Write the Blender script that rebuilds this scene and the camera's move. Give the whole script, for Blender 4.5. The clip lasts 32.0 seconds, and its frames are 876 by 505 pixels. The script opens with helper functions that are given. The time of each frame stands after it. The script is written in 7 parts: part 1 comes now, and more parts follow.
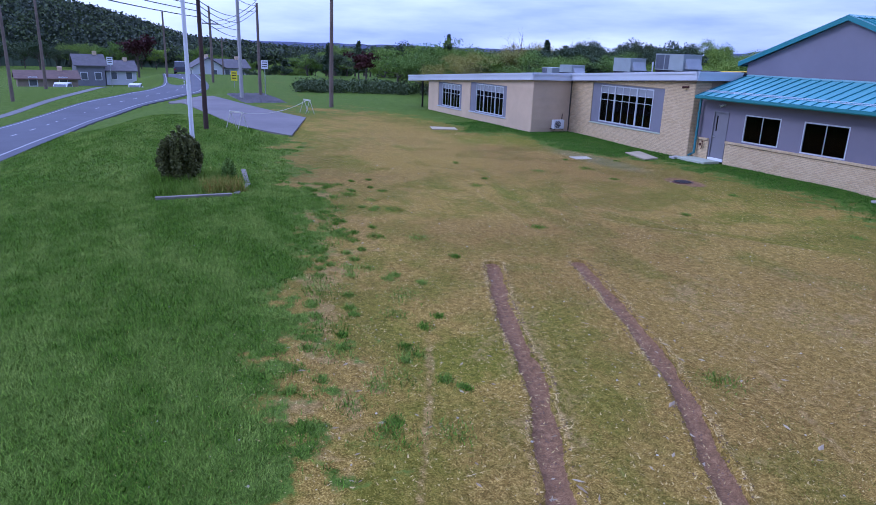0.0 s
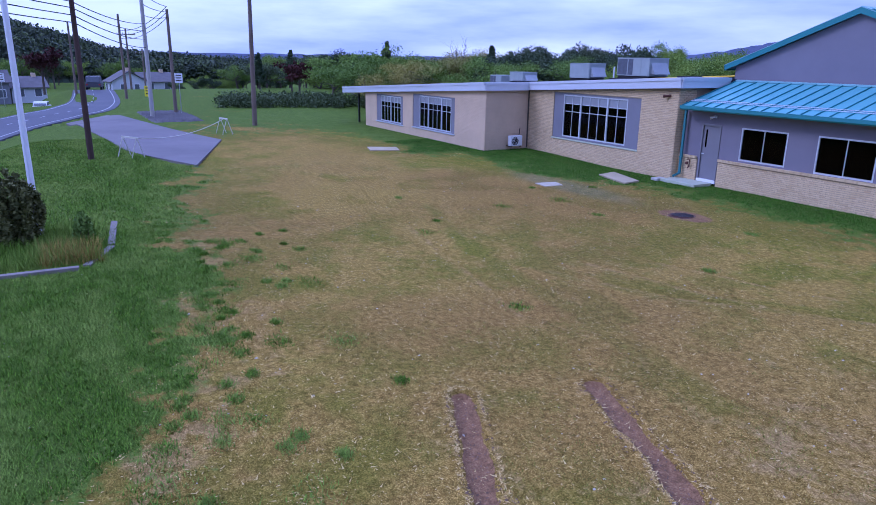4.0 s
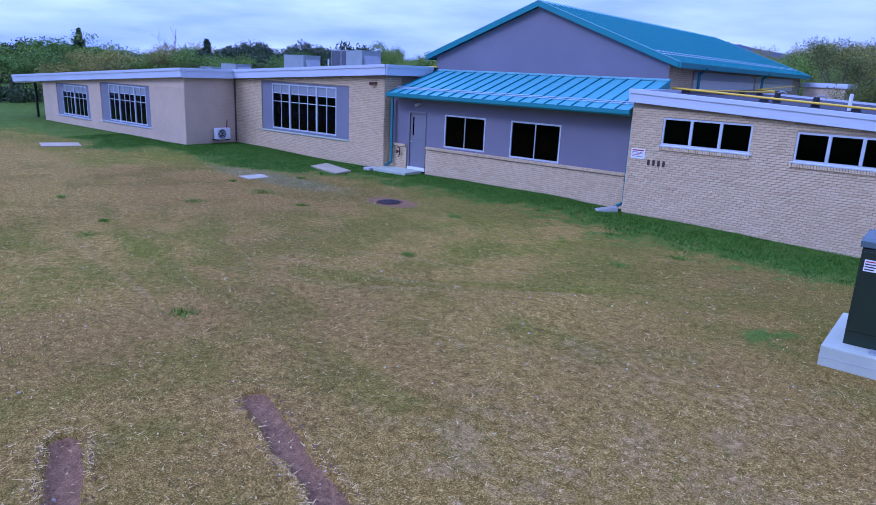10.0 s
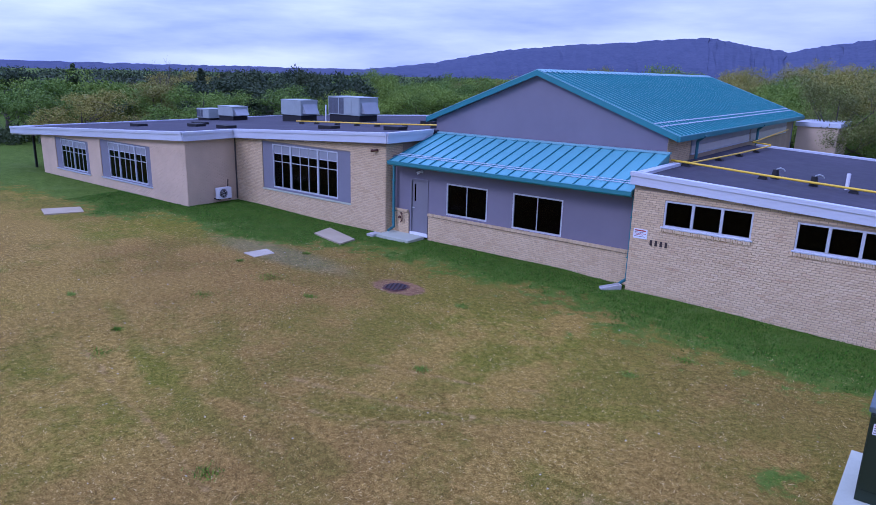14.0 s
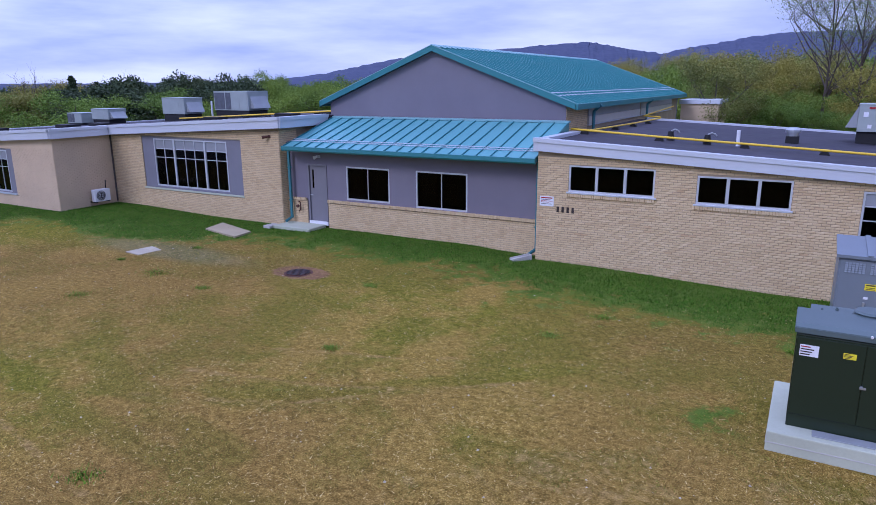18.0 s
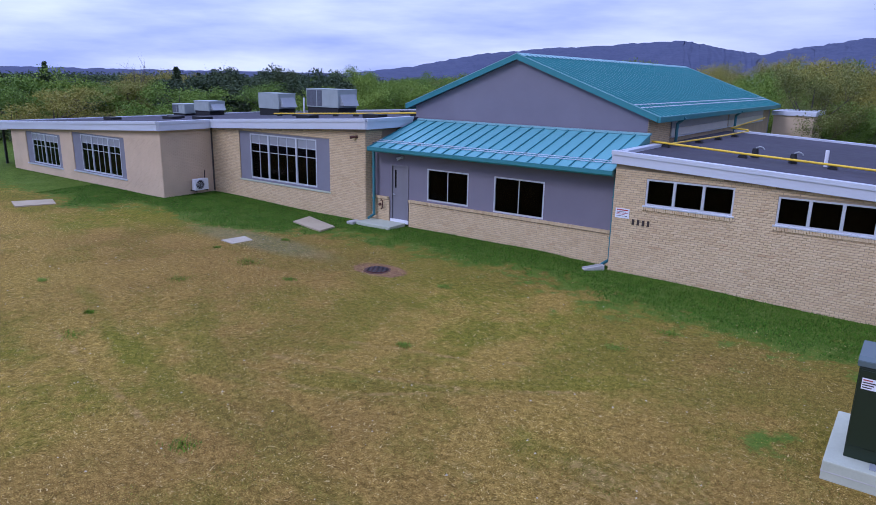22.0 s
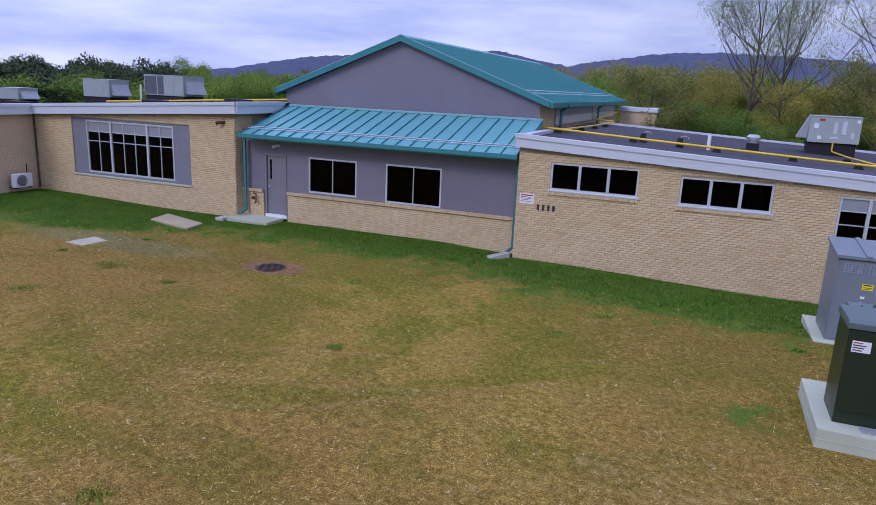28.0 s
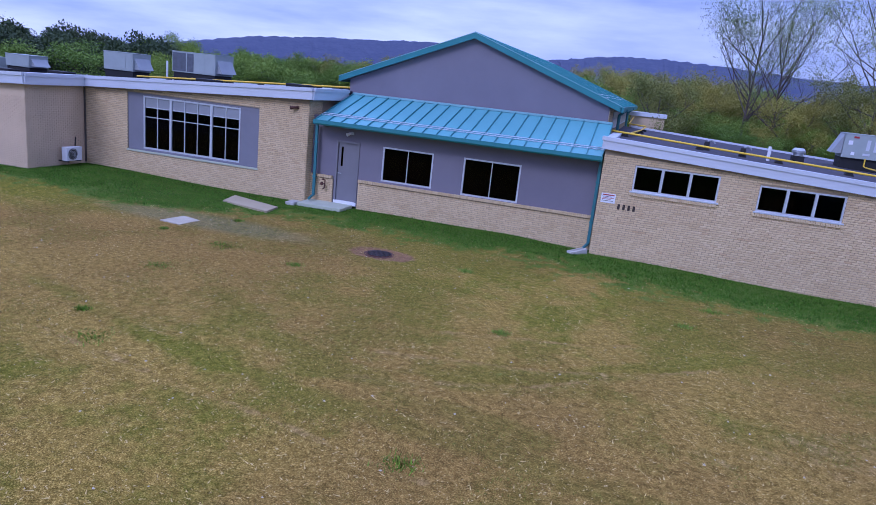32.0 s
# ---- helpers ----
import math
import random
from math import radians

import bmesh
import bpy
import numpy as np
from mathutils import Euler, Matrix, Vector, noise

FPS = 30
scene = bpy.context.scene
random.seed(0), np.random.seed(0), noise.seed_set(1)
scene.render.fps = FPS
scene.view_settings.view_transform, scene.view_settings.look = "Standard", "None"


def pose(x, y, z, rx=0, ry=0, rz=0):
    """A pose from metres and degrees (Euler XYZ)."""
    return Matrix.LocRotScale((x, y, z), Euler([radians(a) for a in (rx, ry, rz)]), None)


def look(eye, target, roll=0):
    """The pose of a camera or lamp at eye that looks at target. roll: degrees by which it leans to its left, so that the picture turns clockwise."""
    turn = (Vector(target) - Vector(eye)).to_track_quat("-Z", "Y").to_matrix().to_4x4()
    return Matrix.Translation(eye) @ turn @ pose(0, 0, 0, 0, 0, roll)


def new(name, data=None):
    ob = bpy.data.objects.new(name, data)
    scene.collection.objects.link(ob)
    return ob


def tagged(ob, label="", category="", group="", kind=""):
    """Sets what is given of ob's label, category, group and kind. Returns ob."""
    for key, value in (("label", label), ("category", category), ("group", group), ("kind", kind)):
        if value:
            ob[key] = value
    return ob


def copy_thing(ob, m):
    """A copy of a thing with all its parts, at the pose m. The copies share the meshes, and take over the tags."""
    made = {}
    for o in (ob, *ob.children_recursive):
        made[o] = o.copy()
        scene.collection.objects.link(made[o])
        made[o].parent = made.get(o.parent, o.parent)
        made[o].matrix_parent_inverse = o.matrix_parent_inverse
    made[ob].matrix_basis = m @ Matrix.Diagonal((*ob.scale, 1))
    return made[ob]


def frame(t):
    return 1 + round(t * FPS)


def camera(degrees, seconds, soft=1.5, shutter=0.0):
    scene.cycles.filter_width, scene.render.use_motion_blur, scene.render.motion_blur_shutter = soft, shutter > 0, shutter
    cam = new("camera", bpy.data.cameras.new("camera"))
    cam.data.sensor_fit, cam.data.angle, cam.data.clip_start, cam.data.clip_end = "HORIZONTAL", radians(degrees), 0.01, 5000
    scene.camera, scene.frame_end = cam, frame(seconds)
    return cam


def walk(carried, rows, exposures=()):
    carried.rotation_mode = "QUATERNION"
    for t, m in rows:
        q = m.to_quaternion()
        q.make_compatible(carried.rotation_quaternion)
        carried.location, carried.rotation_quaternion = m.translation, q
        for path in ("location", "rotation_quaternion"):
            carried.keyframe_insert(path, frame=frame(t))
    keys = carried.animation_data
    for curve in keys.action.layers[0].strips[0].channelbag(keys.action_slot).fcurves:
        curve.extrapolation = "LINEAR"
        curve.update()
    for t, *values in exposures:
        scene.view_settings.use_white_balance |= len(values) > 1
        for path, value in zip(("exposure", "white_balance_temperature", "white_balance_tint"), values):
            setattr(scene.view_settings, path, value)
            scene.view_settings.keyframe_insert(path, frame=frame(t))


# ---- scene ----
import functools
cam = camera(66.0, 32.0, soft=0.85)
# seconds, x, y, z, yaw, pitch, roll
PATH = [
    (0.0, 14.27, -24.80, 4.70, 65.09, -16.80, -1.87),
    (0.5, 13.59, -24.49, 4.76, 64.29, -17.04, -1.55),
    (1.0, 12.96, -24.20, 4.76, 65.14, -17.24, -2.71),
    (1.5, 12.27, -23.86, 4.74, 64.44, -17.50, -2.33),
    (2.0, 11.56, -23.50, 4.69, 64.03, -17.28, -2.07),
    (2.5, 10.81, -23.10, 4.68, 62.41, -17.35, -1.70),
    (3.0, 10.09, -22.72, 4.70, 60.99, -17.36, -1.77),
    (3.5, 9.46, -22.36, 4.74, 60.78, -16.43, -0.80),
    (5.5, 7.67, -20.97, 4.12, 55.23, -14.86, -2.03),
    (6.0, 7.64, -20.70, 4.08, 50.41, -14.58, -1.30),
    (6.5, 7.59, -20.56, 3.98, 46.38, -14.64, -1.94),
    (7.0, 7.60, -20.29, 3.79, 43.48, -14.74, -1.71),
    (7.5, 7.71, -20.07, 3.64, 39.89, -15.50, -0.72),
    (8.0, 7.77, -19.92, 3.49, 37.76, -14.92, -1.19),
    (8.5, 7.94, -19.89, 3.48, 37.36, -15.57, -1.92),
    (9.0, 8.10, -19.86, 3.52, 38.50, -14.30, -2.58),
    (9.5, 8.22, -19.87, 3.63, 38.87, -14.63, -1.84),
    (10.0, 8.33, -19.89, 3.92, 38.66, -15.06, -2.49),
    (10.5, 8.34, -19.96, 4.38, 38.59, -15.42, -1.97),
    (11.0, 8.29, -20.01, 5.05, 38.76, -14.99, -1.05),
    (11.5, 8.19, -20.10, 5.80, 38.77, -15.95, -1.04),
    (12.0, 8.09, -20.12, 6.35, 38.73, -16.88, -0.64),
    (12.5, 7.99, -20.07, 6.58, 38.28, -17.15, -0.83),
    (13.0, 7.92, -20.00, 6.59, 38.24, -15.40, -1.75),
    (13.5, 7.80, -19.91, 6.53, 37.82, -14.95, -1.32),
    (15.5, 7.60, -19.69, 5.84, 38.23, -14.36, -2.17),
    (16.0, 7.49, -19.57, 5.61, 37.32, -13.65, -2.18),
    (16.5, 7.29, -19.25, 5.33, 30.63, -13.44, -0.12),
    (17.0, 7.22, -19.20, 5.26, 29.51, -13.54, 0.09),
    (17.5, 7.24, -19.27, 5.25, 30.12, -13.03, -0.26),
    (18.0, 7.27, -19.26, 5.26, 29.06, -14.11, 0.37),
    (18.5, 7.34, -19.20, 5.27, 28.52, -14.59, -1.49),
    (19.0, 7.43, -19.19, 5.27, 28.91, -13.47, -2.57),
    (19.5, 7.50, -19.20, 5.26, 29.56, -12.60, -2.23),
    (20.0, 7.54, -19.17, 5.25, 28.41, -13.82, -2.01),
    (20.5, 7.56, -19.26, 5.33, 29.87, -14.28, -2.20),
    (21.0, 7.64, -19.54, 5.54, 34.38, -13.75, -2.20),
    (21.5, 7.75, -19.81, 5.73, 37.91, -14.10, -1.63),
    (22.0, 7.66, -19.78, 5.69, 36.13, -14.58, -1.15),
    (22.5, 7.53, -19.60, 5.50, 34.21, -14.07, -0.45),
    (23.0, 7.40, -19.32, 5.30, 29.76, -13.40, -0.31),
    (23.5, 7.36, -19.10, 5.16, 22.82, -12.86, -0.03),
    (24.0, 7.31, -19.06, 5.10, 22.74, -12.73, 0.28),
    (24.5, 7.28, -19.05, 5.09, 22.74, -14.47, -3.86),
    (25.0, 7.06, -19.08, 5.10, 22.43, -13.48, -1.95),
    (25.5, 6.82, -19.14, 5.09, 21.67, -13.15, -1.85),
    (27.5, 5.65, -19.25, 4.93, 21.68, -13.15, -3.93),
    (28.0, 5.10, -19.53, 4.86, 21.72, -13.74, -2.47),
    (28.5, 4.55, -19.82, 4.78, 21.25, -13.85, -2.00),
    (29.0, 4.03, -20.13, 4.71, 21.20, -13.52, -1.45),
    (29.5, 3.52, -20.46, 4.66, 20.58, -14.32, -3.05),
    (30.0, 2.99, -20.82, 4.65, 20.95, -14.11, -2.43),
    (30.5, 2.47, -21.10, 4.65, 19.36, -13.93, -2.37),
    (31.0, 2.00, -21.35, 4.66, 17.81, -14.01, -1.18),
    (31.5, 1.58, -21.56, 4.70, 17.54, -13.89, -2.02),
    (32.0, 1.19, -21.72, 4.75, 17.47, -14.23, -5.95),
]
walk(cam, [(t, pose(x, y, z, 90 + p, r, w)) for t, x, y, z, w, p, r in PATH], [(0, -0.01, 4720, 27), (3, -0.01, 4570, 35), (6, -0.30, 4520, 36), (10, -0.08, 4250, 34), (13, -0.14, 4520, 38), (16, -0.12, 4980, 32), (20, -0.11, 5230, 26), (22, -0.14, 5180, 25), (25, -0.15, 5600, 23), (28, -0.19, 5600, 23), (32, -0.15, 4800, 32)])

# ---------------------------------------------------------------- light
world = bpy.data.worlds.new("overcast_sky")
scene.world = world
world.use_nodes = True
wn, wl = world.node_tree.nodes, world.node_tree.links
wn.clear()
w_out = wn.new("ShaderNodeOutputWorld")
w_bg = wn.new("ShaderNodeBackground")
w_sky = wn.new("ShaderNodeTexSky")
w_sky.sky_type = "NISHITA"
w_sky.sun_disc = False
w_sky.sun_elevation = radians(38)
w_sky.sun_rotation = radians(200)
w_coord = wn.new("ShaderNodeTexCoord")
w_map = wn.new("ShaderNodeMapping")
w_map.inputs["Scale"].default_value = (1.6, 1.6, 9.0)
w_noise = wn.new("ShaderNodeTexNoise")
w_noise.inputs["Scale"].default_value = 1.7
w_noise.inputs["Detail"].default_value = 6.0
w_noise.inputs["Roughness"].default_value = 0.55
w_ramp = wn.new("ShaderNodeValToRGB")
w_ramp.color_ramp.elements[0].position = 0.34
w_ramp.color_ramp.elements[0].color = (0.40, 0.47, 0.80, 1)
w_ramp.color_ramp.elements[1].position = 0.66
w_ramp.color_ramp.elements[1].color = (0.82, 0.86, 0.98, 1)
w_scale = wn.new("ShaderNodeVectorMath")
w_scale.operation = "SCALE"
w_scale.inputs["Scale"].default_value = 0.10
w_mix = wn.new("ShaderNodeMixRGB")
w_mix.inputs["Fac"].default_value = 0.9
wl.new(w_coord.outputs["Generated"], w_map.inputs["Vector"])
wl.new(w_map.outputs["Vector"], w_noise.inputs["Vector"])
wl.new(w_noise.outputs["Fac"], w_ramp.inputs["Fac"])
wl.new(w_sky.outputs["Color"], w_scale.inputs[0])
wl.new(w_scale.outputs["Vector"], w_mix.inputs["Color1"])
wl.new(w_ramp.outputs["Color"], w_mix.inputs["Color2"])
w_sep = wn.new("ShaderNodeSeparateXYZ")
wl.new(w_coord.outputs["Generated"], w_sep.inputs["Vector"])
w_grad = wn.new("ShaderNodeMapRange")  # an overcast sky is brighter overhead than at the horizon
w_grad.inputs["From Min"].default_value = 0.15
w_grad.inputs["From Max"].default_value = 1.0
w_grad.inputs["To Min"].default_value = 0.95
w_grad.inputs["To Max"].default_value = 2.1
wl.new(w_sep.outputs["Z"], w_grad.inputs["Value"])
w_over = wn.new("ShaderNodeVectorMath")
w_over.operation = "SCALE"
wl.new(w_mix.outputs["Color"], w_over.inputs[0])
w_west = wn.new("ShaderNodeMath")  # the cloud is thinner and brighter towards the west
w_west.operation = "MULTIPLY_ADD"
w_west.inputs[1].default_value = -0.30
wl.new(w_sep.outputs["X"], w_west.inputs[0])
wl.new(w_grad.outputs["Result"], w_west.inputs[2])
wl.new(w_west.outputs["Value"], w_over.inputs["Scale"])
wl.new(w_over.outputs["Vector"], w_bg.inputs["Color"])
w_bg.inputs["Strength"].default_value = 1.0
wl.new(w_bg.outputs["Background"], w_out.inputs["Surface"])

sun_data = bpy.data.lights.new("sun", "SUN")
sun_data.energy = 1.15
sun_data.angle = radians(18)
sun_data.color = (1.0, 0.96, 0.9)
sun = new("sun", sun_data)
sun.matrix_world = look((-14, -40, 34), (0, 0, 0))
scene.view_settings.exposure = 0.0

# ---------------------------------------------------------------- materials


class Mat:
    """A small builder of node materials."""

    def __init__(self, name, rough=0.8, metal=0.0, spec=0.4):
        self.m = bpy.data.materials.new(name)
        self.m.use_nodes = True
        self.n, self.l = self.m.node_tree.nodes, self.m.node_tree.links
        self.b = self.n["Principled BSDF"]
        self.b.inputs["Roughness"].default_value = rough
        self.b.inputs["Metallic"].default_value = metal
        self.b.inputs["Specular IOR Level"].default_value = spec
        self.co = self.n.new("ShaderNodeTexCoord")
        self.bumped = None

    def noise(self, scale, detail=4.0, rough=0.6, space="Object", stretch=None):
        t = self.n.new("ShaderNodeTexNoise")
        t.inputs["Scale"].default_value = scale
        t.inputs["Detail"].default_value = detail
        t.inputs["Roughness"].default_value = rough
        src = self.co.outputs[space]
        if stretch:
            mp = self.n.new("ShaderNodeMapping")
            mp.inputs["Scale"].default_value = stretch
            self.l.new(src, mp.inputs["Vector"])
            src = mp.outputs["Vector"]
        self.l.new(src, t.inputs["Vector"])
        return t.outputs["Fac"]

    def ramp(self, fac, *stops):
        r = self.n.new("ShaderNodeValToRGB")
        el = r.color_ramp.elements
        while len(el) < len(stops):
            el.new(0.5)
        for e, (p, c) in zip(el, stops):
            e.position, e.color = p, c if len(c) == 4 else (*c, 1)
        self.l.new(fac, r.inputs["Fac"])
        return r.outputs["Color"]

    def mix(self, fac, a, b, mode="MIX"):
        x = self.n.new("ShaderNodeMixRGB")
        x.blend_type = mode
        for sock, v in (("Fac", fac), ("Color1", a), ("Color2", b)):
            if isinstance(v, (int, float)):
                x.inputs[sock].default_value = v
            elif isinstance(v, tuple):
                x.inputs[sock].default_value = v if len(v) == 4 else (*v, 1)
            else:
                self.l.new(v, x.inputs[sock])
        return x.outputs["Color"]

    def math(self, op, a, b=0.0, clamp=False):
        x = self.n.new("ShaderNodeMath")
        x.operation, x.use_clamp = op, clamp
        for k, v in enumerate((a, b)):
            if isinstance(v, (int, float)):
                x.inputs[k].default_value = v
            else:
                self.l.new(v, x.inputs[k])
        return x.outputs[0]

    def attr(self, name):
        a = self.n.new("ShaderNodeAttribute")
        a.attribute_name = name
        return a.outputs["Fac"]

    def island(self):
        return self.n.new("ShaderNodeNewGeometry").outputs["Random Per Island"]

    def each(self):
        return self.n.new("ShaderNodeObjectInfo").outputs["Random"]

    def color(self, c):
        if isinstance(c, tuple):
            self.b.inputs["Base Color"].default_value = c if len(c) == 4 else (*c, 1)
        else:
            self.l.new(c, self.b.inputs["Base Color"])
        return self

    def roughness(self, c):
        self.l.new(c, self.b.inputs["Roughness"])
        return self

    def bump(self, fac, strength=0.3, dist=0.01):
        x = self.n.new("ShaderNodeBump")
        x.inputs["Strength"].default_value = strength
        x.inputs["Distance"].default_value = dist
        self.l.new(fac, x.inputs["Height"])
        if self.bumped is not None:
            self.l.new(self.bumped, x.inputs["Normal"])
        self.bumped = x.outputs["Normal"]
        self.l.new(self.bumped, self.b.inputs["Normal"])
        return self


def plain(name, c, rough=0.6, metal=0.0, var=0.12, scale=6.0, bump=0.08, spec=0.4):
    """A surface of one colour with stains at two scales and a fine relief."""
    m = Mat(name, rough, metal, spec)
    big = m.noise(scale * 0.25, 3)
    fine = m.noise(scale * 8, 3)
    dark = tuple(v * (1 - var) for v in c[:3])
    light = tuple(min(1, v * (1 + var)) for v in c[:3])
    col = m.ramp(big, (0.3, dark), (0.7, light))
    col = m.mix(0.25, col, m.ramp(fine, (0.3, dark), (0.7, light)))
    m.color(col)
    if bump:
        m.bump(fine, bump, 0.004)
    return m.m


def brick_material(name, island):
    m = Mat(name, 0.85, 0, 0.25)
    r = m.island() if island else m.each()
    base = m.ramp(r, (0.0, (0.560, 0.405, 0.225)), (0.3, (0.630, 0.470, 0.268)), (0.65, (0.660, 0.505, 0.292)), (0.93, (0.695, 0.540, 0.325)), (1.0, (0.545, 0.365, 0.20)))
    stain = m.noise(0.9, 4, 0.6, "Object")
    base = m.mix(0.30, base, m.ramp(stain, (0.35, (0.52, 0.380, 0.220)), (0.7, (0.675, 0.520, 0.315))))
    m.color(base)
    m.bump(m.noise(90, 3), 0.25, 0.004)
    return m.m


BRICK = brick_material("tan_brick", True)
BRICK_ONE = brick_material("tan_brick_single", False)
MORTAR = plain("mortar", (0.355, 0.275, 0.18), 0.95, var=0.15)
BEIGE = plain("beige_painted_brick", (0.60, 0.460, 0.310), 0.85, var=0.10, scale=3)


def painted_block():
    m = Mat("grey_painted_block", 0.75)
    b = m.n.new("ShaderNodeTexBrick")
    b.inputs["Scale"].default_value = 1.0
    b.inputs["Brick Width"].default_value = 0.2
    b.inputs["Row Height"].default_value = 0.067
    b.inputs["Mortar Size"].default_value = 0.006
    mp = m.n.new("ShaderNodeMapping")
    mp.inputs["Rotation"].default_value = (radians(90), 0, 0)
    m.l.new(m.co.outputs["Object"], mp.inputs["Vector"])
    m.l.new(mp.outputs["Vector"], b.inputs["Vector"])
    big = m.noise(0.5, 4)
    m.color(m.ramp(big, (0.3, (0.175, 0.158, 0.195)), (0.7, (0.205, 0.187, 0.225))))
    m.bump(b.outputs["Fac"], -0.35, 0.004)
    m.bump(m.noise(60, 3), 0.12, 0.003)
    return m.m


GREY = painted_block()
GREY_TRIM = plain("grey_paint", (0.20, 0.195, 0.23), 0.6, var=0.06)
DOOR_GREY = plain("door_grey_paint", (0.20, 0.19, 0.21), 0.5, var=0.06)
TEAL = plain("teal_metal_roof", (0.140, 0.365, 0.390), 0.42, 0.12, var=0.10, scale=1.2, bump=0.03)
TEAL_TRIM = plain("teal_trim", (0.055, 0.225, 0.245), 0.4, 0.2, var=0.08)
# paler teal than the roof sheets, for caps, flashing and rake edges
TEAL_CAP = plain("weathered_teal_cap", (0.24, 0.43, 0.46), 0.45, 0.2, var=0.1)
TEAL_PIPE = plain("teal_downspout", (0.06, 0.20, 0.23), 0.45, 0.2, var=0.1)
WHITE_METAL = plain("white_fascia_metal", (0.62, 0.64, 0.70), 0.42, 0.25, var=0.05, scale=1.5)
ALU = plain("aluminium_frame", (0.60, 0.62, 0.66), 0.4, 0.4, var=0.05)
GALV = plain("galvanised", (0.48, 0.50, 0.52), 0.35, 0.75, var=0.15, scale=5)
GALV_DULL = plain("dull_sheet_metal", (0.34, 0.36, 0.37), 0.55, 0.3, var=0.1)
ROAD_PAINT = plain("worn_road_paint", (0.36, 0.36, 0.37), 0.8, var=0.2, scale=4)
CONCRETE = plain("concrete", (0.48, 0.46, 0.43), 0.92, var=0.16, scale=3, bump=0.2)
PALE_CONCRETE = plain("pale_concrete", (0.45, 0.47, 0.36), 0.92, var=0.14, scale=3, bump=0.2)
STONE_SLAB = plain("tan_slab", (0.40, 0.33, 0.215), 0.92, var=0.12, scale=4, bump=0.2)
BLACK = plain("black_rubber", (0.012, 0.012, 0.014), 0.7, var=0.3)
DARK_METAL = plain("dark_metal", (0.03, 0.03, 0.033), 0.5, 0.4, var=0.2)
YELLOW = plain("yellow_gas_pipe", (0.75, 0.50, 0.03), 0.45, var=0.10)
YELLOW_LABEL = plain("yellow_label", (0.80, 0.68, 0.02), 0.5, var=0.04)
WHITE = plain("white_paint", (0.75, 0.75, 0.78), 0.45, var=0.05)
CREAM = plain("cream_panel", (0.55, 0.52, 0.46), 0.6, var=0.05)
XF_GREEN = plain("dark_green_enamel", (0.018, 0.030, 0.016), 0.35, 0.1, var=0.12, scale=3, bump=0.03)
XF_LID = plain("grey_green_lid", (0.10, 0.135, 0.135), 0.42, 0.1, var=0.12, scale=3)
CAB_GREY = plain("cabinet_grey", (0.185, 0.215, 0.245), 0.45, 0.1, var=0.08, scale=3)
UNIT_GREY = plain("unit_grey_green", (0.36, 0.40, 0.38), 0.5, 0.2, var=0.08)
COIL = plain("coil_grey", (0.13, 0.14, 0.16), 0.6, 0.5, var=0.2, scale=20)
WOOD_POLE = plain("weathered_pole", (0.17, 0.13, 0.105), 0.9, var=0.3, scale=5, bump=0.3)
PALE_POLE = plain("pale_pole", (0.40, 0.38, 0.36), 0.85, var=0.15, scale=4)
DARK_POLE = plain("creosote_pole", (0.06, 0.035, 0.028), 0.85, var=0.25, scale=4)
TIMBER = plain("weathered_timber", (0.20, 0.172, 0.155), 0.95, var=0.25, scale=6, bump=0.4)
RED = plain("red_badge", (0.35, 0.03, 0.03), 0.5)
INK = plain("dark_lettering", (0.05, 0.035, 0.03), 0.6)
RUST = plain("rusty_iron", (0.10, 0.045, 0.035), 0.85, 0.3, var=0.4, scale=12, bump=0.3)
# darkness of the unlit rooms is put into this colour
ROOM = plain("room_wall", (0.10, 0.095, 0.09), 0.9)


def glass_material():
    m = Mat("tinted_glass", 0.03, 0, 0.5)
    m.b.inputs["Base Color"].default_value = (0.05, 0.05, 0.055, 1)
    m.b.inputs["Transmission Weight"].default_value = 1.0
    m.b.inputs["IOR"].default_value = 1.2
    return m.m


GLASS = glass_material()
SCREEN = plain("pale_upper_panel", (0.30, 0.31, 0.34), 0.35, 0.1, var=0.06)


def membrane():
    m = Mat("roof_membrane", 0.8, 0, 0.2)
    a, b = m.noise(0.35, 5), m.noise(3.0, 4)
    c = m.ramp(a, (0.32, (0.026, 0.024, 0.034)), (0.55, (0.055, 0.050, 0.066)), (0.75, (0.10, 0.094, 0.118)))
    m.color(m.mix(0.3, c, m.ramp(b, (0.3, (0.030, 0.029, 0.038)), (0.7, (0.085, 0.08, 0.10)))))
    m.roughness(m.ramp(a, (0.3, (0.6, 0.6, 0.6)), (0.7, (0.9, 0.9, 0.9))))
    m.bump(m.noise(25, 3), 0.15, 0.006)
    return m.m


MEMBRANE = membrane()


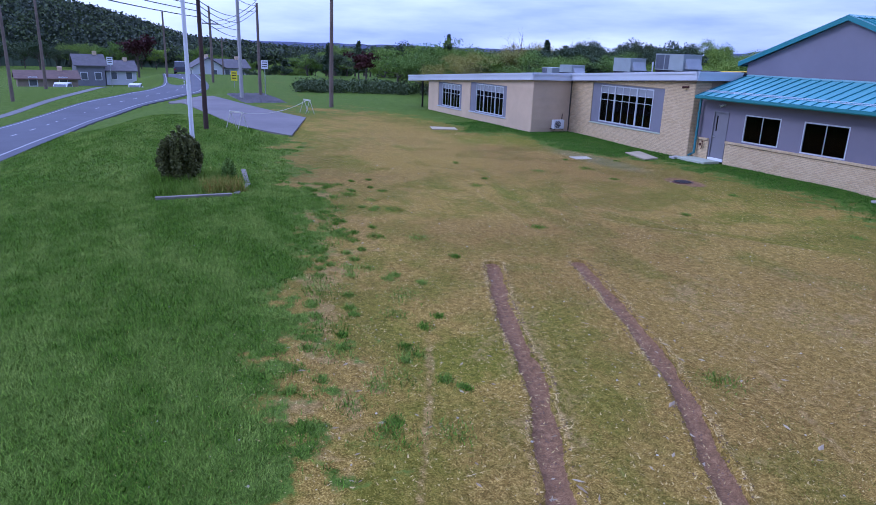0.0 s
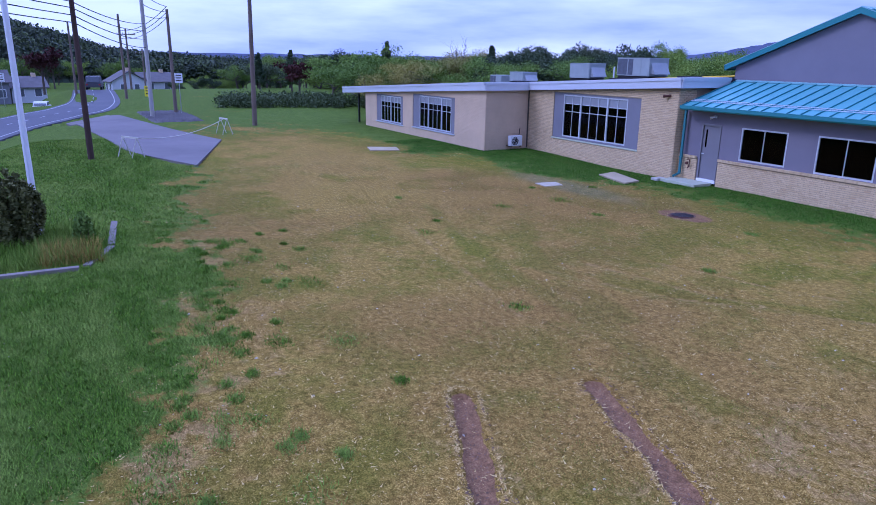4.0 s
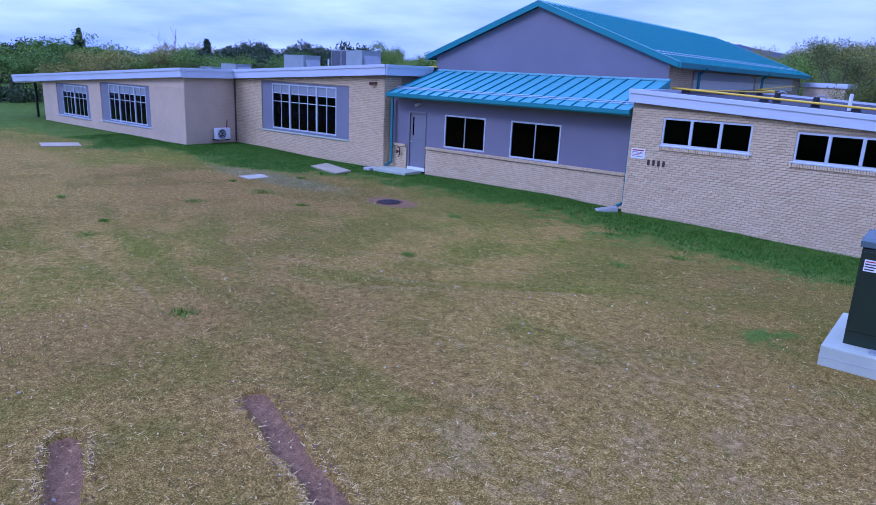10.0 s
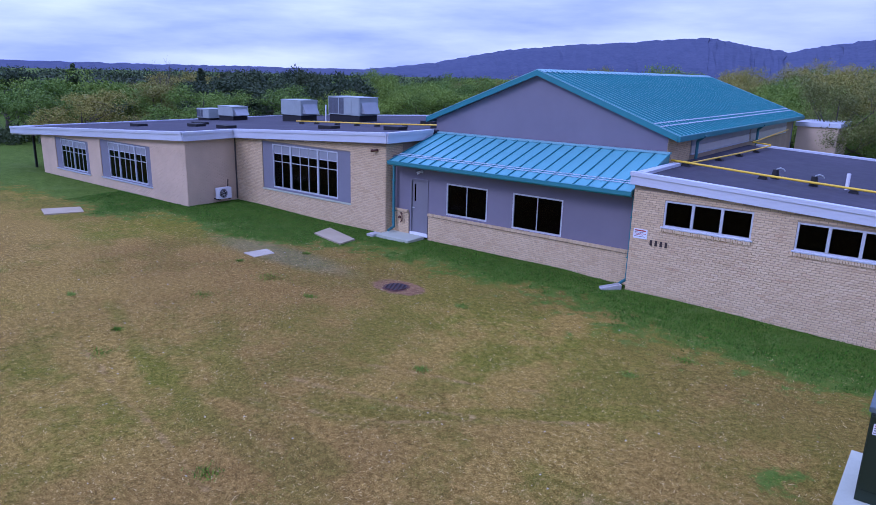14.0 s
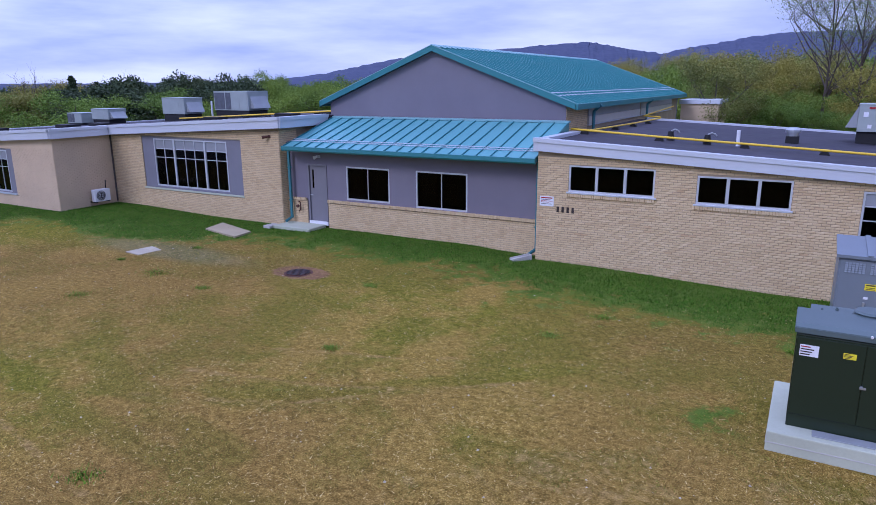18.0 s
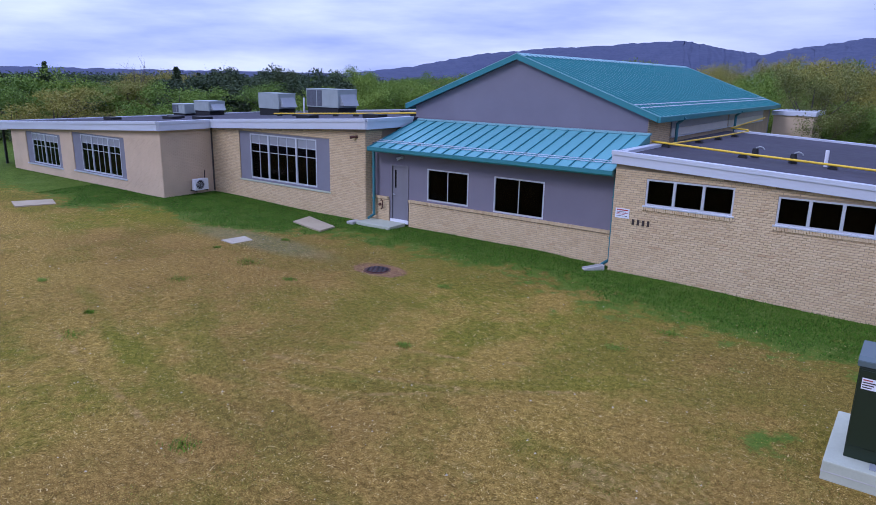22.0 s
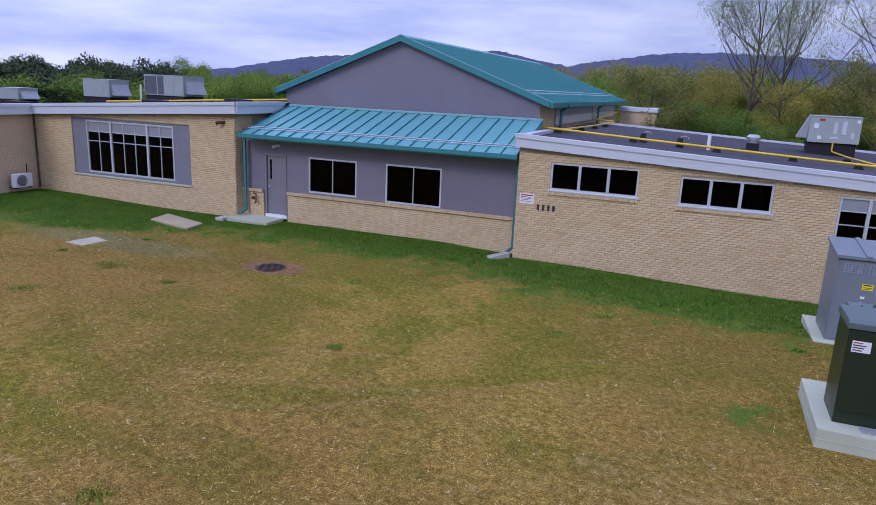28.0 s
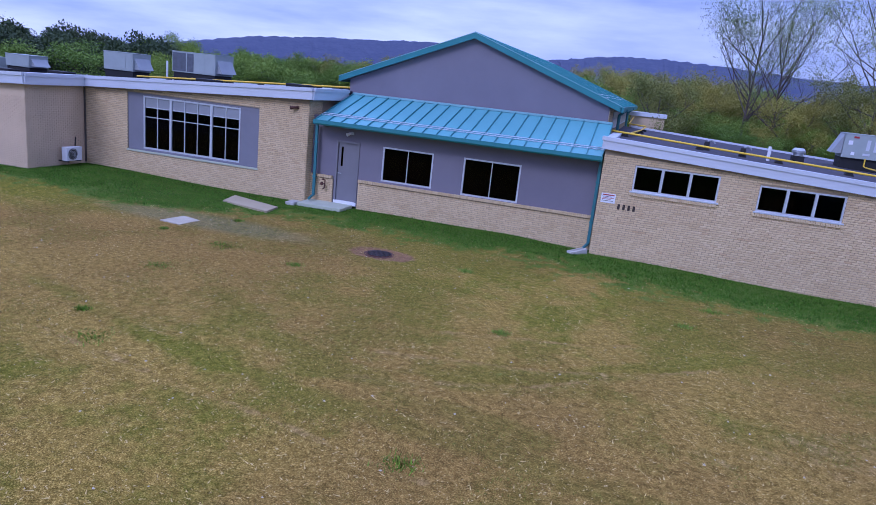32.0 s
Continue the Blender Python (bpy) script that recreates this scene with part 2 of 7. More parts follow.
def ground_material():
    m = Mat("lawn_soil", 0.95, 0, 0.08)
    n1, n2 = m.noise(0.6, 6, 0.65), m.noise(2.4, 5, 0.7)
    n3, n4 = m.noise(9, 6, 0.75), m.noise(46, 4, 0.8)
    n5 = m.noise(30, 4, 0.8, stretch=(1.0, 1.6, 1.0))
    green, mud, pale, olive, rust = m.attr("green"), m.attr("mud"), m.attr("pale"), m.attr("olive"), m.attr("rust")
    grain = m.math("ADD", m.math("MULTIPLY", n4, 0.76), m.math("MULTIPLY", n3, 0.24))
    # dry turf: straw over soil
    dry = m.ramp(grain, (0.38, (0.095, 0.062, 0.011)), (0.46, (0.180, 0.122, 0.022)), (0.54, (0.315, 0.225, 0.047)), (0.61, (0.60, 0.46, 0.155)))
    thin = m.ramp(grain, (0.38, (0.055, 0.060, 0.004)), (0.46, (0.112, 0.113, 0.009)), (0.54, (0.190, 0.182, 0.020)), (0.63, (0.36, 0.31, 0.065)))
    some = m.math("ADD", m.math("MULTIPLY", n1, 0.35), m.math("MULTIPLY", n2, 0.45))
    some = m.math("ADD", some, m.math("MULTIPLY", olive, 0.40))
    some = m.math("SUBTRACT", some, m.math("MULTIPLY", pale, 0.10))
    dry = m.mix(m.ramp(some, (0.52, (0, 0, 0)), (0.73, (0.95, 0.95, 0.95))), dry, thin)
    rusty = m.ramp(grain, (0.38, (0.090, 0.046, 0.012)), (0.50, (0.195, 0.112, 0.034)), (0.63, (0.35, 0.225, 0.085)))
    dry = m.mix(m.math("MULTIPLY", rust, 0.55), dry, rusty)
    bare = m.ramp(grain, (0.38, (0.160, 0.098, 0.030)), (0.50, (0.280, 0.188, 0.070)), (0.63, (0.50, 0.37, 0.165)))
    soil = m.math("ADD", pale, m.math("MULTIPLY", m.math("SUBTRACT", n2, 0.5), 2.2))
    soil = m.math("ADD", soil, m.math("MULTIPLY", m.math("SUBTRACT", n3, 0.5), 1.2))
    dry = m.mix(m.ramp(soil, (0.50, (0, 0, 0)), (0.95, (0.9, 0.9, 0.9))), dry, bare)
    # a strip of bluish, matted grass between the drain and the far slab
    damp = m.math("ADD", m.attr("damp"), m.math("MULTIPLY", m.math("SUBTRACT", n3, 0.5), 0.8))
    dry = m.mix(m.ramp(damp, (0.35, (0, 0, 0)), (0.75, (0.45, 0.45, 0.45))), dry, m.ramp(grain, (0.38, (0.075, 0.088, 0.045)), (0.63, (0.270, 0.290, 0.190))))
    dry = m.mix(1.0, dry, (0.96, 0.91, 0.82), "MULTIPLY")
    # lush grass
    lush = m.ramp(n5, (0.36, (0.030, 0.052, 0.003)), (0.46, (0.066, 0.106, 0.009)), (0.55, (0.108, 0.158, 0.018)), (0.66, (0.190, 0.240, 0.044)))
    lush = m.mix(0.35, lush, m.ramp(n2, (0.38, (0.046, 0.082, 0.008)), (0.52, (0.078, 0.128, 0.015)), (0.64, (0.135, 0.190, 0.034))))
    lush = m.mix(m.ramp(n1, (0.53, (0, 0, 0)), (0.66, (0.45, 0.45, 0.45))), lush, m.ramp(n5, (0.38, (0.060, 0.095, 0.014)), (0.64, (0.180, 0.225, 0.055))))
    edge = m.math("ADD", green, m.math("MULTIPLY", m.math("SUBTRACT", n2, 0.5), 1.7))
    edge = m.math("ADD", edge, m.math("MULTIPLY", m.math("SUBTRACT", olive, 0.35), 0.28))
    edge = m.math("ADD", edge, m.math("MULTIPLY", m.math("SUBTRACT", n3, 0.5), 0.9))
    c = m.mix(m.ramp(edge, (0.38, (0, 0, 0)), (0.66, (1, 1, 1))), dry, lush)
    dirt = m.ramp(grain, (0.38, (0.135, 0.070, 0.034)), (0.50, (0.205, 0.113, 0.056)), (0.63, (0.305, 0.187, 0.102)))
    wet = m.math("ADD", mud, m.math("MULTIPLY", m.math("SUBTRACT", n3, 0.5), 0.5))
    wet = m.math("ADD", wet, m.math("MULTIPLY", m.math("SUBTRACT", n2, 0.5), 0.3))
    c = m.mix(m.ramp(wet, (0.44, (0, 0, 0)), (0.54, (1, 1, 1))), c, dirt)
    # clumps of thicker and thinner turf
    c = m.mix(1.0, c, m.ramp(n3, (0.36, (0.82, 0.85, 0.84)), (0.50, (1, 1, 1)), (0.64, (1.18, 1.16, 1.12))), "MULTIPLY")
    m.color(c)
    m.bump(n3, 0.2, 0.03)
    m.bump(n4, 0.7, 0.010)
    return m.m


GROUND = ground_material()


def asphalt_material(name, a, b):
    m = Mat(name, 0.85, 0, 0.3)
    n1, n2 = m.noise(0.25, 5), m.noise(35, 3)
    c = m.ramp(n1, (0.35, a), (0.65, b))
    m.color(m.mix(0.3, c, m.ramp(n2, (0.3, tuple(v * 0.6 for v in a)), (0.7, tuple(v * 1.3 for v in b)))))
    m.bump(n2, 0.3, 0.01)
    return m.m


ASPHALT = asphalt_material("road_asphalt", (0.085, 0.085, 0.10), (0.12, 0.12, 0.14))
OLD_ASPHALT = asphalt_material("old_asphalt", (0.13, 0.115, 0.12), (0.20, 0.18, 0.18))
GRAVEL = asphalt_material("gravel", (0.09, 0.085, 0.09), (0.17, 0.155, 0.16))


def leaf_material(name, dark, light):
    m = Mat(name, 0.7, 0, 0.2)
    r = m.island()
    low, high = (tuple(p + f * (q - p) for p, q in zip(dark, light)) for f in (0.12, 0.80))
    c = m.ramp(r, (0.0, low), (1.0, high))
    info = m.each()
    c = m.mix(1.0, c, m.ramp(m.math("FRACT", m.math("MULTIPLY", info, 7.3)), (0.0, (0.72, 0.80, 0.80)), (0.5, (1.05, 1.05, 1.0)), (1.0, (1.35, 1.26, 1.02))), "MULTIPLY")
    c = m.mix(m.math("MULTIPLY", info, 0.22), c, tuple(0.5 * (p + q) * f for p, q, f in zip(dark, light, (1.5, 1.15, 0.7))))
    m.color(c)
    m.b.inputs["Subsurface Weight"].default_value = 0.0
    return m.m


def grass_material(name, dark, light, patch, wide=0.55):
    """Blades that differ one by one and, in drifts a metre or two across, lean to another colour."""
    m = Mat(name, 0.75, 0, 0.12)
    c = m.ramp(m.island(), (0.0, dark), (0.7, light), (1.0, tuple(1.5 * v for v in light)))
    drift = m.math("ADD", m.math("MULTIPLY", m.noise(wide, 4, 0.65, stretch=(1.0, 2.2, 1.0)), 0.65), m.math("MULTIPLY", m.noise(2.2, 3), 0.35))
    c = m.mix(m.ramp(drift, (0.44, (0, 0, 0)), (0.60, (0.8, 0.8, 0.8))), c, patch)
    c = m.mix(1.0, c, m.ramp(m.noise(34, 4, 0.8), (0.38, (0.62, 0.64, 0.64)), (0.50, (1, 1, 1)), (0.62, (1.4, 1.38, 1.3))), "MULTIPLY")
    m.color(c)
    return m.m


LEAF_SPRING = leaf_material("spring_leaves", (0.062, 0.120, 0.016), (0.250, 0.355, 0.066))
LEAF_BUD = leaf_material("budding_leaves", (0.140, 0.195, 0.060), (0.340, 0.405, 0.150))
# haze over the hillside is put into these leaves: lifted, greyed darks
LEAF_HILL = leaf_material("hill_leaves", (0.040, 0.056, 0.044), (0.075, 0.098, 0.066))
LEAF_HEDGE = leaf_material("hedge_leaves", (0.044, 0.068, 0.034), (0.095, 0.130, 0.060))
LEAF_GOLD = leaf_material("golden_leaves", (0.125, 0.138, 0.026), (0.350, 0.325, 0.090))
LEAF_DARK = leaf_material("pine_needles", (0.028, 0.046, 0.026), (0.080, 0.115, 0.056))
LEAF_RED = leaf_material("red_leaves", (0.030, 0.010, 0.010), (0.075, 0.022, 0.022))
LEAF_BUSH = leaf_material("bush_leaves", (0.044, 0.054, 0.016), (0.215, 0.200, 0.060))
GRASS_GREEN = grass_material("green_grass", (0.034, 0.078, 0.004), (0.122, 0.218, 0.016), (0.245, 0.325, 0.056), 0.30)
GRASS_DEEP = grass_material("deep_green_grass", (0.012, 0.050, 0.003), (0.058, 0.152, 0.010), (0.085, 0.165, 0.015))
GRASS_DRY = grass_material("dry_grass", (0.140, 0.098, 0.018), (0.400, 0.290, 0.072), (0.260, 0.188, 0.038))
GRASS_OLIVE = grass_material("olive_grass", (0.060, 0.066, 0.006), (0.195, 0.190, 0.026), (0.130, 0.128, 0.017))
BARK = plain("bark", (0.10, 0.08, 0.065), 0.95, var=0.3, scale=4, bump=0.4)


def forest_material(name, dark, light):
    m = Mat(name, 0.95, 0, 0.05)
    a, b = m.noise(0.03, 6, 0.7), m.noise(0.12, 5, 0.7)
    c = m.mix(0.5, m.ramp(a, (0.3, dark), (0.7, light)), m.ramp(b, (0.3, dark), (0.7, light)))
    m.color(c)
    return m.m


# distance haze is put into this colour: woods turned blue-grey
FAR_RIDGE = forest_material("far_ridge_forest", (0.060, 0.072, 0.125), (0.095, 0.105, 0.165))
NEAR_HILL = forest_material("hill_forest", (0.034, 0.048, 0.034), (0.066, 0.088, 0.050))

# ---------------------------------------------------------------- builders


def box(bm, x0, x1, y0, y1, z0, z1, bevel=0.0):
    """A box, with its edges rounded where bevel is given."""
    vs = [bm.verts.new(p) for p in ((x0, y0, z0), (x1, y0, z0), (x1, y1, z0), (x0, y1, z0), (x0, y0, z1), (x1, y0, z1), (x1, y1, z1), (x0, y1, z1))]
    fs = [bm.faces.new([vs[k] for k in f]) for f in ((3, 2, 1, 0), (4, 5, 6, 7), (0, 1, 5, 4), (1, 2, 6, 5), (2, 3, 7, 6), (3, 0, 4, 7))]
    if bevel:
        es = list({e for f in fs for e in f.edges})
        bmesh.ops.bevel(bm, geom=es, offset=bevel, segments=2, profile=0.6, affect="EDGES")
    return bm


def prism(bm, pts, y0, y1, axis="y"):
    """An outline (a, z) drawn out along y (or along x)."""
    mk = (lambda a, d, z: (a, d, z)) if axis == "y" else (lambda a, d, z: (d, a, z))
    lo = [bm.verts.new(mk(a, y0, z)) for a, z in pts]
    hi = [bm.verts.new(mk(a, y1, z)) for a, z in pts]
    n = len(pts)
    bm.faces.new(lo[::-1])
    bm.faces.new(hi)
    for k in range(n):
        bm.faces.new((lo[k], lo[(k + 1) % n], hi[(k + 1) % n], hi[k]))
    bmesh.ops.recalc_face_normals(bm, faces=bm.faces)
    return bm


def rod(bm, a, b, r0, r1=None, seg=8):
    """A round bar from a to b, tapered where r1 is given."""
    r1 = r0 if r1 is None else r1
    a, b = Vector(a), Vector(b)
    d = (b - a).normalized()
    u = d.orthogonal().normalized()
    v = d.cross(u)
    ra = [bm.verts.new(a + r0 * (math.cos(t) * u + math.sin(t) * v)) for t in [2 * math.pi * k / seg for k in range(seg)]]
    rb = [bm.verts.new(b + r1 * (math.cos(t) * u + math.sin(t) * v)) for t in [2 * math.pi * k / seg for k in range(seg)]]
    for k in range(seg):
        bm.faces.new((ra[k], ra[(k + 1) % seg], rb[(k + 1) % seg], rb[k]))
    bm.faces.new(ra[::-1])
    bm.faces.new(rb)
    return bm


def pipe(bm, pts, r, seg=8):
    """A bent pipe through the points, as one closed tube."""
    P = [Vector(p) for p in pts]
    rings = []
    u = None
    for k, p in enumerate(P):
        d = (P[min(k + 1, len(P) - 1)] - P[max(k - 1, 0)]).normalized()
        u = d.orthogonal().normalized() if u is None else (u - d * u.dot(d)).normalized()
        v = d.cross(u)
        rings.append([bm.verts.new(p + r * (math.cos(t) * u + math.sin(t) * v)) for t in [2 * math.pi * q / seg for q in range(seg)]])
    for a, b in zip(rings, rings[1:]):
        for q in range(seg):
            bm.faces.new((a[q], a[(q + 1) % seg], b[(q + 1) % seg], b[q]))
    bm.faces.new(rings[0][::-1])
    bm.faces.new(rings[-1])
    return bm


def mesh_of(name, bm, material):
    me = bpy.data.meshes.new(name)
    bm.to_mesh(me)
    bm.free()
    me.materials.append(material)
    return me


def part(name, bm, material, parent, label=""):
    ob = new(name, mesh_of(name, bm, material))
    ob.parent = parent
    return tagged(ob, label)


def base(name, label, category, x=0.0, y=0.0, z=0.0, turn=0.0, group="", kind=""):
    ob = new(name)
    ob.empty_display_size = 0.2
    ob.matrix_basis = pose(x, y, z, 0, 0, turn)
    return tagged(ob, label, category, group, kind)


def single(name, bm, material, label, category="", group="", kind=""):
    return tagged(new(name, mesh_of(name, bm, material)), label, category, group, kind)


def raw_mesh(name, verts, faces, material):
    me = bpy.data.meshes.new(name)
    me.from_pydata(verts, [], faces)
    me.materials.append(material)
    return me


def spans(u0, u1, holes):
    """What is left of u0..u1 beside the holes (a, b)."""
    out, at = [], u0
    for a, b in sorted(holes):
        if a > at:
            out.append((at, min(a, u1)))
        at = max(at, b)
    if at < u1:
        out.append((at, u1))
    return [(a, b) for a, b in out if b - a > 1e-4]


def wall_slab(bm, u0, u1, z0, top, d0, d1, holes, axis="x"):
    """A wall with openings: holes are (u0, u1, z0, z1); top(u) is its upper edge."""
    cuts = sorted({u0, u1, *[h[0] for h in holes], *[h[1] for h in holes]})
    for a, b in zip(cuts, cuts[1:]):
        inside = [(h[2], h[3]) for h in holes if h[0] <= a + 1e-6 and h[1] >= b - 1e-6]
        t = min(top(a), top(b))
        for c, d in spans(z0, t, inside):
            last = d >= t - 1e-6
            za, zb = (top(a), top(b)) if last else (d, d)
            q = [(a, c), (b, c), (b, zb), (a, za)]
            prism(bm, q, d0, d1, "y" if axis == "x" else "x")
    return bm


BW, BH, BJ = 0.203, 0.0677, 0.0115


def brick_boxes(u0, u1, z0, top, face, depth, holes, axis="x", seed=1):
    """Places of bricks in running bond on a wall's face: (u, z, length, height)."""
    rnd = random.Random(seed)
    out = []
    k, z = 0, z0
    while z + BH < min(top(u0), top(u1)) + 0.4:
        hole = [(h[0], h[1]) for h in holes if h[2] < z + BH - 0.01 and h[3] > z + 0.01]
        for a, b in spans(u0, u1, hole):
            u = u0 + (BW / 2 if k % 2 else 0.0) - BW
            while u < b:
                p, q = max(u, a), min(u + BW, b)
                if q - p > 0.04 and z + BH <= top(p) and z + BH <= top(q):
                    out.append((p, z, q - p - BJ, BH - BJ, rnd.random()))
                u += BW
        z += BH
        k += 1
    return out


def brick_mesh(name, bricks, face, proud, material, axis="x", sign=-1):
    """Bricks joined into one mesh; each is a five-sided block with slightly uneven depth."""
    verts, faces = [], []
    for u, z, l, h, r in bricks:
        d = face + sign * (proud + 0.003 * (r - 0.5))
        b = face - sign * 0.01
        e = 0.004
        n = len(verts)
        ring0 = ((u, z), (u + l, z), (u + l, z + h), (u, z + h))
        ring1 = ((u + e, z + e), (u + l - e, z + e), (u + l - e, z + h - e), (u + e, z + h - e))
        for (p, q), dd in [(c, b) for c in ring0] + [(c, d - sign * e) for c in ring0] + [(c, d) for c in ring1]:
            verts.append((p, dd, q) if axis == "x" else (dd, p, q))
        fwd = (sign < 0) == (axis == "x")
        for o in (0, 4):
            for k in range(4):
                f = (n + o + k, n + o + (k + 1) % 4, n + o + 4 + (k + 1) % 4, n + o + 4 + k)
                faces.append(f if fwd else f[::-1])
        f = (n + 8, n + 9, n + 10, n + 11)
        faces.append(f if fwd else f[::-1])
    return raw_mesh(name, verts, faces, material)


LATER = []  # brickwork is laid at the end


def brickwork(parent, u0, u1, z0, top, face, holes, axis="x", sign=-1, seed=1, singles=None, material=None):
    LATER.append((parent, u0, u1, z0, top, face, holes, axis, sign, seed, singles, material))


def lay_brickwork():
    for parent, u0, u1, z0, top, face, holes, axis, sign, seed, singles, material in LATER:
        bricks = brick_boxes(u0, u1, z0, top, face, 0.01, holes, axis, seed)
        picked = [b for b in bricks if singles and singles[0] <= b[0] <= singles[1] and singles[2] <= b[1] <= singles[3] and abs(b[2] - (BW - BJ)) < 0.002][:300]
        chosen = set(picked)
        rest = [b for b in bricks if b not in chosen]
        ob = new("bricks", brick_mesh("bricks", rest, face, 0.012, material or BRICK, axis, sign))
        ob.parent = parent
        tagged(ob, kind="stuff")
        if picked:
            one = brick_mesh("brick", [(0, 0, BW - BJ, BH - BJ, 0.5)], 0.0, 0.012, BRICK_ONE, axis, sign)
            for u, z, l, h, r in picked:
                b = new("brick", one)
                b.parent = parent
                b.location = (u, face - 0.002 * r, z) if axis == "x" else (face, u, z)


def window(name, x0, x1, z0, z1, face, columns, label, rows=(1.0,), bar=0.05, depth=0.09, pale_top=False, recess=0.05, sill=None, kind="structure"):
    """A framed window in a wall that faces -y. columns: relative widths (0 marks a heavy post); rows: heights from the bottom."""
    w = base(name, label, "window", (x0 + x1) / 2, face, z0, kind=kind)
    ox, oz = (x0 + x1) / 2, z0
    y0, y1 = recess - depth / 2, recess + depth / 2
    X0, X1, H = x0 - ox, x1 - ox, z1 - z0
    bm = bmesh.new()
    box(bm, X0, X1, y0, y1, 0, bar)
    box(bm, X0, X1, y0, y1, H - bar, H)
    box(bm, X0, X0 + bar, y0, y1, bar, H - bar)
    box(bm, X1 - bar, X1, y0, y1, bar, H - bar)
    part("window_frame", bm, ALU, w)
    total = sum(c for c in columns if c > 0)
    heavy = sum(1 for c in columns if c == 0)
    free = (X1 - X0 - 2 * bar - heavy * bar * 1.6)
    edges, at = [], X0 + bar
    for c in columns:
        if c == 0:
            bm = bmesh.new()
            box(bm, at, at + bar * 1.6, y0 - 0.01, y1, bar, H - bar)
            part("mullion", bm, ALU, w)
            at += bar * 1.6
            continue
        edges.append((at, at + free * c / total))
        at += free * c / total
    tot = sum(rows)
    zs, z = [], bar
    for r in rows:
        zs.append((z, z + (H - 2 * bar) * r / tot))
        z = zs[-1][1]
    thin = bar * 0.5
    for i, (a, b) in enumerate(edges):
        nxt = i + 1 < len(edges) and abs(edges[i + 1][0] - b) < 1e-6
        if nxt:
            bm = bmesh.new()
            box(bm, b - thin / 2, b + thin / 2, y0 + 0.012, y1 - 0.012, bar, H - bar)
            part("muntin", bm, ALU, w)
        for j, (c, d) in enumerate(zs):
            if j + 1 < len(zs):
                bm = bmesh.new()
                box(bm, a + 0.014, b - 0.014, y0 + 0.014, y1 - 0.014, d - thin / 2, d + thin / 2)
                part("rail", bm, ALU, w)
            bm = bmesh.new()
            box(bm, a + 0.004, b - 0.004, recess - 0.006, recess + 0.006, c + 0.004, d - 0.004)
            top_row = pale_top and j == len(zs) - 1
            part("pane", bm, SCREEN if top_row else GLASS, w, "pale grey infill panel" if top_row else "")
    if sill:
        bm = bmesh.new()
        box(bm, X0 - 0.06, X1 + 0.06, -0.06, y0 + 0.01, -sill, 0.0, 0.008)
        part("window_sill", bm, ALU if sill < 0.07 else BRICK_ONE, w)
    return w

# ---------------------------------------------------------------- ground


def segment_distance(X, Y, pts):
    best = np.full(X.shape, 1e9)
    for (ax, ay), (bx, by) in zip(pts, pts[1:]):
        dx, dy = bx - ax, by - ay
        t = np.clip(((X - ax) * dx + (Y - ay) * dy) / (dx * dx + dy * dy), 0, 1)
        best = np.minimum(best, np.hypot(X - ax - t * dx, Y - ay - t * dy))
    return best


RUTS = [
    [(1.5, -17.3), (3.4, -18.2), (4.7, -18.75), (6.7, -19.5), (9.2, -20.8), (12.8, -22.9)],
    [(2.15, -15.4), (3.8, -15.98), (5.1, -16.45), (7.5, -17.5), (9.95, -19.0), (13.2, -21.3)],
]
LAWN_X = [-400, -60, -40, -25, -16.5, -10, -5.5, -2.5, 0.8, 3.9, 6.8, 8, 20, 400]
LAWN_Y = [-13, -13, -14.5, -16.6, -18.0, -18.9, -19.6, -20.4, -21.3, -22.5, -23.4, -23.8, -27.5, -60]
TRACKS = [
    [(-2.8, -11.15), (-1.7, -10.95), (-0.3, -10.6), (0.85, -10.2), (1.95, -9.6), (3.2, -8.6)],
    [(-2.05, -9.6), (-0.8, -9.15), (0.4, -8.85), (1.6, -8.2)],
    [(-2.8, -12.35), (-1.35, -11.9), (0.0, -11.3), (1.2, -10.25)],
    [(-8.4, -13.1), (-6.4, -13.5), (-4.3, -13.95), (-2.1, -14.35), (-0.7, -14.65)],
]


WHEEL_MARKS = [
    [(-10.5, -11.2), (-6.7, -12.5), (-3.0, -13.3), (0.5, -13.7), (3.5, -14.3)],
    [(-4.4, -11.65), (-2.5, -12.45), (-1.6, -12.7), (0.4, -13.0)],
    [(-3.7, -12.6), (-0.9, -11.6), (1.6, -9.7), (3.5, -7.8)],
]


def smooth(e0, e1, v):
    t = np.clip((v - e0) / (e1 - e0), 0, 1)
    return t * t * (3 - 2 * t)


@functools.lru_cache(None)
def lattice_table(seed):
    return np.random.RandomState(seed).rand(256, 256)


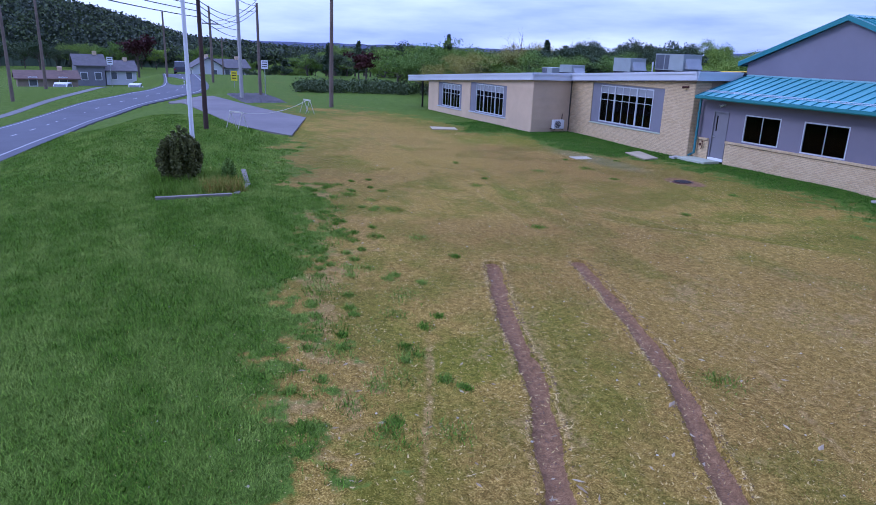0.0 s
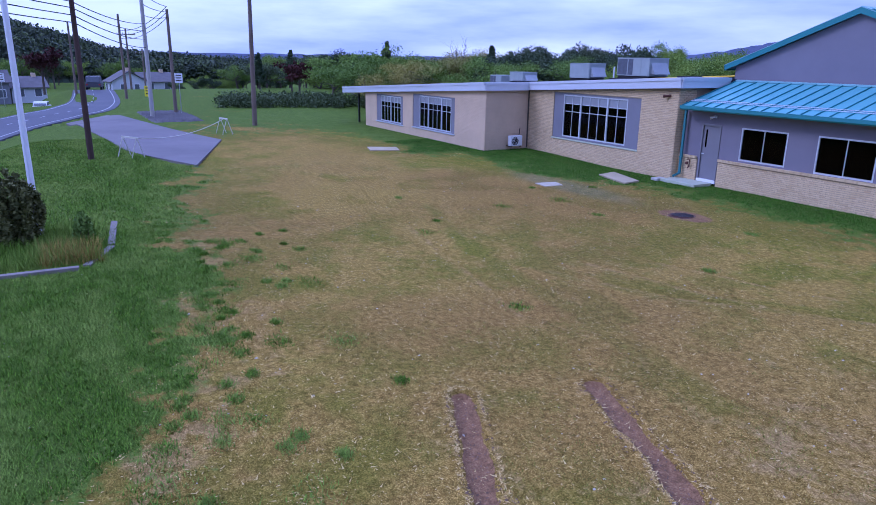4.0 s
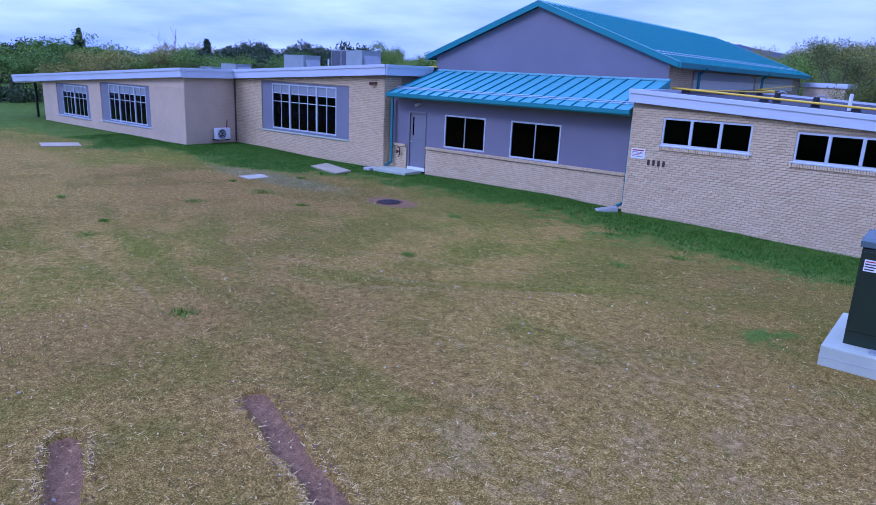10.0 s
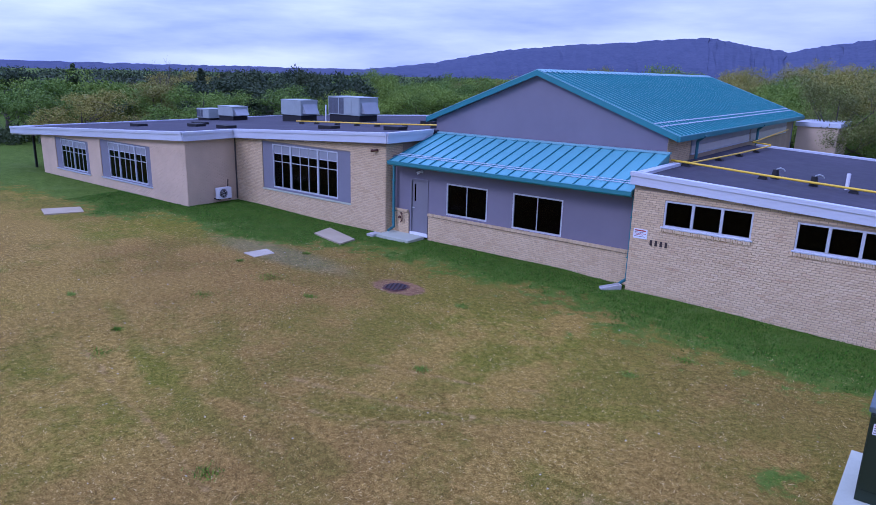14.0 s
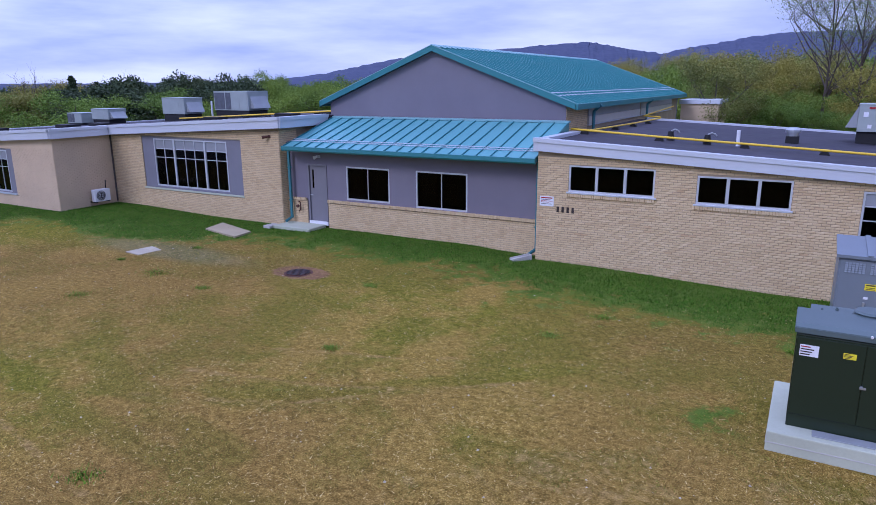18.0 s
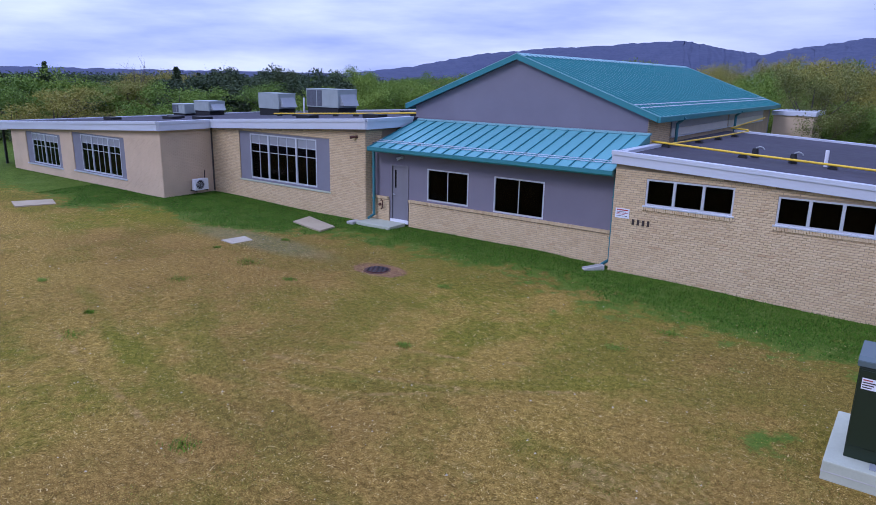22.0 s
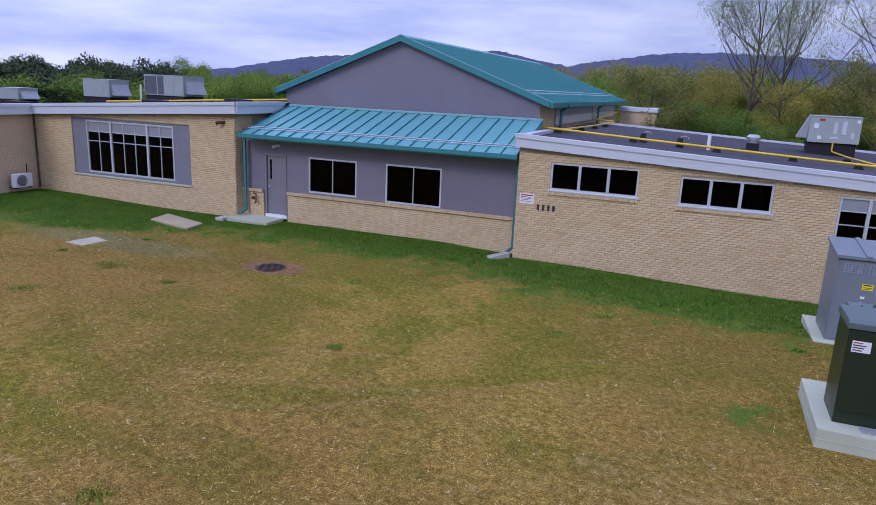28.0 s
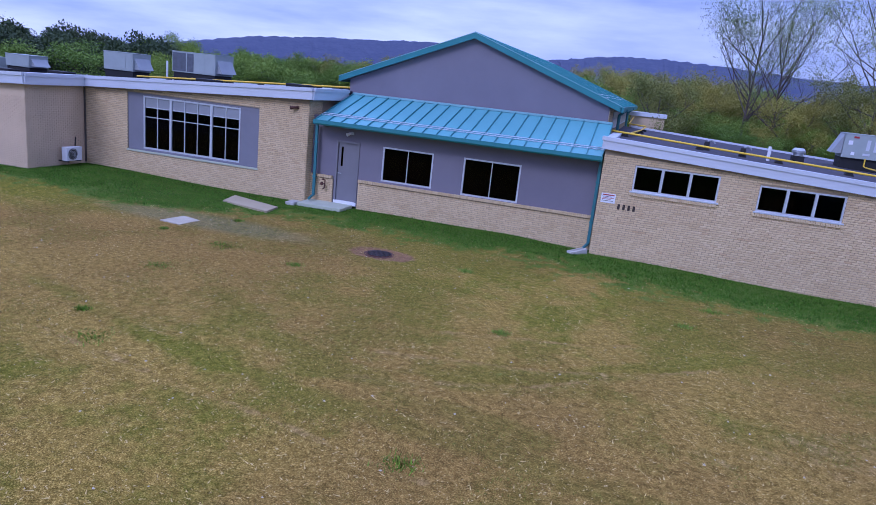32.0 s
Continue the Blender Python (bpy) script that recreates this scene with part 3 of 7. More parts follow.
def lattice_noise(X, Y, scale, seed):
    """Smooth noise from 0 to 1 on a lattice of random values, in four octaves."""
    X, Y = np.asarray(X, float), np.asarray(Y, float)
    table = lattice_table(seed)
    out, amp, total = np.zeros(np.broadcast(X, Y).shape), 1.0, 0.0
    for octave in range(4):
        u, v = X * scale + 37.3 * octave + 500, Y * scale + 11.7 * octave + 500
        i, j = np.floor(u).astype(int), np.floor(v).astype(int)
        fu, fv = u - i, v - j
        fu, fv = fu * fu * (3 - 2 * fu), fv * fv * (3 - 2 * fv)
        a, b = table[i % 256, j % 256], table[(i + 1) % 256, j % 256]
        c, d = table[i % 256, (j + 1) % 256], table[(i + 1) % 256, (j + 1) % 256]
        out = out + amp * ((a * (1 - fu) + b * fu) * (1 - fv) + (c * (1 - fu) + d * fu) * fv)
        total, amp, scale = total + amp, amp * 0.55, scale * 2.1
    return out / total


ROAD_NEAR = [(120.7, -60.9), (30.7, -41.4), (-23.4, -29.9), (-34.2, -27.5), (-41.7, -25.7), (-49.2, -22.8), (-54.5, -19.2), (-60.9, -16), (-83.4, -14.1), (-124.2, -12.4)]
ROAD_FAR = [(120.7, -67.9), (30.7, -47.9), (-18, -36.9), (-37.6, -31.6), (-44, -30.1), (-50.6, -27.7), (-56.2, -24), (-62.9, -20.8), (-84.5, -18.8), (-125.4, -17.1)]
DRIVE = [(-21.7, -16.4), (-22.5, -17.2), (-27.4, -18.5), (-33, -19.1), (-42.1, -20), (-50.6, -21.1), (-55.1, -18.3), (-50.9, -17.1), (-43.8, -15.9), (-36.1, -14.7), (-30.9, -13.4)]


def inside(X, Y, outline):
    hit = np.zeros(np.shape(X), bool)
    for (ax, ay), (bx, by) in zip(outline, outline[1:] + outline[:1]):
        if ay != by:
            hit ^= ((ay > Y) != (by > Y)) & (X < (bx - ax) * (Y - ay) / (by - ay) + ax)
    return hit


def near_edge(X):
    return np.interp(X, [p[0] for p in reversed(ROAD_NEAR)], [p[1] for p in reversed(ROAD_NEAR)])


def bank(X, Y):
    """The land falls to the road, and on towards the houses beyond it."""
    X, Y = np.asarray(X, float), np.asarray(Y, float)
    road = -1.05 * smooth(0, 5.2, near_edge(X) + 5.6 - Y) * smooth(-63, -42, X)
    far = -3.0 * smooth(-60, -92, X) * smooth(-18, -23, Y)
    return np.minimum(road, np.minimum(far, -2.8 * smooth(-92, -125, X)))


def green_at(X, Y):
    """How lush the grass is, 0 to 1: by the road, and in a strip along the walls."""
    side = np.interp(X, LAWN_X, LAWN_Y)
    rag, fine = lattice_noise(X, Y, 0.55, 3) - 0.5, lattice_noise(X, Y, 2.4, 4) - 0.5
    road = smooth(-1.6, 1.2, side - Y - 0.2 + 3.6 * rag + 2.6 * fine)
    front = np.interp(X, [-40, -22, -20, -10.3, -10, 0, 0.5, 6.5, 11, 30], [-5.4, -5.0, -3.4, -2.5, -1.5, -1.8, -2.4, -2.9, -3.2, -3.6])
    strip = smooth(-2.8, 1.6, Y - front + 3.4 * rag + 2.4 * fine)
    far = smooth(-26, -44, X) * (0.45 + 1.0 * rag + 0.35)
    pad = (0.55 + 1.6 * fine) * np.exp(-((X - 6.3) / 0.45) ** 2 - ((Y + 8.5) / 0.7) ** 2)
    return np.clip(np.maximum(np.maximum(np.maximum(road, strip), far), pad), 0, 1)


def rut_distance(X, Y):
    """How far a place is from the middle of the nearer wheel rut, whose edges are ragged."""
    d = np.minimum(segment_distance(X, Y, RUTS[0]), segment_distance(X, Y, RUTS[1]))
    return d + 0.16 * (lattice_noise(X, Y, 1.6, 8) - 0.5) + 0.05 * (lattice_noise(X, Y, 7.0, 9) - 0.5)


def height_at(X, Y):
    X, Y = np.asarray(X, float), np.asarray(Y, float)
    h = (0.05 * np.sin(X * 0.31 + 1.0) * np.sin(Y * 0.37) * smooth(-1.5, -5, Y) + 0.012 * np.sin(X * 1.7 + 0.8 * Y) * np.sin(Y * 2.1)) * smooth(-30, -16, X)
    d = rut_distance(X, Y)
    h = h - 0.085 * (1 - smooth(0.10, 0.18, d)) + 0.040 * (1 - smooth(0.0, 0.09, np.abs(d - 0.23))) * (0.3 + 1.2 * lattice_noise(X, Y, 1.3, 33))
    for r in TRACKS:
        h = h - 0.02 * (1 - smooth(0.05, 0.2, segment_distance(X, Y, r)))
    paved = inside(X, Y, ROAD_NEAR + ROAD_FAR[::-1]) | inside(X, Y, DRIVE)
    # the lawn falls a little along the brick wing and rises towards the far classrooms
    h = h - (0.09 * smooth(-3, 0, X) + 0.15 * smooth(1, 7, X)) * smooth(-5.0, -0.6, Y) * smooth(14, 11, X) + 0.13 * smooth(-13, -19, X) * smooth(-8, -3, Y) * smooth(-60, -40, X)
    return h + bank(X, Y) - 0.09 * paved


def build_ground():
    xs = np.unique(np.round(np.concatenate([np.linspace(-3000, -200, 22), np.linspace(-200, -90, 30), np.arange(-90, -40, 1.0), np.arange(-40, -12, 0.5), np.arange(-12, 1, 0.1), np.arange(1, 13.5, 0.05), np.arange(14, 30, 1.0), np.linspace(30, 200, 40), np.linspace(200, 3000, 22)]), 4))
    ys = np.unique(np.round(np.concatenate([np.linspace(-3000, -120, 20), np.linspace(-120, -40, 30), np.arange(-40, -25, 0.5), np.arange(-25, -23, 0.125), np.arange(-23, -15, 0.05), np.arange(-15, -7, 0.1), np.arange(-7, 6, 0.25), np.linspace(6, 120, 40), np.linspace(120, 3000, 22)]), 4))
    X, Y = np.meshgrid(xs, ys, indexing="ij")
    Z = height_at(X, Y)
    nx, ny = X.shape
    me = bpy.data.meshes.new("ground")
    idx = np.arange(nx * ny).reshape(nx, ny)
    faces = np.stack([idx[:-1, :-1], idx[1:, :-1], idx[1:, 1:], idx[:-1, 1:]], -1).reshape(-1, 4)
    me.vertices.add(nx * ny)
    me.vertices.foreach_set("co", np.stack([X, Y, Z], -1).astype(np.float32).ravel())
    me.loops.add(faces.size)
    me.loops.foreach_set("vertex_index", faces.astype(np.int32).ravel())
    me.polygons.add(len(faces))
    me.polygons.foreach_set("loop_start", np.arange(0, faces.size, 4, dtype=np.int32))
    me.polygons.foreach_set("loop_total", np.full(len(faces), 4, dtype=np.int32))
    me.update(calc_edges=True)
    me.shade_smooth()
    d = rut_distance(X, Y)
    mud = 1 - smooth(0.10, 0.20, d)
    mud = np.maximum(mud, 0.7 * (1 - smooth(0.3, 1.1, np.hypot((X + 5.2) / 1.6, Y + 4.95))))
    mid, big = lattice_noise(X, Y, 0.9, 21) - 0.5, lattice_noise(X, Y, 0.22, 22) - 0.5
    side = np.interp(X, LAWN_X, LAWN_Y)
    pale = np.maximum(1 - smooth(1.0, 6.0, np.hypot((X - 7) * 0.8, (Y + 13.5))), 1 - smooth(1.0, 3.2, np.hypot(X - 10.0, Y + 6.5))) * 0.60
    pale = np.maximum(pale, 0.8 * (1 - smooth(0.1, 0.7, np.abs(Y - side - 0.5 + 4 * mid))) * smooth(-16, -6, X))
    pale = np.maximum(pale, 0.75 * (1 - smooth(0.0, 0.07, np.abs(d - 0.23))))
    pale = np.maximum(pale, 0.9 * (1 - smooth(0.3, 1.5, np.hypot(X - 9.3, 0.8 * (Y + 9.7)))))
    pale = np.maximum(pale, 0.7 * (1 - smooth(0.2, 1.0, np.hypot(X - 6.9, 1.3 * (Y + 11.2)))))
    pale = np.maximum(pale, 0.40 * (1 - smooth(0.3, 1.2, d)))
    damp = np.exp(-((X + 11.0) / 4.5) ** 2 - ((Y + 4.9 + 0.05 * (X + 11.0)) / 1.0) ** 2)
    for r in TRACKS + [[(4.6, -20.3), (6.6, -21.2), (9.4, -22.6)], [(5.0, -14.9), (7.2, -15.7), (9.9, -17.0)]]:
        pale = np.maximum(pale, 0.70 * (1 - smooth(0.03, 0.16, segment_distance(X, Y, r) + 0.2 * mid)))
    pale = np.clip(pale + 0.9 * mid, 0, 1)
    front = np.interp(X, [-40, -20, -10, 0, 11, 30], [-9, -7.5, -5.5, -6.5, -5.5, -6])
    olive = 0.22 + 0.68 * smooth(-3.5, 2.5, Y - front) + 0.65 * smooth(8.0, 0.0, Y - side) + 0.35 * np.exp(-((X - 2.5) / 5) ** 2 - ((Y + 9.5) / 4) ** 2)
    for r in WHEEL_MARKS:
        olive = olive + 0.55 * (1 - smooth(0.1, 0.45, segment_distance(X, Y, r) + 0.5 * mid))
    olive = np.clip(olive + 1.3 * big + 1.6 * mid, 0, 1)
    rust = np.clip(0.30 + 2.6 * (lattice_noise(X, Y, 0.16, 25) - 0.47) + 0.5 * np.exp(-((X + 8) / 6) ** 2 - ((Y + 8) / 4) ** 2), 0, 1)
    for name, values in (("green", green_at(X, Y)), ("mud", mud), ("pale", pale), ("olive", olive), ("rust", rust), ("damp", damp)):
        a = me.attributes.new(name, "FLOAT", "POINT")
        a.data.foreach_set("value", values.astype(np.float32).ravel())
    me.materials.append(GROUND)
    return tagged(new("ground", me), "patchy lawn of dry and green grass with muddy wheel ruts", "lawn", kind="structure")


build_ground()


def ribbon(name, left, right, z, material, label, category, kind="structure"):
    """A strip of paving between two rows of plan points, a few centimetres thick."""
    bm = bmesh.new()
    a, b, c, d = ([bm.verts.new((x, y, z - dz + float(bank(x, y)))) for x, y in row] for row, dz in ((left, 0), (right, 0), (left, 0.7), (right, 0.7)))
    for k in range(len(a) - 1):
        bm.faces.new((a[k], a[k + 1], b[k + 1], b[k]))
        bm.faces.new((c[k], a[k], a[k + 1], c[k + 1]))
        bm.faces.new((b[k], d[k], d[k + 1], b[k + 1]))
    bm.faces.new((a[0], b[0], d[0], c[0]))
    bm.faces.new((a[-1], c[-1], d[-1], b[-1]))
    bmesh.ops.recalc_face_normals(bm, faces=bm.faces)
    return single(name, bm, material, label, category, kind=kind)


def offset(line, d):
    out = []
    for k, (x, y) in enumerate(line):
        a, b = line[max(k - 1, 0)], line[min(k + 1, len(line) - 1)]
        t = Vector((b[0] - a[0], b[1] - a[1])).normalized()
        out.append((x - t.y * d, y + t.x * d))
    return out


def curve_line(pts, n=8):
    """A smooth line through plan points."""
    P = [Vector((*p, 0)) for p in pts]
    P = [P[0] * 2 - P[1], *P, P[-1] * 2 - P[-2]]
    out = []
    for k in range(1, len(P) - 2):
        for s in range(n):
            t = s / n
            q = 0.5 * ((2 * P[k]) + (P[k + 1] - P[k - 1]) * t + (2 * P[k - 1] - 5 * P[k] + 4 * P[k + 1] - P[k + 2]) * t * t + (3 * P[k] - P[k - 1] - 3 * P[k + 1] + P[k + 2]) * t ** 3)
            out.append((q.x, q.y))
    out.append((pts[-1][0], pts[-1][1]))
    return out


ROAD_EDGE, ROAD_OTHER = curve_line(ROAD_NEAR), curve_line(ROAD_FAR)


def across(f):
    """A line along the road, a share f of the way from its near edge to its far one."""
    return [(a[0] + (b[0] - a[0]) * f, a[1] + (b[1] - a[1]) * f) for a, b in zip(ROAD_EDGE, ROAD_OTHER)]


ribbon("road", ROAD_EDGE, ROAD_OTHER, 0.03, ASPHALT, "grey two-lane asphalt road with worn white lines", "road")
for f in (0.10, 0.93):
    ribbon("road_line", across(f), across(f + 0.018), 0.036, ROAD_PAINT, "worn white edge line painted on asphalt", "road marking")
middle, middle_b = curve_line(across(0.51), 6), curve_line(across(0.53), 6)
for k in range(0, len(middle) - 5, 14):
    ribbon("road_dash", middle[k:k + 5], middle_b[k:k + 5], 0.036, ROAD_PAINT, "worn pale centre dash painted on asphalt", "road marking")
ribbon("driveway", curve_line([(-21.8, -16.5), (-27.4, -18.5), (-33, -19.1), (-42.1, -20), (-51.2, -20.6)]), curve_line([(-30.9, -13.4), (-33.4, -14), (-37.6, -14.9), (-44.4, -16), (-54.3, -17.5)]), 0.03, OLD_ASPHALT, "worn grey asphalt driveway ending in the lawn", "driveway")
WORN_WALK = plain("worn_sidewalk", (0.17, 0.165, 0.165), 0.9, var=0.2)
WALKWAY = curve_line([(30.7, -50.9), (-22.4, -38.1), (-42.7, -32.4), (-51.4, -29.8), (-61.6, -25.7), (-75.8, -23.1)])
ribbon("pavement", WALKWAY, offset(WALKWAY, 0.7), 0.03, WORN_WALK, "pale concrete sidewalk beyond the road", "sidewalk")


def pebble_mesh(name, count, place, size, material, seed, stretch=1.0):
    rnd = np.random.RandomState(seed)
    verts, faces = [], []
    spots = np.array([place(rnd) for k in range(count)], float)
    for (x, y), z in zip(spots, height_at(spots[:, 0], spots[:, 1])):
        s = size * (0.4 + 1.2 * rnd.rand() ** 2)
        a, long = rnd.rand() * 6.28, stretch * (0.7 + 0.6 * rnd.rand())
        n = len(verts)
        for j in range(4):
            t = j * 1.5708
            u, v = long * s * math.cos(t) * (0.6 + 0.6 * rnd.rand()), s * math.sin(t) * (0.6 + 0.6 * rnd.rand())
            verts.append((x + u * math.cos(a) - v * math.sin(a), y + u * math.sin(a) + v * math.cos(a), z - 0.004))
        verts.append((x + 0.2 * s * (rnd.rand() - 0.5), y, z + s * (0.35 + 0.4 * rnd.rand())))
        faces += [(n + j, n + (j + 1) % 4, n + 4) for j in range(4)]
    return raw_mesh(name, verts, faces, material)


tagged(new("gravel_patch", pebble_mesh("gravel_patch", 2500, lambda r: (-48 + 10 * (r.rand() - 0.5), -13.6 + 3.4 * (r.rand() - 0.5)), 0.16, GRAVEL, 5)), "heap of grey gravel beside the driveway", "gravel", kind="stuff")


def blades(name, count, area, keep, h0, h1, width, lean, material, label, seed, spots=None):
    """Single blades of grass or straw, joined; keep(X, Y) is the chance that one grows there."""
    rnd = np.random.RandomState(seed)
    X = area[0] + (area[1] - area[0]) * rnd.rand(count)
    Y = area[2] + (area[3] - area[2]) * rnd.rand(count)
    if spots is not None:
        X, Y = spots
    ok = rnd.rand(len(X)) < keep(X, Y)
    X, Y = X[ok], Y[ok]
    n = len(X)
    Z = height_at(X, Y) - 0.005
    a = rnd.rand(n) * 6.283
    hgt = h0 + (h1 - h0) * rnd.rand(n) ** 1.6
    ln = lean * (0.3 + rnd.rand(n))
    w = width * (0.6 + 0.8 * rnd.rand(n))
    b = a + 1.57 + 0.8 * (rnd.rand(n) - 0.5)
    p0 = np.stack([X - w * np.cos(a), Y - w * np.sin(a), Z], -1)
    p1 = np.stack([X + w * np.cos(a), Y + w * np.sin(a), Z], -1)
    p2 = np.stack([X + ln * hgt * np.cos(b), Y + ln * hgt * np.sin(b), Z + hgt], -1)
    co = np.stack([p0, p1, p2], 1).reshape(-1, 3)
    me = bpy.data.meshes.new(name)
    me.vertices.add(3 * n)
    me.vertices.foreach_set("co", co.astype(np.float32).ravel())
    me.loops.add(3 * n)
    me.loops.foreach_set("vertex_index", np.arange(3 * n, dtype=np.int32))
    me.polygons.add(n)
    me.polygons.foreach_set("loop_start", np.arange(0, 3 * n, 3, dtype=np.int32))
    me.polygons.foreach_set("loop_total", np.full(n, 3, dtype=np.int32))
    me.update(calc_edges=True)
    me.materials.append(material)
    return tagged(new(name, me), label, "grass", kind="stuff")


def clump_noise(X, Y):
    return 0.5 + 0.25 * np.sin(X * 2.1 + 1.7 * np.sin(Y * 1.1)) + 0.25 * np.sin(Y * 2.9 + 1.3 * np.sin(X * 1.9))


def in_rut(X, Y):
    return smooth(0.2, 0.3, rut_distance(X, Y))


NEAR_LAWN = (-11, 12.5, -31, -17.5)
open_ground = lambda X, Y: ~(inside(X, Y, ROAD_NEAR + ROAD_FAR[::-1]) | inside(X, Y, DRIVE))
lush_here = lambda X, Y: smooth(0.30, 0.85, green_at(X, Y)) * in_rut(X, Y) * open_ground(X, Y)
blades("lush_grass", 760000, NEAR_LAWN, lush_here, 0.03, 0.10, 0.0065, 1.0, GRASS_GREEN, "lush green spring grass beside the dry lawn", 11)
blades("far_grass", 230000, (-34, -11, -31, -15), lush_here, 0.03, 0.10, 0.012, 1.0, GRASS_GREEN, "green roadside grass around the flagpole bed", 17)
blades("wall_grass", 330000, (-26, 12.5, -6.5, 0.6), lambda X, Y: 0.8 * lush_here(X, Y) * (Y < np.where(X < -20.1, -2.65, np.where(X < -10.3, 0.03, np.where(X < 0, 0.40, -0.03)))), 0.02, 0.075, 0.009, 1.0, GRASS_DEEP, "thick green grass growing along the school walls", 18)
blades("dry_grass", 420000, (-14, 12.5, -25.5, -3.0), lambda X, Y: (1 - 0.85 * green_at(X, Y)) * (0.25 + 0.75 * clump_noise(X * 1.7, Y * 1.7)) * in_rut(X, Y), 0.008, 0.030, 0.0055, 2.2, GRASS_DRY, "sparse dry straw-coloured grass on bare soil", 12)
blades("thin_green_grass", 380000, (-16, 12.5, -25.5, -2.0), lambda X, Y: (1 - green_at(X, Y)) * smooth(0.46, 0.62, lattice_noise(X, Y, 0.9, 21) + 0.3 * (lattice_noise(X, Y, 0.22, 22) - 0.5)) * in_rut(X, Y), 0.01, 0.04, 0.006, 1.4, GRASS_OLIVE, "thin olive grass growing through dry patches", 13)
RUT_SOIL = plain("rut_soil", (0.155, 0.095, 0.060), 0.95, var=0.4, scale=9, bump=0.3)
STRAW = leaf_material("pale_straw", (0.32, 0.24, 0.095), (0.62, 0.49, 0.23))
FIELD_STONE = plain("field_stone", (0.42, 0.37, 0.28), 0.95, var=0.4, scale=3)
SPLINTER = leaf_material("splinters", (0.22, 0.16, 0.10), (0.50, 0.42, 0.30))
DEBRIS = (-22, 12.5, -26, -1.5)
blades("straw_litter", 95000, DEBRIS, lambda X, Y: (1 - 0.9 * green_at(X, Y)) * (0.2 + 0.8 * clump_noise(X * 1.3, Y * 1.4)), 0.008, 0.022, 0.013, 5.0, STRAW, "pale straw and wood chips scattered on the lawn", 14)
tagged(new("lawn_stones", pebble_mesh("lawn_stones", 1100, lambda r: (-14 + 25 * r.rand(), -25 + 22 * r.rand()), 0.022, FIELD_STONE, 15)), "small pale stones scattered on the lawn", "stones", kind="stuff")
blades("rut_straw", 120000, (0.5, 12.5, -24, -15.5), lambda X, Y: np.exp(-((rut_distance(X, Y) - 0.23) / 0.05) ** 2) * smooth(0.42, 0.6, lattice_noise(X, Y, 1.1, 31)), 0.006, 0.02, 0.007, 5.0, STRAW, "pale straw pushed up along the rut edges", 32)
tagged(new("wood_chips", pebble_mesh("wood_chips", 260, lambda r: (4.0 + 8.5 * r.rand(), -23.5 + 8.5 * r.rand()), 0.022, SPLINTER, 19, 3.5)), "pale splinters and wood chips lying by the ruts", "wood chips", kind="stuff")
tagged(new("soil_clods", pebble_mesh("soil_clods", 4200, lambda r: (lambda a, f: (a[0] + 0.5 * (r.rand() - 0.5), a[1] + 0.55 * (r.rand() - 0.5)))((lambda L, f: (np.interp(f, np.linspace(0, 1, len(L)), [p[0] for p in L]), np.interp(f, np.linspace(0, 1, len(L)), [p[1] for p in L])))(RUTS[r.randint(2)], r.rand()), 0), 0.016, RUT_SOIL, 20)), "brown soil clods and crumbs in the wheel ruts", "soil", kind="stuff")
TUFTS = np.random.RandomState(9)
TUFT_XY = np.concatenate([np.stack([-12 + 22 * TUFTS.rand(18), -21 + 17 * TUFTS.rand(18)], 1), np.stack([np.linspace(-9, 7.5, 100), np.interp(np.linspace(-9, 7.5, 100), LAWN_X, LAWN_Y) + 0.1 + 2.8 * TUFTS.rand(100) ** 2], 1)])


TUFT_OF = TUFTS.randint(len(TUFT_XY), size=30000)
TUFT_R = (0.05 + 0.13 * TUFTS.rand(len(TUFT_XY)) ** 2)[TUFT_OF]
TUFT_SPOTS = TUFT_XY[TUFT_OF, 0] + TUFT_R * TUFTS.randn(30000) * 1.3, TUFT_XY[TUFT_OF, 1] + TUFT_R * TUFTS.randn(30000)
blades("weed_tufts", 1, (0, 1, 0, 1), in_rut, 0.02, 0.09, 0.008, 0.9, GRASS_GREEN, "green weed tufts standing in the dry lawn", 16, TUFT_SPOTS)

# ---------------------------------------------------------------- the school: left block


def left_top(x):
    return 4.08 + 0.053 * (x + 10.3)


def wing_top(x):
    return 3.66 - 0.051 * x


FASCIA = 0.41
Y_CLASS, Y_BAY, Y_ENTRY = 0.10, -2.6, 0.49
X_PIER, X_JOG, X_END, X_TIP = -10.3, -20.1, -35.0, -38.6

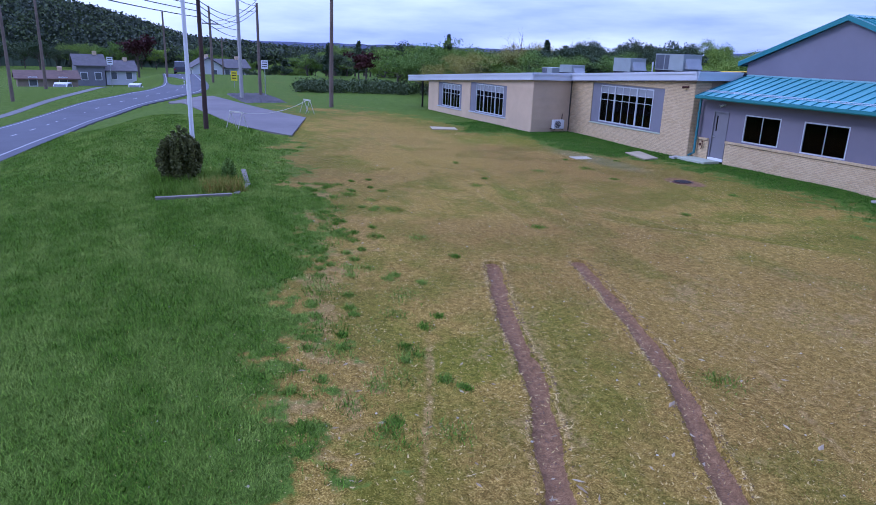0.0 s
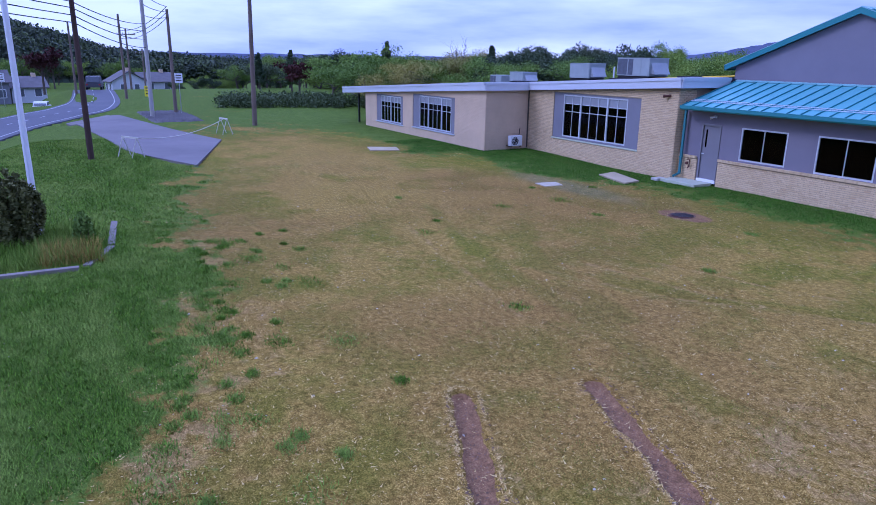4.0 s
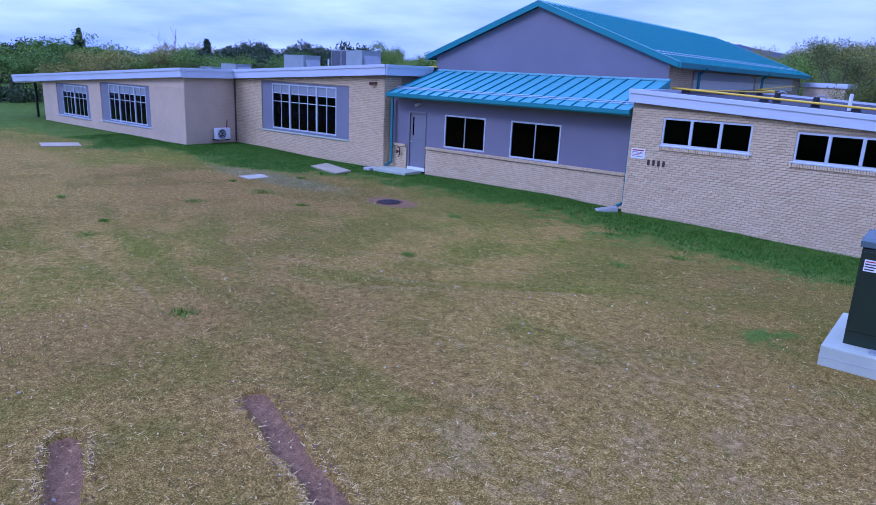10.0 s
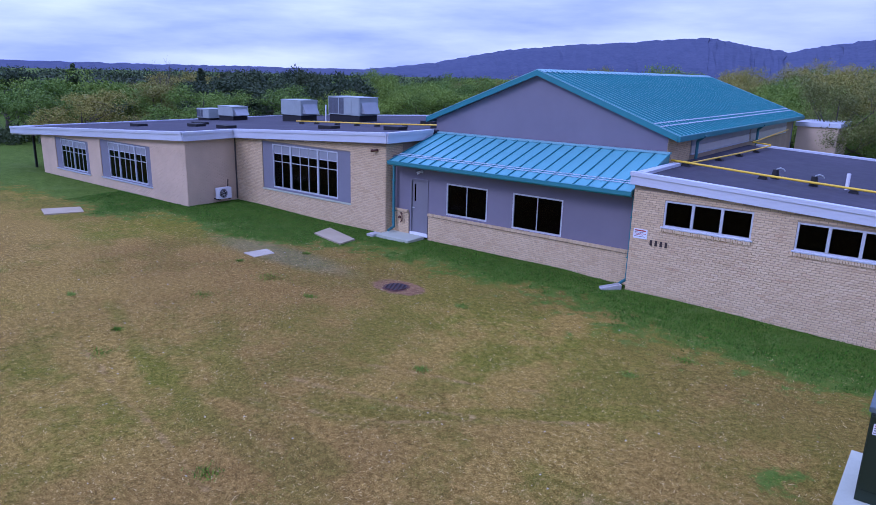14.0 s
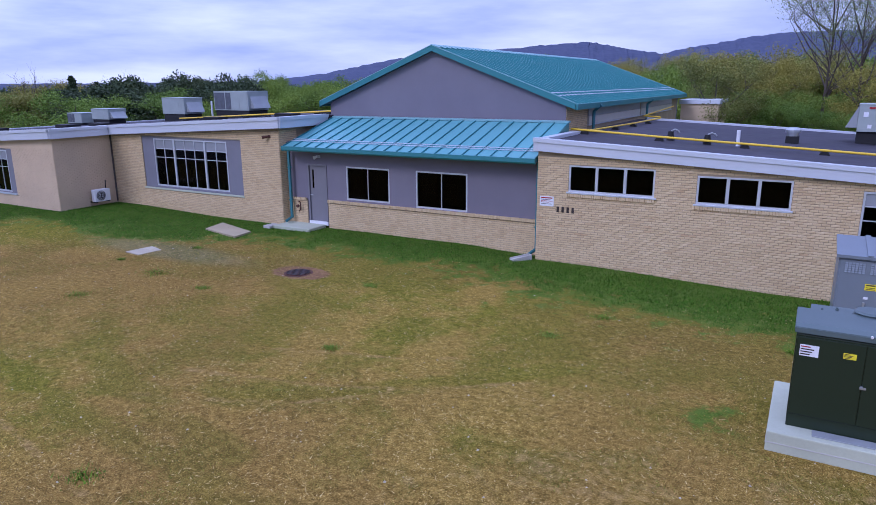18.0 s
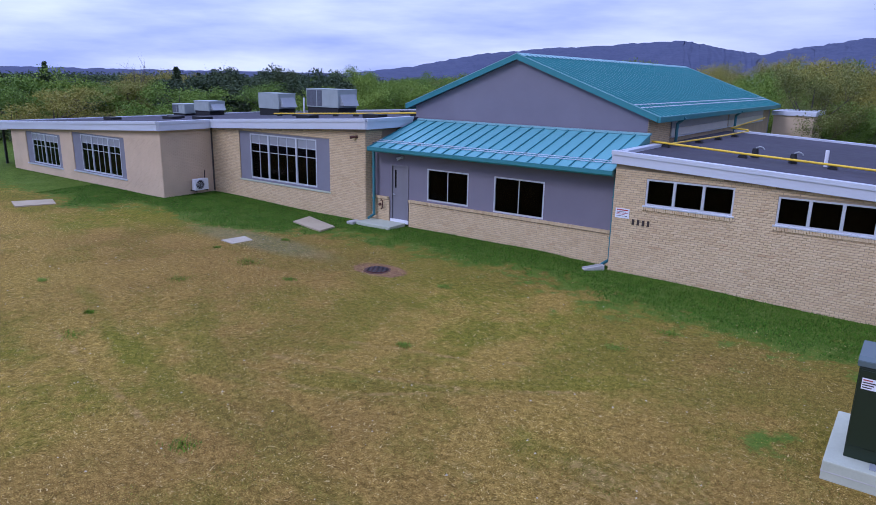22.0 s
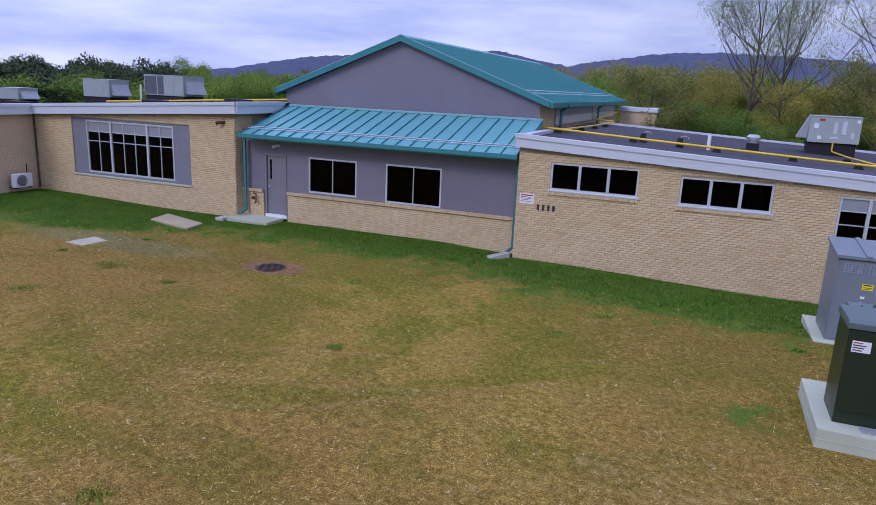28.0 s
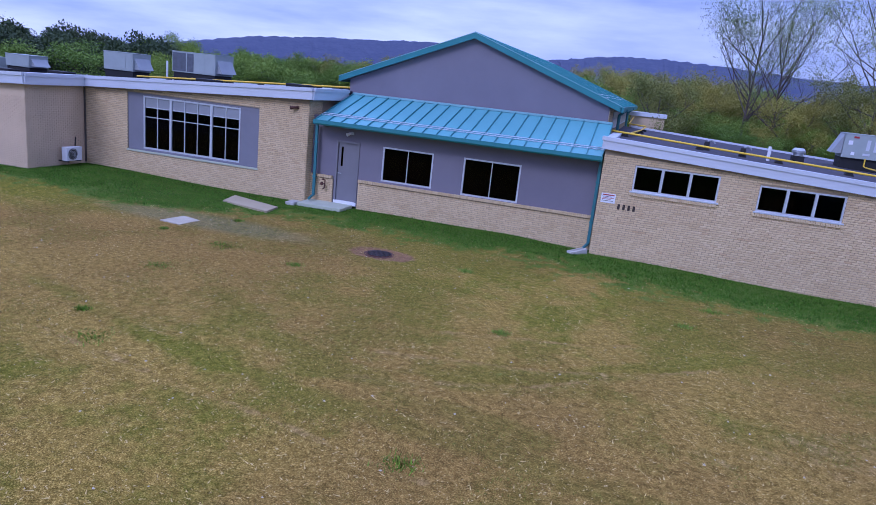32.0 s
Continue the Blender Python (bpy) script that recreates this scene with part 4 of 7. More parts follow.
# classroom wall with the large window
big = (-18.05, -12.28, 0.98, 3.15)
wall = base("wall_classroom", "tan brick classroom wall with a grey window bay", "wall", kind="structure")
bm = bmesh.new()
wall_slab(bm, X_JOG, X_PIER, -0.3, lambda u: left_top(u) - FASCIA, Y_CLASS, Y_CLASS + 0.3, [big])
part("wall_core", bm, MORTAR, wall)
brickwork(wall, X_JOG, X_PIER, -0.27, lambda u: left_top(u) - FASCIA - 0.02, Y_CLASS, [big], seed=3)
bm = bmesh.new()
wall_slab(bm, Y_CLASS + 0.3, 3.0, -0.3, lambda u: left_top(X_PIER) - FASCIA, X_PIER - 0.3, X_PIER - 0.0, [], axis="y")
part("wall_return", bm, MORTAR, wall)
brickwork(wall, Y_CLASS - 0.0, 1.1, -0.27, lambda u: left_top(X_PIER) - FASCIA - 0.02, X_PIER, [], axis="y", sign=1, seed=4)
panel = base("window_panel", "grey painted panel framing the classroom window", "wall panel", 0, 0, 0, kind="structure")
bm = bmesh.new()
glz = (-17.35, -13.08, 1.06, 3.07)
wall_slab(bm, big[0], big[1], big[2], lambda u: big[3], Y_CLASS + 0.03, Y_CLASS + 0.2, [glz])
part("panel_board", bm, GREY_TRIM, panel)
bm = bmesh.new()
box(bm, big[0] - 0.03, big[1] + 0.03, Y_CLASS - 0.05, Y_CLASS + 0.1, big[2] - 0.07, big[2], 0.008)
part("panel_sill", bm, PALE_CONCRETE, panel, "pale stone sill")
window("window_1", glz[0], glz[1], glz[2], glz[3], Y_CLASS + 0.03, (1, 1, 0, 1, 1, 1, 0, 1, 1), "tall white-framed classroom window with dark panes", rows=(1.35, 0.42, 0.42), bar=0.06, pale_top=True)

# bay and far classrooms
wall = base("wall_bay", "beige painted brick wall of the projecting classrooms", "wall", kind="structure")
p1, p2 = (-28.0, -23.1, 0.68, 2.62), (-33.2, -29.3, 0.62, 2.36)
bm = bmesh.new()
wall_slab(bm, X_END, X_JOG, -0.3, lambda u: left_top(u) - FASCIA, Y_BAY, Y_BAY + 0.3, [p1, p2])
part("wall_core", bm, BEIGE, wall)
brickwork(wall, X_END, X_JOG, -0.27, lambda u: left_top(u) - FASCIA - 0.02, Y_BAY, [p1, p2], seed=5, material=BEIGE)
bm = bmesh.new()
wall_slab(bm, Y_BAY + 0.3, Y_CLASS, -0.3, lambda u: left_top(X_JOG) - FASCIA, X_JOG - 0.3, X_JOG, [], axis="y")
part("wall_return", bm, BEIGE, wall)
brickwork(wall, Y_BAY, Y_CLASS, -0.27, lambda u: left_top(X_JOG) - FASCIA - 0.02, X_JOG, [], axis="y", sign=1, seed=6, material=BEIGE)
bm = bmesh.new()
wall_slab(bm, Y_BAY + 0.3, 14.0, -0.3, lambda u: left_top(X_END) - FASCIA, X_END, X_END + 0.3, [], axis="y")
part("wall_end", bm, BEIGE, wall)
for k, (p, name) in enumerate(((p1, "window_2"), (p2, "window_3"))):
    panel = base("window_panel", "grey painted panel framing a classroom window", "wall panel", kind="structure")
    wdt = p[1] - p[0]
    g = (p[0] + 0.16 * wdt, p[1] - 0.09 * wdt, p[2] + 0.04, p[3] - 0.07)
    bm = bmesh.new()
    wall_slab(bm, p[0], p[1], p[2], lambda u: p[3], Y_BAY + 0.03, Y_BAY + 0.2, [g])
    part("panel_board", bm, GREY_TRIM, panel)
    bm = bmesh.new()
    box(bm, p[0] - 0.05, p[1] + 0.05, Y_BAY - 0.06, Y_BAY + 0.1, p[2] - 0.07, p[2], 0.008)
    part("panel_sill", bm, ALU, panel)
    window(name, g[0], g[1], g[2], g[3], Y_BAY + 0.03, (1, 1, 0, 1, 1, 1, 0, 1, 1) if k == 0 else (1, 1, 1, 0, 1, 1, 1), "tall white-framed classroom window with dark panes", rows=(1.25, 0.4, 0.42), bar=0.06, pale_top=True)

# canopy at the far end
canopy = base("entrance_canopy", "flat white-edged canopy on slim dark posts", "canopy", kind="structure")
bm = bmesh.new()
prism(bm, [(X_TIP, left_top(X_TIP) - FASCIA), (X_END, left_top(X_END) - FASCIA), (X_END, left_top(X_END) - FASCIA - 0.06), (X_TIP, left_top(X_TIP) - FASCIA - 0.06)], Y_BAY - 0.2, 13.5)
part("canopy_soffit", bm, CREAM, canopy)
for px, py in ((-37.3, -2.1), (-36.2, 0.4), (-37.3, 3.5)):
    bm = bmesh.new()
    box(bm, px - 0.06, px + 0.06, py - 0.06, py + 0.06, -0.2, left_top(px) - FASCIA - 0.055, 0.01)
    part("post", bm, DARK_METAL, canopy)
bm = bmesh.new()
box(bm, -37.2, -35.05, 0.5, 0.75, -0.2, left_top(-35) - FASCIA - 0.06)
part("screen_wall", bm, BEIGE, canopy)

# roof and fascia of the left block
roof = base("roof_left", "flat dark membrane roof with a white metal edge", "roof", kind="structure")


def slanted(x0, x1, y0, y1, top, up, down):
    bm = bmesh.new()
    prism(bm, [(x0, top(x0) - down), (x1, top(x1) - down), (x1, top(x1) - up), (x0, top(x0) - up)], y0, y1)
    return bm


part("roof_deck", slanted(X_TIP + 0.1, X_JOG + 0.15, Y_BAY - 0.2, 20.0, left_top, 0.06, FASCIA - 0.03), MEMBRANE, roof)
part("roof_deck", slanted(X_JOG + 0.15, X_PIER + 0.2, Y_CLASS - 0.22, 20.0, left_top, 0.06, FASCIA - 0.03), MEMBRANE, roof)


def fascia_x(parent, x0, x1, y, top, h, out=-1):
    """White metal edge along x: a deep lower band and a stepped cap."""
    part("fascia", slanted(x0, x1, min(y, y + 0.05 * out), max(y, y + 0.05 * out), top, 0.10, h), WHITE_METAL, parent)
    part("fascia_cap", slanted(x0, x1, min(y - 0.16 * out, y + 0.085 * out), max(y - 0.16 * out, y + 0.085 * out), top, 0.0, 0.12), WHITE_METAL, parent)


def fascia_y(parent, x, y0, y1, z, h, out=1):
    bm = bmesh.new()
    box(bm, min(x, x + 0.05 * out), max(x, x + 0.05 * out), y0, y1, z - h, z - 0.10)
    part("fascia", bm, WHITE_METAL, parent)
    bm = bmesh.new()
    box(bm, min(x - 0.16 * out, x + 0.085 * out), max(x - 0.16 * out, x + 0.085 * out), y0, y1, z - 0.12, z)
    part("fascia_cap", bm, WHITE_METAL, parent)


fascia_x(roof, X_TIP, X_JOG + 0.2, Y_BAY - 0.2, left_top, FASCIA)
fascia_y(roof, X_JOG + 0.2, Y_BAY - 0.2, Y_CLASS - 0.20, left_top(X_JOG), FASCIA)
fascia_x(roof, X_JOG + 0.2, X_PIER + 0.22, Y_CLASS - 0.2, left_top, FASCIA)
fascia_y(roof, X_PIER + 0.22, Y_CLASS - 0.2, 2.75, left_top(X_PIER) + 0.005, FASCIA)
fascia_y(roof, X_TIP, Y_BAY - 0.2, 20.0, left_top(X_TIP), FASCIA, -1)
fascia_x(roof, X_TIP, X_PIER - 0.4, 20.0, left_top, FASCIA, 1)
bm = bmesh.new()
wall_slab(bm, X_END, X_PIER, -0.3, lambda u: left_top(u) - FASCIA, 19.6, 19.9, [])
single("wall_rear_left", bm, BEIGE, "plain beige rear wall", "wall", kind="structure")
# unseen wall and floor, added so the classroom panes look into darkness
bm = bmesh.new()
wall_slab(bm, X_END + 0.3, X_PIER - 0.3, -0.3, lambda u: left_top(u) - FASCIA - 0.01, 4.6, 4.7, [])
single("wall_corridor", bm, ROOM, "added dark wall closing the unseen rooms behind the classroom windows", "wall", kind="structure")
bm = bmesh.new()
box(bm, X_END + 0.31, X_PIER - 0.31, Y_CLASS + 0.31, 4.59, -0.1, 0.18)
single("floor", bm, ROOM, "added dark floor of the unseen classrooms", "floor", kind="structure")

# ---------------------------------------------------------------- entrance between the wings
wall = base("wall_entrance", "grey painted wall over a tan brick base", "wall", kind="structure")
door_hole = (-9.32, -8.43, -0.3, 2.36)
wa, wb = (-7.55, -5.68, 1.13, 2.35), (-4.60, -2.62, 1.08, 2.36)
bm = bmesh.new()
wall_slab(bm, X_PIER, 0.0, -0.3, lambda u: 3.15, Y_ENTRY, Y_ENTRY + 0.3, [door_hole, wa, wb])
part("wall_core", bm, GREY, wall)
bm = bmesh.new()
for a, b in ((X_PIER + 0.0, door_hole[0] - 0.05), (door_hole[1] + 0.05, 0.0)):
    box(bm, a, b, Y_ENTRY - 0.045, Y_ENTRY - 0.004, -0.3, 0.97)
part("brick_backing", bm, MORTAR, wall)
brickwork(wall, X_PIER + 0.0, door_hole[0] - 0.05, -0.27, lambda u: 0.98, Y_ENTRY - 0.045, [], seed=7)
brickwork(wall, door_hole[1] + 0.05, 0.0, -0.27, lambda u: 0.98, Y_ENTRY - 0.045, [], seed=8)
cap = bmesh.new()
box(cap, -0.026, 0.026, -0.07, 0.04, 0.0, 0.095, 0.004)
cap_mesh = mesh_of("cap_brick", cap, BRICK_ONE)
for a, b in ((X_PIER + 0.03, door_hole[0] - 0.08), (door_hole[1] + 0.08, -0.03)):
    u = a
    while u < b:
        c = new("cap_brick", cap_mesh)
        c.parent = wall
        c.location = (u, Y_ENTRY - 0.045, 0.972)
        u += 0.064
window("window_4", wa[0], wa[1], wa[2], wa[3], Y_ENTRY, (1, 1), "white-framed two-pane window with dark tinted glass", bar=0.055)
window("window_5", wb[0], wb[1], wb[2], wb[3], Y_ENTRY, (1, 1), "white-framed two-pane window with dark tinted glass", bar=0.055)

door = base("door_1", "closed grey metal door with a narrow vision panel", "door", door_hole[0], Y_ENTRY, 0.2, kind="structure")
dw = door_hole[1] - door_hole[0]
bm = bmesh.new()
box(bm, 0, 0.06, -0.03, 0.14, 0, 2.16)
box(bm, dw - 0.06, dw, -0.03, 0.14, 0, 2.16)
box(bm, 0.06, dw - 0.06, -0.03, 0.14, 2.10, 2.16)
part("door_frame", bm, DOOR_GREY, door)
bm = bmesh.new()
wall_slab(bm, 0.065, dw - 0.065, 0.012, lambda u: 2.095, 0.03, 0.075, [(0.17, 0.25, 1.25, 1.95)])
part("door_leaf", bm, DOOR_GREY, door)
bm = bmesh.new()
box(bm, 0.17, 0.25, 0.045, 0.057, 1.25, 1.95)
part("vision_pane", bm, GLASS, door)
bm = bmesh.new()
rod(bm, (0.12, 0.03, 1.0), (0.12, -0.04, 1.0), 0.02)
rod(bm, (0.12, -0.04, 1.0), (0.24, -0.04, 1.0), 0.013)
part("door_handle", bm, GALV, door, "brushed metal lever handle")
for hz in (0.3, 1.05, 1.85):
    bm = bmesh.new()
    rod(bm, (dw - 0.06, 0.02, hz - 0.05), (dw - 0.06, 0.02, hz + 0.05), 0.012)
    part("hinge", bm, GALV, door)
bm = bmesh.new()
box(bm, 0.0, dw, -0.05, 0.12, -0.12, 0.012)
part("threshold", bm, WHITE, door)
bm = bmesh.new()
box(bm, -10.25, -8.55, -0.55, Y_ENTRY - 0.05, -0.2, 0.11, 0.015)
single("door_step", bm, PALE_CONCRETE, "pale concrete slab in front of the grey door", "doorstep", kind="structure")

# lean-to roof of standing-seam panels
lean = base("roof_entrance", "teal standing-seam metal lean-to roof", "roof", kind="structure")
LX0, LX1 = -9.95, -0.06
EY, EZ, TY, TZ = -0.09, 3.02, 2.98, 3.93
slope = math.atan2(TZ - EZ, TY - EY)
run = math.hypot(TY - EY, TZ - EZ)
n_pan = 20
pw = (LX1 - LX0) / n_pan
bm = bmesh.new()
box(bm, 0.004, pw - 0.004, 0, run, -0.03, 0.0)
pan_mesh = mesh_of("roof_panel", bm, TEAL)
bm = bmesh.new()
box(bm, -0.012, 0.012, 0, run, -0.01, 0.045, 0.004)
seam_mesh = mesh_of("seam", bm, TEAL_TRIM)
bm = bmesh.new()
pipe(bm, [(0.0, 0.0, 0.05), (pw / 4, 0.09, 0.02), (pw / 2, 0.0, 0.05), (pw * 0.75, 0.09, 0.02), (pw, 0.0, 0.05)], 0.017, 5)
guard_mesh = mesh_of("snow_guard", bm, WHITE_METAL)
for k in range(n_pan + 1):
    for mesh, dy, keep in ((pan_mesh, 0.0, k < n_pan), (seam_mesh, 0.0, True)):
        if keep:
            o = new(mesh.name, mesh)
            o.parent = lean
            o.matrix_basis = pose(LX0 + k * pw, EY, EZ, math.degrees(slope), 0, 0)
    if k < n_pan:
        for du in (0.50, 0.66):
            o = new("snow_guard", guard_mesh)
            o.parent = lean
            o.matrix_basis = pose(LX0 + k * pw, EY, EZ, math.degrees(slope), 0, 0) @ pose(0, du, 0)
bm = bmesh.new()
prism(bm, [(EY - 0.10, EZ + 0.02), (EY + 0.02, EZ + 0.02), (EY + 0.02, EZ - 0.15), (EY - 0.06, EZ - 0.15), (EY - 0.10, EZ - 0.10)], LX0 - 0.03, LX1 + 0.02, "x")
part("gutter", bm, TEAL_TRIM, lean)
bm = bmesh.new()
box(bm, LX0, LX1, EY + 0.02, Y_ENTRY, EZ - 0.13, EZ - 0.10)
part("soffit", bm, GREY_TRIM, lean)
bm = bmesh.new()
prism(bm, [(EY, EZ - 0.02), (TY, TZ - 0.02), (TY, EZ - 0.1), (EY, EZ - 0.1)], LX1 - 0.03, LX1 - 0.005, "x")
part("side_board", bm, TEAL_TRIM, lean)
bm = bmesh.new()
prism(bm, [(EY, EZ - 0.02), (TY, TZ - 0.02), (TY, EZ - 0.1), (EY, EZ - 0.1)], LX0 + 0.005, LX0 + 0.03, "x")
part("side_board", bm, TEAL_TRIM, lean)
bm = bmesh.new()
box(bm, LX0, LX1, TY - 0.06, TY + 0.16, TZ - 0.005, TZ + 0.07, 0.006)
part("ridge_flashing", bm, TEAL_CAP, lean)
# unseen dark wall, added behind the entrance panes
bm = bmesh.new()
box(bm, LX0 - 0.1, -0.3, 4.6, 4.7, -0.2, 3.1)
single("wall_lobby", bm, ROOM, "added dark wall closing the unseen entrance rooms", "wall", kind="structure")


def downspout(x, y, z1, z0, label, kick=(0.0, -0.35)):
    d = base("downspout", label, "downspout", x, y, 0)
    bm = bmesh.new()
    box(bm, -0.05, 0.05, -0.04, 0.04, z0 + 0.12, z1, 0.012)
    part("pipe", bm, TEAL_PIPE, d)
    bm = bmesh.new()
    pipe(bm, [(0, 0, z0 + 0.16), (kick[0], kick[1], z0 + 0.05)], 0.05)
    part("outlet", bm, TEAL_PIPE, d)
    for f in (0.3, 0.75):
        bm = bmesh.new()
        zz = z0 + (z1 - z0) * f
        box(bm, -0.065, 0.065, -0.05, 0.06, zz - 0.02, zz + 0.02)
        part("strap", bm, TEAL_TRIM, d)
    return d


downspout(-0.09, 0.30, 2.90, 0.0, "teal metal downspout in the corner of the wing", (-0.12, -0.35))
downspout(-10.05, 0.30, 2.90, 0.15, "teal metal downspout beside the brick pier", (0.0, -0.35))
bm = bmesh.new()
pipe(bm, [(-10.05, 0.30, 2.86), (-10.05, 0.12, 2.95), (-9.9, -0.06, 2.97)], 0.045)
single("downspout_elbow", bm, TEAL_PIPE, "teal elbow joining gutter and downspout", "pipe")

# ---------------------------------------------------------------- gym
gym = base("wall_gym", "grey painted gable wall of the gymnasium", "wall", kind="structure")
GX0, GX1, GY0, GY1, GE, GA = -10.22, -0.25, 3.2, 23.6, 4.51, 6.56
GM = -5.36
bm = bmesh.new()
prism(bm, [(GX0, -0.2), (GX1, -0.2), (GX1, GE), (GM, GA - 0.14), (GX0, GE)], GY0, GY0 + 0.3)
part("gable_front", bm, GREY, gym)
bm = bmesh.new()
prism(bm, [(GX0, -0.2), (GX1, -0.2), (GX1, GE), (GM, GA - 0.14), (GX0, GE)], GY1 - 0.3, GY1)
part("gable_rear", bm, GREY, gym)
bm = bmesh.new()
box(bm, GX0, GX0 + 0.3, GY0 + 0.3, GY1 - 0.3, -0.2, GE)
part("side_wall", bm, BEIGE, gym)
bm = bmesh.new()
box(bm, GX1 - 0.3, GX1, GY0 + 0.3, GY1 - 0.3, -0.2, GE)
part("side_wall", bm, MORTAR, gym)
brickwork(gym, GY0, GY0 + 2.4, 3.3, lambda u: GE, GX1, [], axis="y", sign=1, seed=9)
for y0, y1 in ((GY0 + 2.45, GY0 + 10.6), (GY0 + 10.9, GY1 - 2.0)):
    bm = bmesh.new()
    box(bm, GX1 + 0.004, GX1 + 0.05, y0, y1, 3.74, 4.02)
    part("infill_panel", bm, CREAM, gym, "cream infill panel")
    bm = bmesh.new()
    box(bm, GX1 + 0.004, GX1 + 0.035, y0, y1, 4.03, 4.30)
    part("clerestory", bm, SCREEN, gym, "grey clerestory band")
    bm = bmesh.new()
    box(bm, GX1 + 0.004, GX1 + 0.07, y0, y1, 3.69, 3.735)
    part("sill", bm, ALU, gym)
groof = base("roof_gym", "teal standing-seam gable roof with snow guards", "roof", kind="structure")
OV = 0.40
for side in (1, -1):
    ex = GX1 + OV if side > 0 else GX0 - OV
    ez = 4.53
    L = math.hypot(ex - GM, GA - ez)
    ang = math.degrees(math.atan2(GA - ez, abs(ex - GM)))
    n = 50
    sy = (GY1 + 0.2 - (GY0 - 0.2)) / n
    bm = bmesh.new()
    box(bm, 0, L, 0.004, sy - 0.004, -0.10, 0.0)
    pm = mesh_of("roof_panel", bm, TEAL)
    bm = bmesh.new()
    box(bm, 0, L, -0.016, 0.016, -0.01, 0.06)
    sm = mesh_of("seam", bm, TEAL_TRIM)
    for k in range(n + 1):
        m = Matrix.Translation((GM, GY0 - 0.2 + k * sy, GA)) @ pose(0, 0, 0, 0, ang, 0) if side > 0 else Matrix.Translation((GM, GY0 - 0.2 + (k + 1) * sy, GA)) @ pose(0, 0, 0, 0, 0, 180) @ pose(0, 0, 0, 0, ang, 0)
        for mesh in (pm, sm) if k < n else ((sm,) if side > 0 else ()):
            o = new(mesh.name, mesh)
            o.parent = groof
            o.matrix_basis = m
        if side > 0 and k < n:
            o = new("snow_guard", guard_mesh)
            o.parent = groof
            o.matrix_basis = m @ pose(L - 0.70, 0, 0, 0, 0, 90) @ Matrix.Diagonal((sy / pw, 1, 1, 1))
            o = new("snow_guard", guard_mesh)
            o.parent = groof
            o.matrix_basis = m @ pose(L - 0.95, 0, 0, 0, 0, 90) @ Matrix.Diagonal((sy / pw, 1, 1, 1))
    for y in (GY0 - 0.23, GY1 + 0.18):
        bm = bmesh.new()
        prism(bm, [(GM, GA + 0.03), (ex, ez + 0.03), (ex, ez - 0.17), (GM, GA - 0.17)], y, y + 0.05)
        part("rake_trim", bm, TEAL_TRIM, groof)
        bm = bmesh.new()
        prism(bm, [(GM, GA + 0.032), (ex, ez + 0.032), (ex, ez + 0.055), (GM, GA + 0.055)], y - 0.01, y + 0.09)
        part("rake_edge", bm, TEAL_CAP, groof)
    bm = bmesh.new()
    box(bm, min(ex, ex - 0.04 * side), max(ex, ex - 0.04 * side) + 0.08 * (side > 0), GY0 - 0.23, GY1 + 0.23, ez - 0.17, ez + 0.02, 0.01)
    part("gutter", bm, TEAL_TRIM, groof)
bm = bmesh.new()
prism(bm, [(GM - 0.22, GA - 0.04), (GM, GA + 0.07), (GM + 0.22, GA - 0.04), (GM, GA + 0.03)], GY0 - 0.22, GY1 + 0.22)
part("ridge_cap", bm, TEAL_CAP, groof)
for y in (5.6, 14.4):
    bm = bmesh.new()
    pipe(bm, [(0.26, y, 4.45), (0.0, y, 4.22), (0.0, y, 3.50), (0.2, y, 3.42)], 0.06)
    single("downspout", bm, TEAL_PIPE, "short teal downspout draining the gym roof", "downspout")

# small rear block
rear = base("wall_rear_block", "small tan brick block with a white metal edge", "wall", kind="structure")
bm = bmesh.new()
box(bm, -0.1, 2.0, 24.0, 28.0, -0.2, 3.95)
part("wall_core", bm, BEIGE, rear)
bm = bmesh.new()
box(bm, -0.2, 2.1, 23.9, 28.1, 3.95, 4.2, 0.01)
part("fascia", bm, WHITE_METAL, rear)

# ---------------------------------------------------------------- brick wing
WX1, WY1 = 10.80, 13.2
wall = base("wall_wing", "tan brick wall of the projecting wing", "wall", kind="structure")
A, B = (0.98, 3.46, 2.10, 2.89), (4.57, 6.88, 2.02, 2.79)
C, D = (8.42, 9.77, 0.93, 2.63), (9.96, 10.52, 0.89, 2.55)
bm = bmesh.new()
wall_slab(bm, 0.0, WX1, -0.6, lambda u: wing_top(u) - 0.36, 0.0, 0.3, [A, B, C, D])
part("wall_core", bm, MORTAR, wall)
brickwork(wall, 0.0, WX1, -0.541, lambda u: wing_top(u) - 0.375, 0.0, [A, B, C, D], seed=1, singles=(3.9, 8.0, 0.3, 1.5))
bm = bmesh.new()
box(bm, 0.0, 0.3, 0.3, WY1, -0.3, wing_top(0) - 0.36)
part("side_wall", bm, BEIGE, wall)
bm = bmesh.new()
box(bm, WX1 - 0.3, WX1, 0.3, WY1, -0.6, wing_top(WX1) - 0.36)
part("side_wall", bm, MORTAR, wall)
